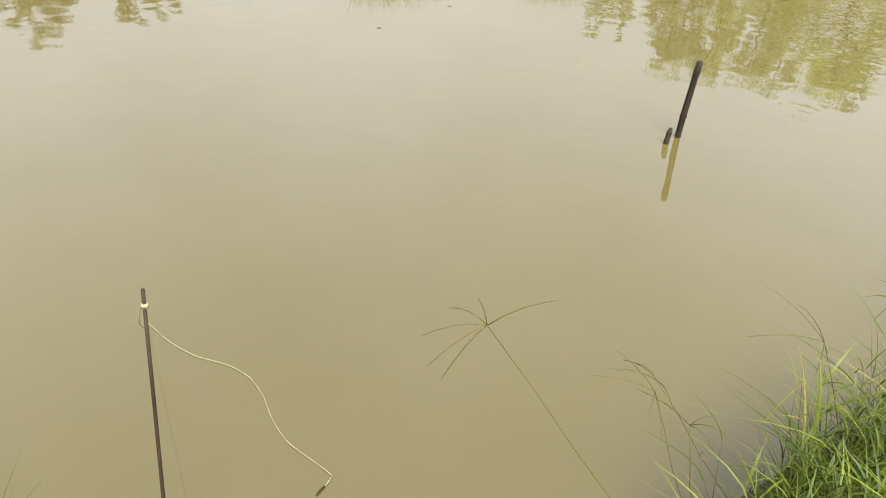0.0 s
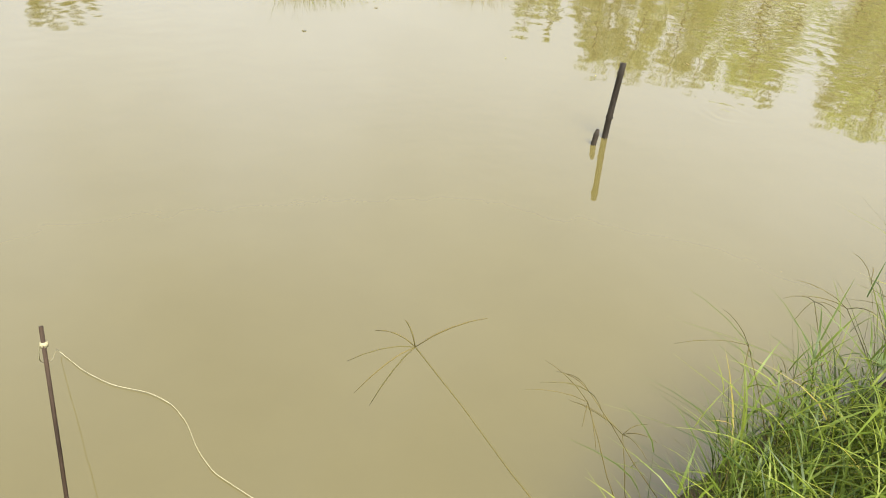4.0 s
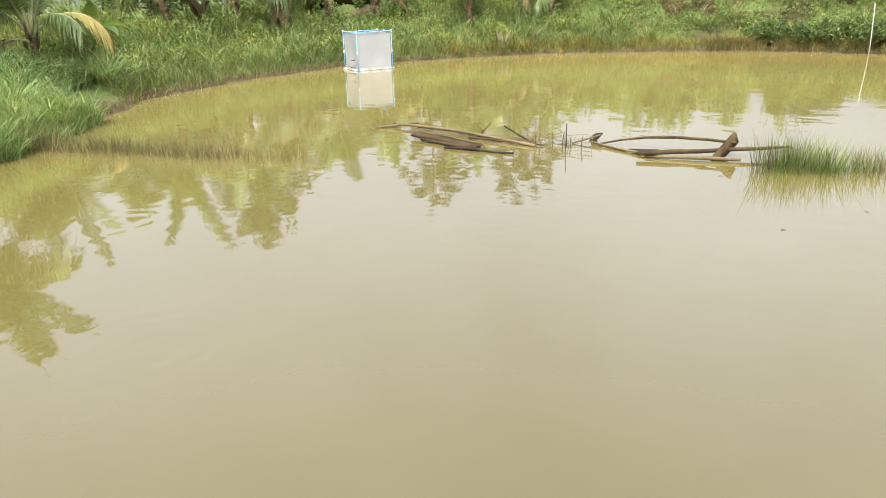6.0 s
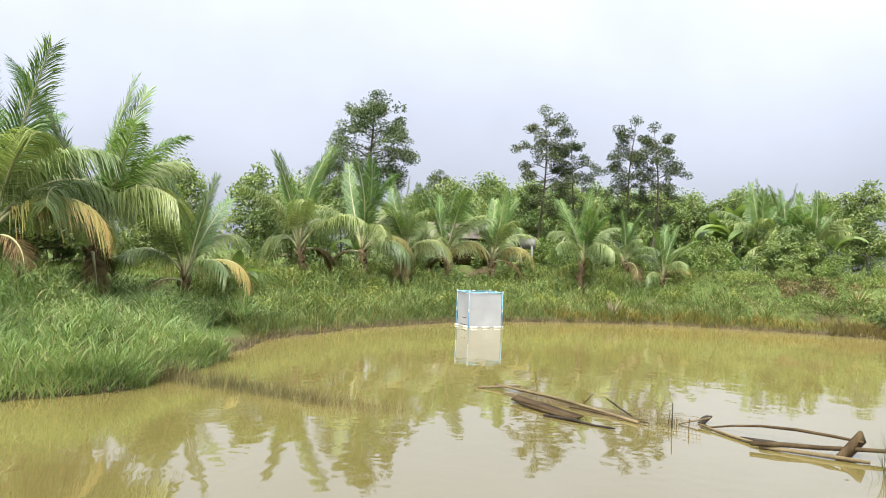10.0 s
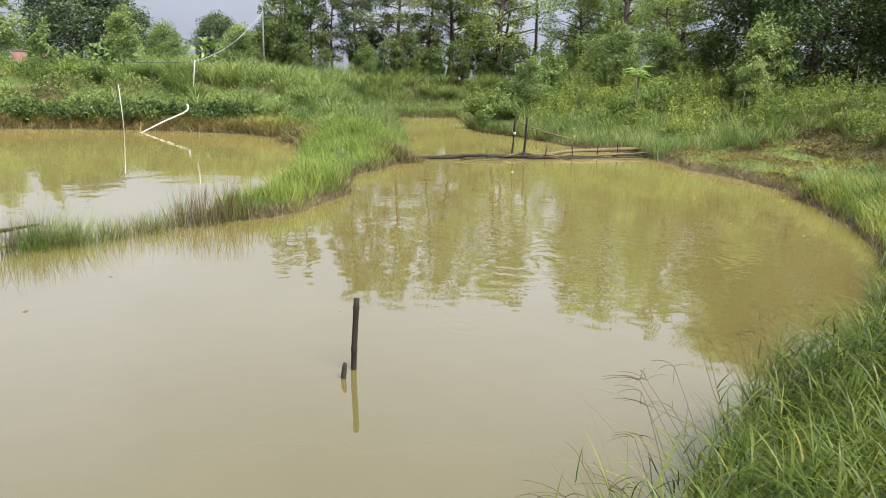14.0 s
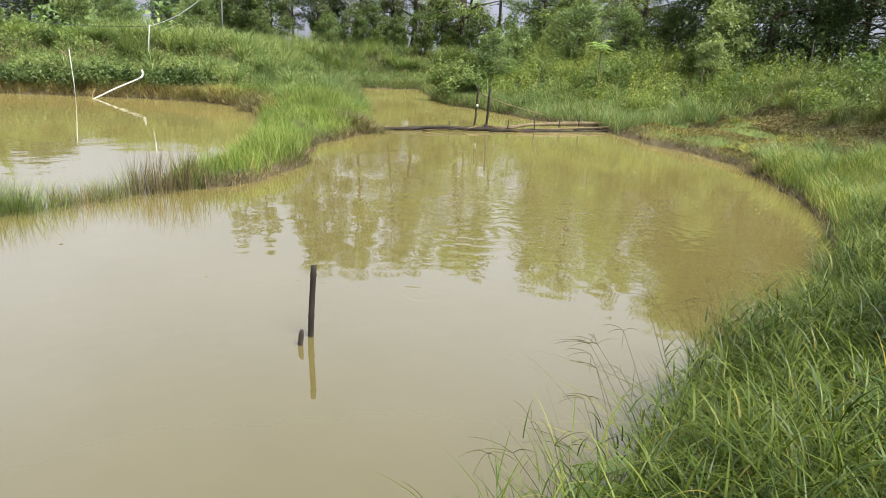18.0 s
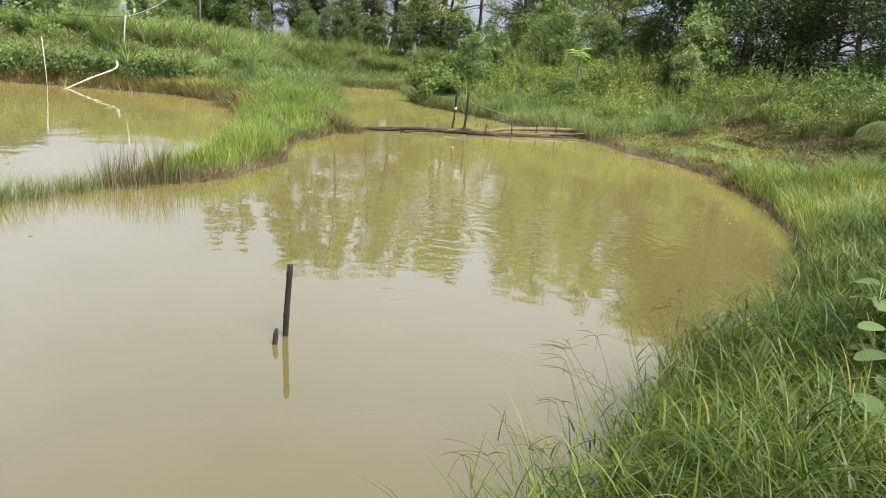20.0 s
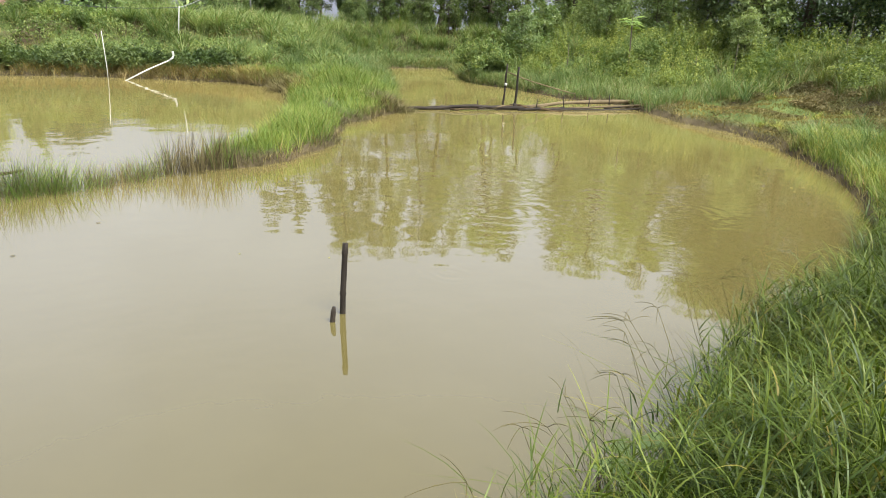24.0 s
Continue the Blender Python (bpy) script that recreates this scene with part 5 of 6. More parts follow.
    # dark blades added low in the cane, standing in for its shade
    field("cane_thatch", "dark brown blades added as the shade low in the cane grass", 7000, (-4, 17, 32, 47), lambda x, y, d: (d > 2.8) & (d < 8.0) & ((y > 39) | (x < 6)),
          (0.3, 0.7), (0.02, 0.034), 0.3, 0.6, 2, STEM_DARK, 152)
    field("crest_plants", "row of young leafy maize along the dike crest", 5200, (-9.5, 3.5, 33, 37.5), lambda x, y, d: np.abs(y - (35.4 + 0.05 * x)) < 0.7,
          (0.5, 0.95), (0.03, 0.05), 0.35, 0.7, 3, GRASS_SPIT, 149, tuft=26)
    field("near_bank_turf", "trodden short grass on the near bank", 42000, (-9, 9, -7, 3), lambda x, y, d: (d > 0.1) & (np.hypot(x - 0.2, y + 0.1) > 0.35),
          (0.05, 0.17), (0.006, 0.012), 0.5, 0.5, 2, GRASS_NEAR, 114)
    field("near_edge_grass", "thin grass blades along the near water edge", 260, (-2.6, -1.0, 0.5, 1.2), lambda x, y, d: (d > -0.02) & (d < 0.35),
          (0.25, 0.5), (0.005, 0.009), 0.3, 0.4, 4, GRASS_NEAR, 115, tuft=20)
    tillers("bank_top_grass", "longer grass on the bank top", 5200, (1.6, 10, -6, 4), lambda x, y, d: (d > 1.2) & (y < 0.8 * x - 0.9) & (np.hypot(x - 0.4, y + 0.1) > 1.6), (0.15, 0.4), 4, (0.12, 0.22), (0.007, 0.013), 116)


all_grass()


def weeds(name, label, n, box, keep, tall, leaf, mat, seed, rough=1.1, ratio=0.5):
    """Leafy weeds: leaves in uneven lumps over the ground."""
    rnd = np.random.default_rng(seed)
    got, total = [], 0
    while total < n:
        x, y = rnd.uniform(box[0], box[1], 40000), rnd.uniform(box[2], box[3], 40000)
        d = inland(x, y)
        lump = 0.5 + 0.25 * (np.sin(rough * 2.1 * x + 1.7 * np.sin(rough * y)) + np.sin(rough * 1.9 * y + 1.3 * np.sin(rough * 1.4 * x) + seed))
        ok = keep(x, y, d) & (rnd.uniform(0.25, 1, len(x)) < lump)
        got.append(np.stack([x, y, d, lump], 1)[ok])
        total += int(ok.sum())
    q = np.concatenate(got)[:n]
    z = land(q[:, 0], q[:, 1], q[:, 2]) + tall * q[:, 3] * rnd.uniform(0.15, 1.1, n) ** 0.6
    thing(name, label, "weeds", kind="stuff", me=np_mesh(name, *leaves(np.c_[q[:, :2], z], leaf, rnd, 0.25, ratio), mat))


def leafy_stalks(name, label, n, box, keep, tall, leaf, per, mat, seed):
    """Upright leafy stalks standing in patches: leaves up each stem, smaller towards the tip."""
    rnd = np.random.default_rng(seed)
    got, total = [], 0
    while total < n:
        x, y = rnd.uniform(box[0], box[1], 4000), rnd.uniform(box[2], box[3], 4000)
        d = inland(x, y)
        patch = np.sin(1.7 * x + seed) * np.cos(1.4 * y - 0.5 * x) > -0.2
        q = np.stack([x, y, d], 1)[keep(x, y, d) & patch]
        got.append(q)
        total += len(q)
    q = np.concatenate(got)[:n]
    foot = np.c_[q[:, :2], land(q[:, 0], q[:, 1], q[:, 2])]
    h = rnd.uniform(tall[0], tall[1], n)
    top = foot + np.c_[rnd.normal(0, 0.14, (n, 2)) * h[:, None], h]
    k = np.repeat(np.arange(n), per)
    u = np.tile(np.linspace(0.25, 1.0, per), n)
    c = foot[k] + (top - foot)[k] * u[:, None] + np.c_[rnd.normal(0, 0.05, (n * per, 2)), rnd.normal(0, 0.02, n * per)]
    lv, lf = leaves(c, leaf * (1.25 - 0.6 * u), rnd, 0.35, 0.42)
    side = np.c_[rnd.normal(size=(n, 2)), np.zeros(n)]
    side *= 0.007 / np.linalg.norm(side, axis=1, keepdims=True)
    sv = np.stack([foot - side, foot + side, top], 1).reshape(-1, 3)
    thing(name, label, "weeds", kind="stuff", me=np_mesh(name, *join([(lv, lf), (sv, np.arange(n * 3).reshape(-1, 3))]), mat))


def all_weeds():
    leafy_stalks("slope_stalks", "upright leafy weed stalks on the slope behind the logs", 620, (10, 25, 19, 36), lambda x, y, d: (d > 1.6) & (d < 11), (0.7, 1.5), 0.13, 30, LEAF_WEED, 211)
    leafy_stalks("dark_slope_stalks", "upright dark leafy stalks on the slope", 380, (11, 26, 8, 36), lambda x, y, d: (d > 4.5) & (d < 12), (0.8, 1.7), 0.13, 30, LEAF_UNDER, 212)
    leafy_stalks("left_bank_stalks", "upright leafy weed stalks on the left bank", 190, (-19, -9, -6, 9), lambda x, y, d: (d > 1.6) & (d < 6.5), (0.5, 0.9), 0.1, 26, LEAF_MID, 213)
    leafy_stalks("palm_bank_stalks", "upright leafy weeds at the feet of the palms", 420, (-25, -13, 8, 30), lambda x, y, d: (d > 1.6) & (d < 7), (0.6, 1.2), 0.12, 26, LEAF_BUSH, 214)
    leafy_stalks("dike_stalks", "upright leafy weeds scattered over the far dike", 330, (-14, 8, 28, 42), lambda x, y, d: (d > 2.0) & (d < 8), (0.5, 1.0), 0.13, 24, LEAF_BUSH, 215)
    weeds("left_bank_weeds", "tangled leafy weeds on the left bank", 10000, (-19, -8, -6, 10), lambda x, y, d: (d > 0.9) & (d < 5.6) & (x < -7.6), 0.75, 0.08, LEAF_BUSH, 201)
    weeds("left_far_weeds", "leafy weeds under the palms", 26000, (-25, -13, 8, 30), lambda x, y, d: (d > 1.0) & (d < 8), 0.6, 0.095, LEAF_WEED, 202)
    weeds("far_bank_weeds", "low leafy weeds on the far dike", 30000, (-20, 9, 24, 42), lambda x, y, d: (d > 1.6) & (d < 9) & (y > 23), 0.55, 0.095, LEAF_BUSH, 203)
    weeds("far_bank_litter", "brown dead plants on the far dike", 3500, (-14, 4, 27, 36), lambda x, y, d: (d > 1.4) & (d < 6), 0.35, 0.12, STEM_DRY, 208, 0.7, 0.25)
    weeds("dead_bushes", "brown dead shrubs on the far dike slope", 5200, (-13, -7.6, 29.8, 32.8), lambda x, y, d: ((x + 10.3) / 2.4) ** 2 + ((y - 31.2) / 1.1) ** 2 < 1, 0.42, 0.1, LITTER, 210, 2.2, 0.3)
    weeds("channel_weeds", "dense leafy weeds on the slope behind the logs", 52000, (9, 24, 19, 36), lambda x, y, d: (d > 1.2) & (d < 11) & (x > 9), 0.75, 0.085, LEAF_WEED, 204)
    weeds("right_slope_weeds", "dense weeds on the slope beyond the terrace", 32000, (13, 26, 4, 23), lambda x, y, d: (d > 5.0) & (d < 11), 0.6, 0.085, LEAF_WEED, 205)
    weeds("terrace_litter", "flat brown plant litter over the low terrace", 14000, (11, 20, 10.5, 21), lambda x, y, d: (d > 0.15) & (d < 4.6) & (x > 10), 0.07, 0.07, LITTER, 216, 1.3, 0.25)
    weeds("dead_brush", "brown dead vines and litter at the foot of the slope", 15000, (12, 21, 9, 22), lambda x, y, d: (d > 3.4) & (d < 5.4), 0.2, 0.11, LITTER, 206, 1.6, 0.2)
    field("dead_vines", "dead brown vine stems tangled at the foot of the slope", 2600, (12, 21, 9, 22), lambda x, y, d: (d > 3.6) & (d < 5.2), (0.2, 0.5), (0.008, 0.014), 0.9, 1.1, 4, LITTER, 209, category="vines")


all_weeds()


def dry_stalks(x, y, n, tall, seed):
    """A fan of bare dead stalks leaning from one root."""
    rnd = np.random.default_rng(seed)
    base = thing("dry_stalks", "fan of pale dead stalks leaning on the bank", "dead plant", pose(x, y, float(land(x, y)) - 0.05), "dead plants")
    for k in range(n):
        a, l_ = rnd.uniform(0, 6.28), tall * rnd.uniform(0.6, 1.1)
        out = rnd.uniform(0.2, 0.7)
        tip = np.array((np.cos(a) * out, np.sin(a) * out, 1.0)) * l_
        part("stalk", np_mesh("stalk", *tube([(0, 0, 0), tip * (0.4, 0.4, 0.55), tip * (1, 1, 0.85)], [0.028, 0.022, 0.008], 5, 0.1, k), STALK_DRY), base)


for k, (x, y, n, tall) in enumerate([(-15.4, 23.2, 8, 0.9), (-15.2, 25.0, 6, 0.8), (-14.9, 25.8, 5, 0.7), (-10.4, 31.0, 6, 0.55), (-9.2, 31.6, 6, 0.5), (-11.6, 30.8, 5, 0.5), (-4.6, 32.2, 5, 0.5)]):
    dry_stalks(x, y, n, tall, 300 + k)


# ---- things in the pond ----
def bamboo(points, radius, mat, name="bamboo_pole"):
    """A bamboo stem: swollen joints along a swept tube."""
    pts = np.asarray(points, float)
    seg = np.r_[0, np.cumsum(np.linalg.norm(np.diff(pts, axis=0), axis=1))]
    joints = np.arange(0.12, seg[-1], 0.32)
    s = np.sort(np.r_[0, seg[-1], joints - 0.02, joints, joints + 0.02])
    s = s[(s >= 0) & (s <= seg[-1])]
    p = np.stack([np.interp(s, seg, pts[:, i]) for i in range(3)], 1)
    r = np.where(np.isin(s, joints), radius * 1.15, radius * 0.97)
    return np_mesh(name, *tube(p, r, 9, 0.03), mat, True)


def post():
    base = thing("bamboo_post", "dark weathered bamboo post standing in the water", "post", pose(1.246, 4.84, 0))
    part("stem", bamboo([(-0.01, -0.02, -0.6), (0, 0, 0), (0.012, 0.02, 0.3), (0.03, 0.04, 0.55)], 0.023, WOOD_WET), base)
    base = thing("post_stump", "short black rotted post stump in the water", "stump", pose(1.15, 4.70, 0))
    part("stem", np_mesh("stem", *tube([(0, -0.02, -0.4), (0, 0, 0), (0.006, 0.005, 0.08), (0.013, 0.009, 0.115)], [0.019, 0.019, 0.02, 0.011], 9, 0.12, 3), WOOD_WET), base)


post()


def cage():
    """The floating net cage: pipe frame, couplings, net walls, floats."""
    f = np.array((-16.25, 16.09, 0.0))
    r = np.array((-15.83, 17.26, 0.0))
    u = (r - f) / np.linalg.norm(r - f)
    w = np.array((-u[1], u[0], 0))
    W, D, T = float(np.linalg.norm(r - f)), 0.98, 1.18
    m = Matrix(((u[0], w[0], 0, f[0]), (u[1], w[1], 0, f[1]), (0, 0, 1, 0), (0, 0, 0, 1)))
    base = thing("net_cage", "white net cage on a blue pipe frame floating in the pond", "fish cage", m)
    cs = [(0, 0), (W, 0), (W, D), (0, D)]
    for k, (x, y) in enumerate(cs):
        post_ = part("upright", np_mesh("upright", *tube([(x, y, -0.3), (x, y, 0.5), (x, y, T)], 0.014, 8), PIPE_BLUE, True), base)
        for z in (0.56, T):
            part("coupling", np_mesh("coupling", *tube([(x, y, z - 0.05), (x, y, z - 0.03), (x, y, z + 0.03), (x, y, z + 0.05)], [0.018, 0.026, 0.026, 0.018], 8), PVC, True), post_, "white pipe coupling")
        x2, y2 = cs[(k + 1) % 4]
        for z in (0.03, T):
            part("rail", np_mesh("rail", *tube(bent((x, y, z), (x2, y2, z), 0.01, 5), 0.014, 8), PIPE_BLUE if z > 0.5 else PVC, True), base)
        mid = ((x + x2) / 2, (y + y2) / 2)
        d = np.array((x2 - x, y2 - y)) / np.hypot(x2 - x, y2 - y) * 0.05
        part("coupling", np_mesh("coupling", *tube([(mid[0] - d[0], mid[1] - d[1], T), (mid[0] + d[0], mid[1] + d[1], T)], 0.025, 8), PVC, True), base, "white pipe coupling")
        n = 9
        s, h = np.meshgrid(np.linspace(0.03, 0.97, n), np.linspace(-0.25, T - 0.04, n))
        nx, ny = -(y2 - y), x2 - x
        ln = np.hypot(nx, ny)
        bulge = 0.03 * np.sin(np.pi * s) * np.sin(np.pi * (h + 0.25) / (T + 0.2)) + 0.006 * np.sin(9 * s + 5 * h) + 0.02
        v = np.stack([x + (x2 - x) * s + nx / ln * bulge, y + (y2 - y) * s + ny / ln * bulge, h - 0.025 * np.sin(np.pi * 2 * s) ** 2 * (h > T - 0.1)], -1).reshape(-1, 3)
        i = np.arange(n * n).reshape(n, n)
        part("net_wall", np_mesh("net_wall", v, np.stack([i[:-1, :-1], i[:-1, 1:], i[1:, 1:], i[1:, :-1]], -1).reshape(-1, 4), NET, True), base)
        for q in np.linspace(0.15, 0.85, 3 if k % 2 == 0 else 2):
            c = np.array((x + (x2 - x) * q, y + (y2 - y) * q, 0.02)) - np.array((nx, ny, 0)) / ln * 0.05
            e = np.array((x2 - x, y2 - y, 0)) / ln * 0.14
            part("float", np_mesh("float", *tube([c - e, c - e * 0.7, c + e * 0.7, c + e], [0.015, 0.045, 0.045, 0.015], 8), PVC, True), base, "white foam float")
    for k, (x, z, ln, t) in enumerate([(-0.05, 0.34, 0.3, -8), (-0.05, 0.1, 0.4, 5)]):
        part("stick", np_mesh("stick", *tube(bent((x, 0.12, z), (x - 0.01, 0.12 + ln, z + 0.002 * t), 0.01, 4, 0.01, k), [0.014, 0.012, 0.012, 0.008], 6), WOOD_OLD), base, "thin brown stick tied to the net")


cage()


def log_thing(name, label, pts, radii, mat, sides=9, rough=0.1, seed=0, category="log", group="floating debris"):
    base = thing(name, label, category, None, group, me=np_mesh(name, *tube(pts, radii, sides, rough, seed), mat))
    return base


def old_net(name, label, at, along, up, nu, nv, seed):
    """A slack net: two sets of thin crossing strands over a slightly sagging sheet."""
    rnd = np.random.default_rng(seed)
    at, along, up = (np.array(v, float) for v in (at, along, up))
    wave = lambda u, v: at + along * u + up * v + np.array([0, 0.02, 0.012]) * np.sin(9 * u + 4 * v + seed)
    strands = []
    for k in range(nu):
        u = (k + rnd.uniform(-0.2, 0.2)) / (nu - 1)
        strands.append(tube([wave(u, v) for v in np.linspace(0, 1, 4)], 0.0028, 4))
    for k in range(nv):
        strands.append(tube([wave(u, k / (nv - 1)) for u in np.linspace(0, 1, 14)], 0.0032, 4))
    thing(name, label, "netting", None, "floating debris", me=np_mesh(name, *join(strands), BAMBOO_OLD))


def raft():
    thing("bamboo_pole", "long pale weathered bamboo pole floating in the pond", "bamboo pole", None, "floating debris", me=bamboo([(-8.45, 9.05, 0.06), (-7.0, 9.0, 0.07), (-5.4, 8.8, 0.02)], 0.024, BAMBOO_OLD))
    thing("bamboo_pole", "short broken bamboo piece angled out of the water", "bamboo pole", None, "floating debris", me=bamboo([(-8.62, 8.75, 0.01), (-8.3, 9.0, 0.05), (-7.95, 9.15, 0.1)], 0.022, BAMBOO_OLD))
    thing("split_plank", "wide split weathered plank floating flat", "plank", None, "floating debris", me=np_mesh("split_plank", *join([slab((1.5, 0.2, 0.05), pose(-6.75, 8.33, 0.055, 4, 1.5, -8), 0.3, 21), slab((1.2, 0.06, 0.045), pose(-6.6, 8.2, 0.03, -6, 1, -6), 0.3, 22)]), WOOD_OLD))
    log_thing("thin_branch", "thin floating branch beside the split log", bent((-6.5, 8.0, 0.02), (-5.4, 8.2, 0.02), 0, 5, 0.015, 2), [0.019, 0.022, 0.019, 0.015, 0.012], WOOD_WET, 7, 0.15, 2)
    log_thing("thin_branch", "thin floating branch beside the pole", bent((-6.6, 8.75, 0.03), (-5.3, 8.9, 0.02), 0, 5, 0.015, 4), [0.012, 0.015, 0.012, 0.012, 0.009], WOOD_OLD, 7, 0.15, 4)
    fork = thing("forked_twig", "small forked twig sticking up from the debris", "twig", pose(-6.45, 8.95, 0), "floating debris")
    part("stem", np_mesh("stem", *tube([(-0.1, 0, 0.0), (0.02, 0, 0.13), (0.14, 0.02, 0.27)], [0.012, 0.01, 0.006], 6), WOOD_OLD), fork)
    part("stem", np_mesh("stem", *tube([(0.0, 0, 0.1), (-0.06, 0, 0.16)], [0.008, 0.005], 6), WOOD_OLD), fork)
    log_thing("dark_stick", "dark stick lying over the debris", bent((-6.15, 9.1, 0.2), (-5.62, 8.95, 0.06), 0, 4, 0.005, 5), [0.011, 0.014, 0.014, 0.009], WOOD_WET, 7, 0.1, 5)
    log_thing("upright_stick", "thin dark stick standing upright in the water", bent((-5.0, 9.0, -0.5), (-4.99, 9.0, 0.36), 0, 4, 0.004, 6), [0.011, 0.011, 0.010, 0.007], WOOD_WET, 7, 0.08, 6)
    log_thing("dark_snag", "dark knobbly snag poking above the water", bent((-4.95, 9.62, -0.06), (-4.78, 9.78, 0.11), 0, 5, 0.012, 7), [0.03, 0.045, 0.05, 0.04, 0.012], WOOD_WET, 8, 0.25, 7)
    log_thing("grey_stick", "grey stick leaning towards the snag", bent((-5.05, 9.3, 0.01), (-4.72, 9.6, 0.12), 0, 4, 0.005, 8), 0.014, BAMBOO_OLD, 6, 0.1, 8)
    old_net("old_net", "grey mesh of old netting standing out of the water", (-5.62, 8.98, -0.03), (0.95, 0.22, 0.0), (0.0, 0.01, 0.2), 20, 5, 2)
    old_net("old_net", "sagging grey netting lying between the poles", (-8.0, 8.72, 0.012), (2.3, 0.02, 0.0), (0.12, 0.36, 0.02), 44, 9, 3)
    for k in range(5):
        x, y = -5.5 + 0.19 * k, 9.0 + 0.05 * ((k * 7) % 4)
        log_thing("net_peg", "thin grey peg holding the old netting", bent((x, y, -0.2), (x + 0.03 * ((k % 3) - 1), y + 0.02, 0.15 + 0.03 * (k % 3)), 0, 4, 0.008, k), 0.006, WOOD_OLD, 6, 0.05, k, "peg")
    log_thing("arched_branch", "long arched branch rising out of the water", [(-4.72, 9.45, 0.0), (-4.35, 9.55, 0.09), (-4.0, 9.6, 0.15), (-3.55, 9.62, 0.19), (-3.1, 9.62, 0.2), (-2.75, 9.6, 0.2)], [0.012, 0.016, 0.019, 0.020, 0.021, 0.019], WOOD_OLD, 8, 0.1, 9)
    base = thing("leaning_plank", "grey-brown broken plank leaning out of the water", "plank", None, "floating debris",
                 me=np_mesh("leaning_plank", *slab((0.54, 0.17, 0.045), look((-2.86, 9.5, 0.11), (-2.74, 9.86, 0.35)) @ pose(0, 0, 0, 0, 90, 0), 0.1, 3), WOOD_OLD))
    log_thing("round_log", "long straight weathered log resting on the debris", bent((-3.82, 8.85, 0.07), (-2.15, 10.05, 0.13), 0, 6, 0.012, 10), [0.028, 0.031, 0.031, 0.028, 0.025, 0.015], WOOD_OLD, 9, 0.08, 10)
    log_thing("black_board", "black waterlogged board floating", bent((-4.1, 9.2, 0.03), (-3.5, 9.3, 0.03), 0, 4, 0.005, 11), [0.019, 0.031, 0.031, 0.019], WOOD_WET, 6, 0.2, 11)
    log_thing("thin_branch", "thin pale branch slanting into the water", bent((-4.8, 9.4, 0.04), (-3.6, 9.0, 0.02), 0, 5, 0.01, 12), 0.018, BAMBOO_OLD, 7, 0.1, 12)
    log_thing("flat_log", "flat pale log at the foot of the plank", bent((-3.75, 8.95, 0.02), (-2.6, 9.35, 0.03), 0, 5, 0.01, 13), [0.019, 0.025, 0.028, 0.025, 0.019], BAMBOO_OLD, 8, 0.15, 13)


raft()


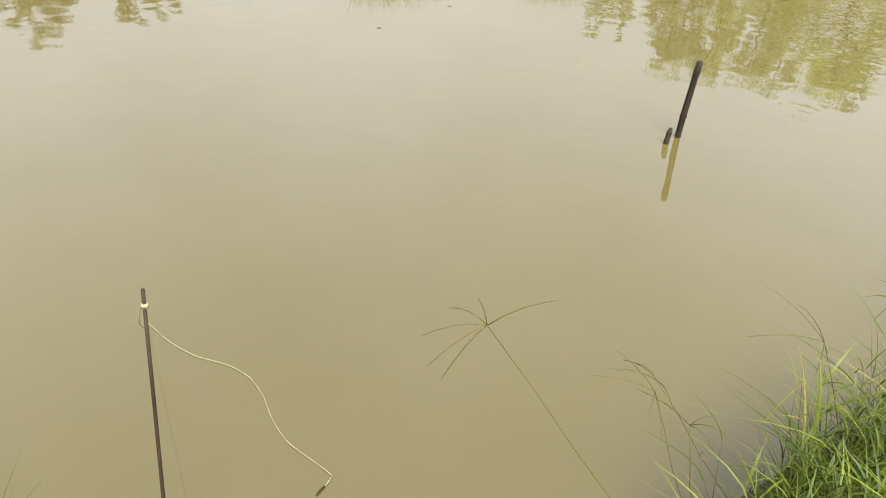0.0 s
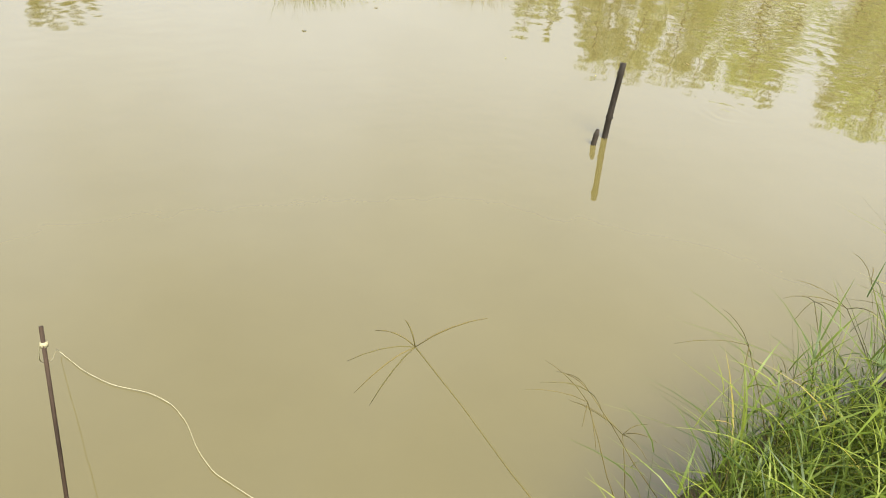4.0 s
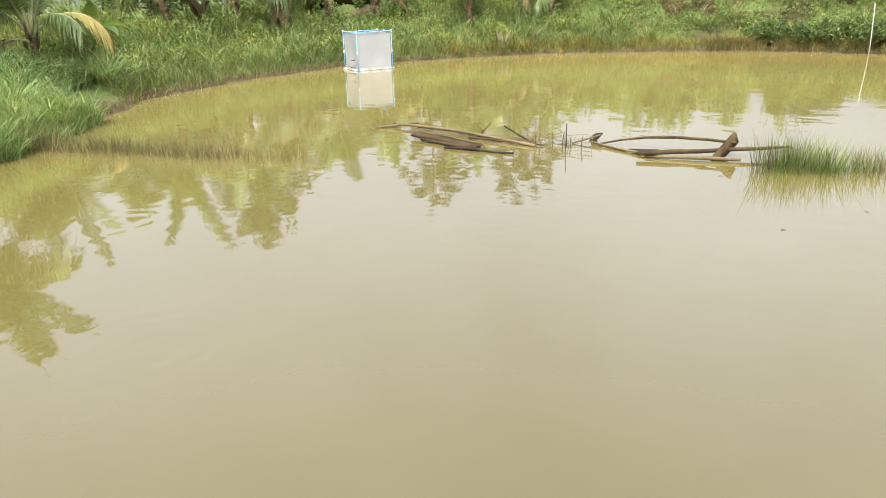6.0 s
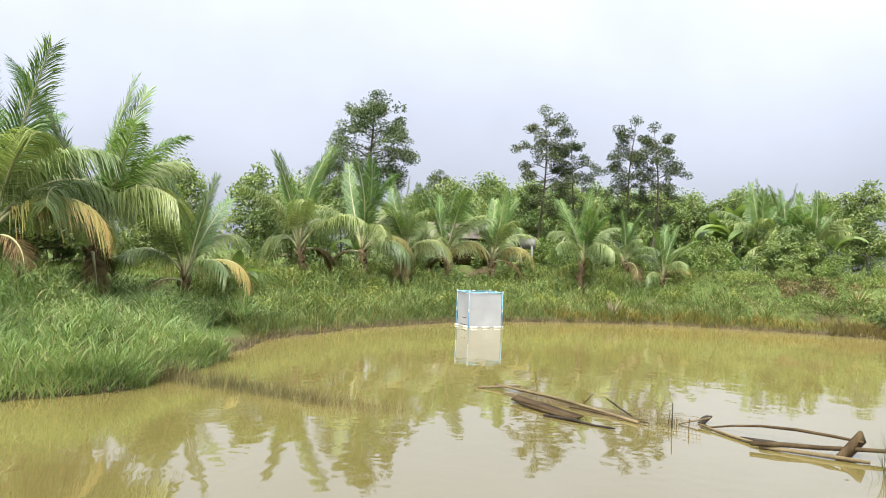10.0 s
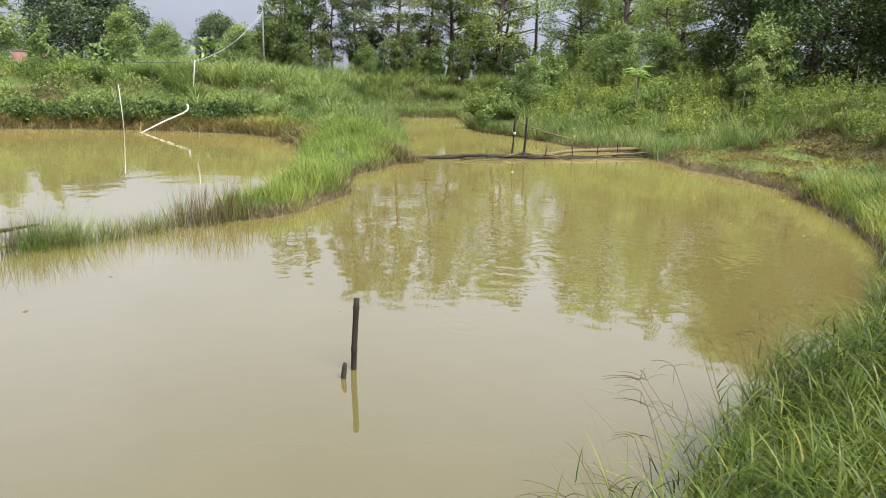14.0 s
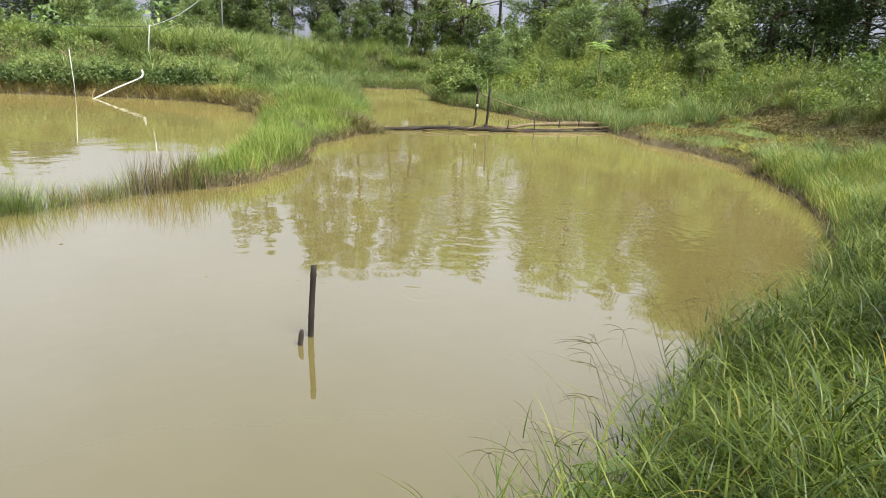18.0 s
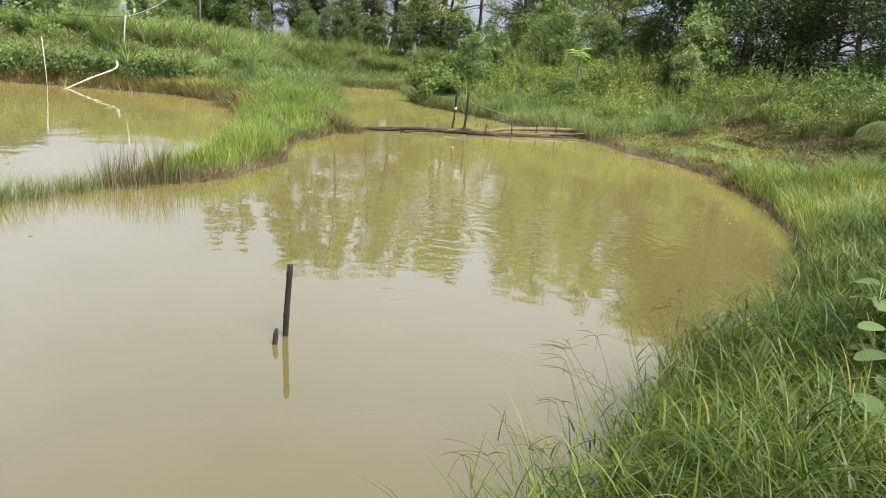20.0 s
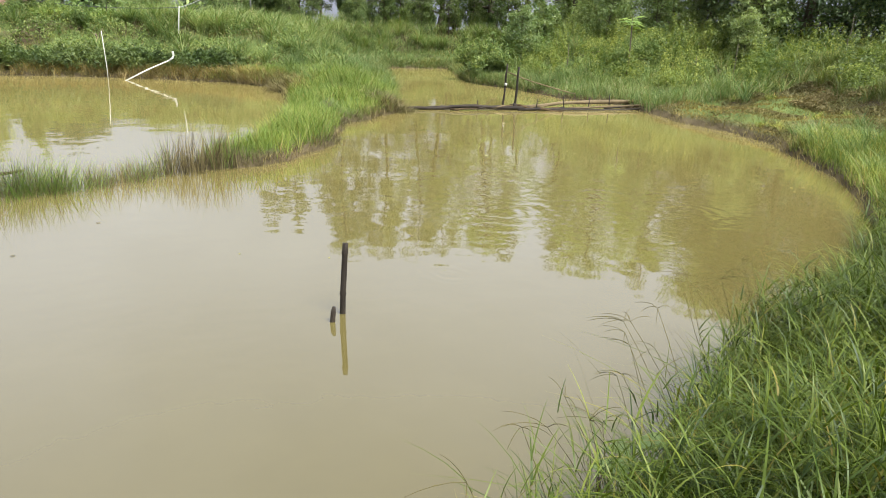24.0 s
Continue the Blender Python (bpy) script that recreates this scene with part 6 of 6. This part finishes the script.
def log_boom():
    g = "log boom across the channel"
    log_thing("boom_log", "long dark log floating across the channel mouth", bent((4.75, 18.55, 0.03), (8.75, 18.75, 0.06), -0.02, 8, 0.03, 31), [0.03, 0.045, 0.05, 0.052, 0.05, 0.056, 0.05, 0.04], WOOD_WET, 9, 0.2, 31, group=g)
    log_thing("boom_log", "thick pale log with bark resting on the bank end", bent((8.6, 18.9, 0.07), (13.35, 20.0, 0.19), -0.03, 8, 0.03, 32), [0.04, 0.048, 0.052, 0.057, 0.058, 0.058, 0.054, 0.046], BAMBOO_OLD, 9, 0.22, 32, group=g)
    log_thing("boom_log", "thin wet log in front of the boom", bent((8.3, 18.5, 0.02), (12.6, 18.95, 0.04), 0, 7, 0.03, 33), [0.040, 0.044, 0.040, 0.036, 0.036, 0.032, 0.028], WOOD_WET, 8, 0.12, 33, group=g)
    log_thing("boom_log", "pale stripped pole along the front of the boom", bent((10.0, 18.8, 0.06), (13.3, 19.2, 0.16), 0.02, 6, 0.02, 34), [0.024, 0.028, 0.028, 0.024, 0.024, 0.016], BAMBOO_OLD, 8, 0.08, 34, group=g)
    log_thing("boom_log", "short crooked branch jammed in the boom", bent((8.2, 18.9, 0.12), (9.6, 18.3, 0.02), 0.03, 6, 0.04, 35), [0.032, 0.036, 0.040, 0.036, 0.032, 0.016], WOOD_OLD, 8, 0.15, 35, group=g)
    log_thing("boom_log", "half sunk log behind the boom", bent((5.6, 19.0, 0.0), (8.6, 19.3, 0.05), 0, 6, 0.03, 36), 0.035, WOOD_WET, 8, 0.12, 36, group=g)
    for k, (x, y, h, dx) in enumerate([(10.75, 18.95, 0.36, 0.02), (11.6, 19.2, 0.45, -0.03), (10.0, 19.0, 0.38, -0.07), (8.9, 18.75, 0.34, 0.1), (7.15, 18.75, 0.26, 0.0)]):
        log_thing("peg", "short dark peg driven beside the boom logs", bent((x, y, -0.4), (x + dx, y, h), 0, 4, 0.004, 40 + k), [0.022, 0.021, 0.019, 0.014], WOOD_WET, 7, 0.12, k, "peg", g)
    log_thing("twig", "pale crooked twig standing up beside the boom", bent((7.3, 18.8, 0.02), (7.75, 18.85, 0.32), -0.03, 5, 0.015, 47), [0.016, 0.014, 0.011, 0.008, 0.005], BAMBOO_OLD, 6, 0.1, 47, "twig", g)
    rnd = np.random.default_rng(44)
    for k in range(14):
        x = 6.4 + 0.48 * k + rnd.uniform(-0.2, 0.2)
        y = 18.62 + 0.1 * (x - 7.6) + rnd.uniform(-0.12, 0.12)
        a = rnd.uniform(-0.6, 0.6)
        l_ = rnd.uniform(0.35, 0.8)
        log_thing("broken_branch", "short crooked dead branch caught in the log boom", bent((x, y, 0.04), (x + l_ * math.cos(a), y + 0.3 * l_ * math.sin(a), rnd.uniform(0.04, 0.16)), 0, 5, 0.03, 60 + k), [0.022, 0.026, 0.022, 0.018, 0.01], [WOOD_OLD, WOOD_WET, BAMBOO_OLD][k % 3], 7, 0.2, 60 + k, "branch", g)
    one = thing("stake", "dark stake standing in the water by the boom", "stake", pose(8.518, 20.187, 0), "tall stakes")
    part("stem", np_mesh("stem", *tube(bent((-0.06, 0, -0.6), (0.04, 0, 1.21), 0, 7, 0.012, 51), [0.036, 0.036, 0.036, 0.03, 0.03, 0.033, 0.022], 8, 0.1, 51), WOOD_WET), one)
    part("tie", np_mesh("tie", *tube([(0.02, 0, 0.56), (0.022, 0, 0.64)], 0.042, 8), PVC), one, "white rag tie")
    two = thing("stake", "weathered stake lashed in the log boom", "stake", pose(8.3, 18.78, 0), "tall stakes")
    part("stem", np_mesh("stem", *tube(bent((-0.02, 0, -0.5), (0.05, 0, 1.2), 0, 7, 0.014, 52), [0.042, 0.038, 0.034, 0.034, 0.038, 0.03, 0.034], 8, 0.12, 52), WOOD_WET), two)
    part("lashing", np_mesh("lashing", *tube([(-0.02, 0, 0.0), (0, 0, 0.1), (0.01, 0, 0.18)], [0.07, 0.08, 0.065], 8, 0.1, 53), WOOD_WET), two, "dark bark lashing")
    log_thing("brace_pole", "thin pale pole leaning from the stake to the bank", bent((8.5, 20.0, 0.98), (11.75, 21.8, 0.2), 0.05, 6, 0.01, 54), 0.018, BAMBOO_OLD, 7, 0.05, 54, "pole", g)


log_boom()


def far_pipes():
    w = thing("white_pole", "thin white pole standing in the far pond", "pole", pose(-3.73, 27.75, 0))
    part("stem", np_mesh("stem", *tube([(0.02, 0, -0.6), (0.0, 0, 0.4), (-0.06, 0, 1.6)], 0.013, 8), PVC, True), w)
    w = thing("pipe_outlet", "white plastic pipe with an elbow slanting over the water", "pipe", pose(-3.0, 26.7, 0))
    part("pipe", np_mesh("pipe", *tube([(-0.05, -0.03, -0.03), (0.7, 0.55, 0.36), (1.42, 1.1, 0.68)], 0.024, 9), PVC, True), w)
    part("elbow", np_mesh("elbow", *tube([(1.36, 1.05, 0.65), (1.48, 1.13, 0.73), (1.52, 1.16, 0.83), (1.5, 1.15, 0.98)], [0.034, 0.038, 0.038, 0.034], 9), PVC, True), w, "white pipe elbow")
    w = thing("hose_pole", "white pole on the far bank with a hose tied on", "pole", pose(-1.4, 31.4, gz(-1.4, 31.4)))
    part("stem", np_mesh("stem", *tube([(-0.12, 0, -0.4), (-0.08, 0, 0.4), (0.02, 0, 1.55)], 0.018, 8), PVC, True), w)
    z = gz(1.8, 45.0)
    e = thing("utility_pole", "grey concrete utility pole behind the dike", "utility pole", pose(1.8, 45.0, z))
    part("mast", np_mesh("mast", *tube([(0, 0, -0.4), (0, 0, 2.0), (0, 0, 4.2)], [0.055, 0.05, 0.04], 8), CONCRETE), e)
    part("crossbar", np_mesh("crossbar", *tube([(-0.3, 0, 4.0), (0.3, 0, 4.0)], 0.025, 6), CONCRETE), e)
    thing("hose", "pale hose slung from the pole to the utility pole", "hose", None, me=np_mesh("hose", *tube(bent((-1.38, 31.4, gz(-1.4, 31.4) + 1.5), (1.8, 45.0, z + 4.0), 0.45, 14), 0.011, 6), HOSE, True))
    thing("cable", "thin cable slung along the dike", "cable", None, me=np_mesh("cable", *tube(bent((-1.38, 31.4, gz(-1.4, 31.4) + 1.5), (-13, 44, 3.4), 0.4, 14), 0.014, 5), CABLE, True))


far_pipes()


def buildings():
    def hut(x, y, z, w, d, h, turn, wall, roof, label):
        b = thing("hut", label, "hut", pose(x, y, z, 0, 0, turn))
        for k, (a, c) in enumerate([((-w / 2, -d / 2), (w / 2, -d / 2)), ((w / 2, -d / 2), (w / 2, d / 2)), ((w / 2, d / 2), (-w / 2, d / 2)), ((-w / 2, d / 2), (-w / 2, -d / 2))]):
            ln = math.hypot(c[0] - a[0], c[1] - a[1])
            m = pose((a[0] + c[0]) / 2, (a[1] + c[1]) / 2, h / 2, 0, 0, math.degrees(math.atan2(c[1] - a[1], c[0] - a[0])))
            part("wall", np_mesh("wall", *slab((ln - 0.1, 0.1, h), m), wall), b)
        for s in (1, -1):
            m = pose(0, s * d * 0.29, h + 0.32, -s * 28, 0, 0)
            part("roof", np_mesh("roof", *slab((w + 0.7, d * 0.74, 0.05), m), roof), b)

    hut(-27.2, 26.0, gz(-27, 26), 3.0, 2.4, 1.5, 40, WOOD_OLD, TIN, "small shed with a rusty tin roof among the palms")
    hut(-12.0, 49.5, gz(-12.6, 48.6) - 0.8, 1.3, 2.0, 1.2, 15, PLASTER, ROOF_RUST, "pale hut with a rust-red roof behind the dike")
    t = thing("raised_tank_stand", "grey sheet on two posts among the palms", "stand", pose(-21.6, 24.9, gz(-21.6, 24.9), 0, 0, 35))
    part("sheet", np_mesh("sheet", *slab((0.85, 0.04, 0.5), pose(0.16, 0, 1.5, 12, 0, 0)), CONCRETE), t)
    for x in (-0.1, 0.42):
        part("leg", np_mesh("leg", *tube([(x, 0, -0.3), (x, 0, 1.4)], 0.05, 7), CONCRETE), t)


buildings()


# ---- the near bank ----
def rod():
    base = thing("stick_rod", "thin brown stick rod stuck in the near bank", "fishing rod", pose(-0.68, 1.233, 0.938))
    part("shaft", np_mesh("shaft", *tube([(0.13, -0.38, -0.95), (0.09, -0.265, -0.638), (0.04, -0.12, -0.3), (0, 0, 0)], [0.006, 0.0056, 0.005, 0.005], 8, 0.05), STICK, True), base)
    part("knot", np_mesh("knot", *tube([(0.005, -0.016, -0.05), (0.004, -0.012, -0.038)], 0.009, 8), CORD, True), base, "pale cord knot")
    pts = [(-0.69, 1.225, 0.89), (-0.73, 1.25, 0.8), (-1.0, 1.62, 0.42), (-1.29, 2.02, 0.08), (-1.333, 2.085, 0.006), (-1.176, 1.987, 0.006), (-1.032, 1.93, 0.006), (-0.875, 1.914, 0.006), (-0.765, 1.867, 0.006),
           (-0.675, 1.785, 0.006), (-0.592, 1.669, 0.006), (-0.503, 1.582, 0.006), (-0.4, 1.529, 0.006), (-0.29, 1.474, 0.006), (-0.305, 1.425, 0.006)]
    cv = np.array(pts)
    s = np.linspace(0, len(cv) - 1, 90)
    sm = np.stack([np.interp(s, np.arange(len(cv)), cv[:, i]) for i in range(3)], 1)
    for _ in range(3):
        sm[1:-1] = (sm[:-2] + 2 * sm[1:-1] + sm[2:]) / 4
    line = thing("cord", "slack pale cord running from the rod onto the water", "cord", None, me=np_mesh("cord", *tube(sm, 0.0011, 6), CORD, True))
    part("hook", np_mesh("hook", *tube([(-0.305, 1.425, 0.006), (-0.315, 1.405, 0.006), (-0.322, 1.382, 0.006)], [0.003, 0.004, 0.002], 6), STICK), line, "small dark hook")


rod()


def seed_stem(foot, node, tips, seed, thick=0.0018):
    """A finger-grass stalk: a thin arching stem with seed rays that spread from its top."""
    foot, node = np.array(foot, float), np.array(node, float)
    base = thing("seed_grass", "thin seeding grass stalk with spreading finger-like rays", "grass stalk", None, "seeding stalks")
    mid = (foot + node) / 2 + np.array((-0.02, 0.0, 0.03))
    part("stalk", np_mesh("stalk", *tube([foot, (foot + mid) / 2 + (0, 0, 0.012), mid, (mid + node) / 2 + (0, 0, 0.008), node], [thick * 1.4, thick * 1.3, thick * 1.2, thick, thick], 5), SEED, True), base)
    for k, t in enumerate(tips):
        t = np.array(t, float)
        m = (node + t) / 2 + (0, 0, 0.018)
        part("seed_ray", np_mesh("seed_ray", *tube([node, (node + m) / 2 + (0, 0, 0.006), m, (m + t) / 2 + (0, 0, 0.004), t], [thick * 0.7, thick, thick * 0.95, thick * 0.8, thick * 0.3], 4), SEED), base)


def all_stems():
    rnd = np.random.default_rng(5)
    seed_stem((0.78, 1.05, 0.33), (0.193, 1.402, 0.846), [(0.022, 1.361, 0.81), (0.092, 1.292, 0.73), (0.05, 1.311, 0.75), (0.086, 1.417, 0.875), (0.158, 1.442, 0.9), (0.373, 1.46, 0.92)], 1)
    for k in range(34):
        s_ = rnd.uniform(0, 1) ** 1.3
        x = 0.95 + 3.9 * s_
        y = np.interp(x, [0.2, 0.9, 1.6, 2.3, 3.0, 4.1, 5.4], [1.1, 1.4, 1.85, 2.35, 2.95, 3.7, 4.5]) - rnd.uniform(0.0, 0.35)
        foot = np.array((x, y, float(land(x, y))))
        node = foot + np.array((-rnd.uniform(0.08, 0.38), rnd.uniform(0.05, 0.35), rnd.uniform(0.4, 0.72)))
        tips = []
        for _ in range(int(rnd.integers(3, 7))):
            a = rnd.uniform(0, 6.28)
            l_ = rnd.uniform(0.09, 0.19)
            tips.append(node + np.array((np.cos(a) * l_ - 0.03, np.sin(a) * l_, rnd.uniform(-0.06, 0.07))))
        seed_stem(foot, node, tips, k, 0.0014)
    x, y = 1.76, 1.86
    log_thing("thin_stake", "thin dark stake among the grass at the water edge", bent((x, y, -0.1), (x + 0.01, y + 0.02, 0.52), 0, 4, 0.004, 9), 0.008, STICK, 7, 0.1, 9, "stake", "tall stakes")


all_stems()


def floating_leaves():
    rnd = np.random.default_rng(9)
    shape = np.array([(-0.5, 0, 0), (-0.2, 0.2, 0.04), (0.2, 0.17, 0.05), (0.5, 0, 0.02), (0.2, -0.17, 0.04), (-0.2, -0.2, 0.05), (0, 0, 0)])
    fan = np.array([(6, k, (k + 1) % 6) for k in range(6)])
    kinds = [np_mesh("floating_leaf", shape * k, fan, m) for k, m in ((0.05, FROND_YELLOW), (0.035, FROND_YELLOW), (0.06, STEM_DRY))]
    k = 0
    while k < 46:
        x, y = rnd.uniform(-9, 11), rnd.uniform(6, 19)
        if float(inland(x, y)) < -0.5:
            thing("floating_leaf", "small dry leaf floating on the water", "leaf", pose(x, y, 0.004, 0, 0, rnd.uniform(0, 360)), "floating leaves", me=kinds[k % 3])
            k += 1
    # larger pale specks scattered over the middle of the pond
    for k in range(22):
        x, y = rnd.normal(7.0, 1.6), rnd.normal(10.5, 2.2)
        if float(inland(x, y)) < -0.5 and y > 7.5:
            thing("floating_leaf", "small pale speck lying on the water", "leaf", pose(x, y, 0.004, 0, 0, rnd.uniform(0, 360)) @ Matrix.Scale(1.7, 4), "floating leaves", me=kinds[k % 2])


floating_leaves()


def broad_weeds():
    """Broad-leaved weeds among the near grass: a few stems with heart-shaped leaves."""
    rnd = np.random.default_rng(15)
    a = np.linspace(0, 2 * np.pi, 12, endpoint=False)
    r = 0.5 * (1 - 0.28 * np.cos(a)) * (1 - 0.25 * np.exp(-8 * (a - np.pi) ** 2))
    rim = np.stack([0.55 - 0.62 * np.cos(a), 0.78 * r * np.sin(a), 0.10 * np.abs(np.sin(a)) - 0.12 * (0.5 - 0.5 * np.cos(a)) ** 2], 1)
    v = np.concatenate([rim, [(0.45, 0, 0.0)]])
    f = np.array([(12, k, (k + 1) % 12) for k in range(12)])
    leaf = np_mesh("leaf", v * 0.085, f, LEAF_MID, True)
    pale = np_mesh("leaf", v * 0.085, f, LEAF_LIGHT, True)
    for n, (x, y, tall, me) in enumerate([(3.8, 2.1, 0.66, leaf), (4.05, 2.35, 0.7, leaf), (3.6, 1.9, 0.6, leaf), (4.3, 2.55, 0.66, leaf), (2.14, 2.22, 0.42, pale), (3.95, 1.95, 0.66, leaf), (3.2, 1.8, 0.5, leaf), (4.5, 2.3, 0.66, leaf)]):
        base = thing("broad_leaf_weed", "broad-leaved weed with heart-shaped leaves in the grass", "weed", pose(x, y, float(land(x, y)) - 0.02, 0, 0, 50 * n), "broad-leaved weeds")
        part("stem", np_mesh("stem", *tube([(0, 0, 0), (0.02, 0.01, tall * 0.5), (0.0, 0.03, tall)], [0.004, 0.0035, 0.002], 5), RACHIS), base)
        for k in range(11):
            lf = part("leaf", me, base)
            sc = rnd.uniform(1.0, 1.7)
            lf.matrix_basis = pose(0.01, 0.015, tall * (0.35 + 0.06 * k), 0, 0, k * 137 + rnd.uniform(-20, 20)) @ pose(0.03, 0, 0, rnd.uniform(-20, 20), rnd.uniform(-15, 30), 0) @ Matrix.Diagonal((sc, sc, sc, 1))


broad_weeds()


def papaya(x, y, tall):
    base = thing("papaya_plant", "thin young papaya plant with pale leaves on top", "papaya plant", pose(x, y, float(land(x, y)) - 0.05))
    part("stem", np_mesh("stem", *tube([(0, 0, 0), (0.03, 0, tall * 0.5), (0, 0.02, tall)], [0.035, 0.028, 0.02], 7), BARK, True), base)
    a = np.linspace(0, 2 * np.pi, 14, endpoint=False)
    r = 0.5 * (0.62 + 0.38 * np.cos(7 * a))
    v = np.concatenate([np.stack([0.45 + r * np.cos(a), r * np.sin(a), -0.18 * r], 1), [(0.42, 0, 0.05)]])
    f = np.array([(14, k, (k + 1) % 14) for k in range(14)])
    sv, sf = tube([(0, 0, 0), (0.22, 0, 0.06), (0.42, 0, 0.05)], 0.012, 4)
    me = np_mesh("leaf", *join([(v, f), (sv, np.concatenate([sf[:, [0, 1, 2]], sf[:, [0, 2, 3]]]))]), PAPAYA)
    for k in range(9):
        lf = part("leaf", me, base)
        lf.matrix_basis = pose(0, 0.02, tall - 0.03 * k, 0, 12 * (k % 3) - 10, 137 * k) @ Matrix.Diagonal((0.62, 0.62, 0.62, 1))


papaya(14.4, 23.1, 2.4)
palm(15.9, 10.7, gz(15.9, 10.7), 2.6, 33, 0.85, 0.35, 200, 0, None, 12)
for k, (x, y, h) in enumerate([(17.0, 20.6, 1.5), (16.3, 21.8, 1.2), (19.6, 18.6, 1.6), (13.6, 26.5, 1.3)]):
    z_ = float(land(x, y))
    log_thing("bare_sapling", "thin bare sapling stem rising from the weeds", bent((x, y, z_ - 0.1), (x + 0.05, y, z_ + h), 0, 5, 0.03, 70 + k), [0.02, 0.018, 0.015, 0.012, 0.008], BARK, 6, 0.1, 70 + k, "sapling", "bare saplings")
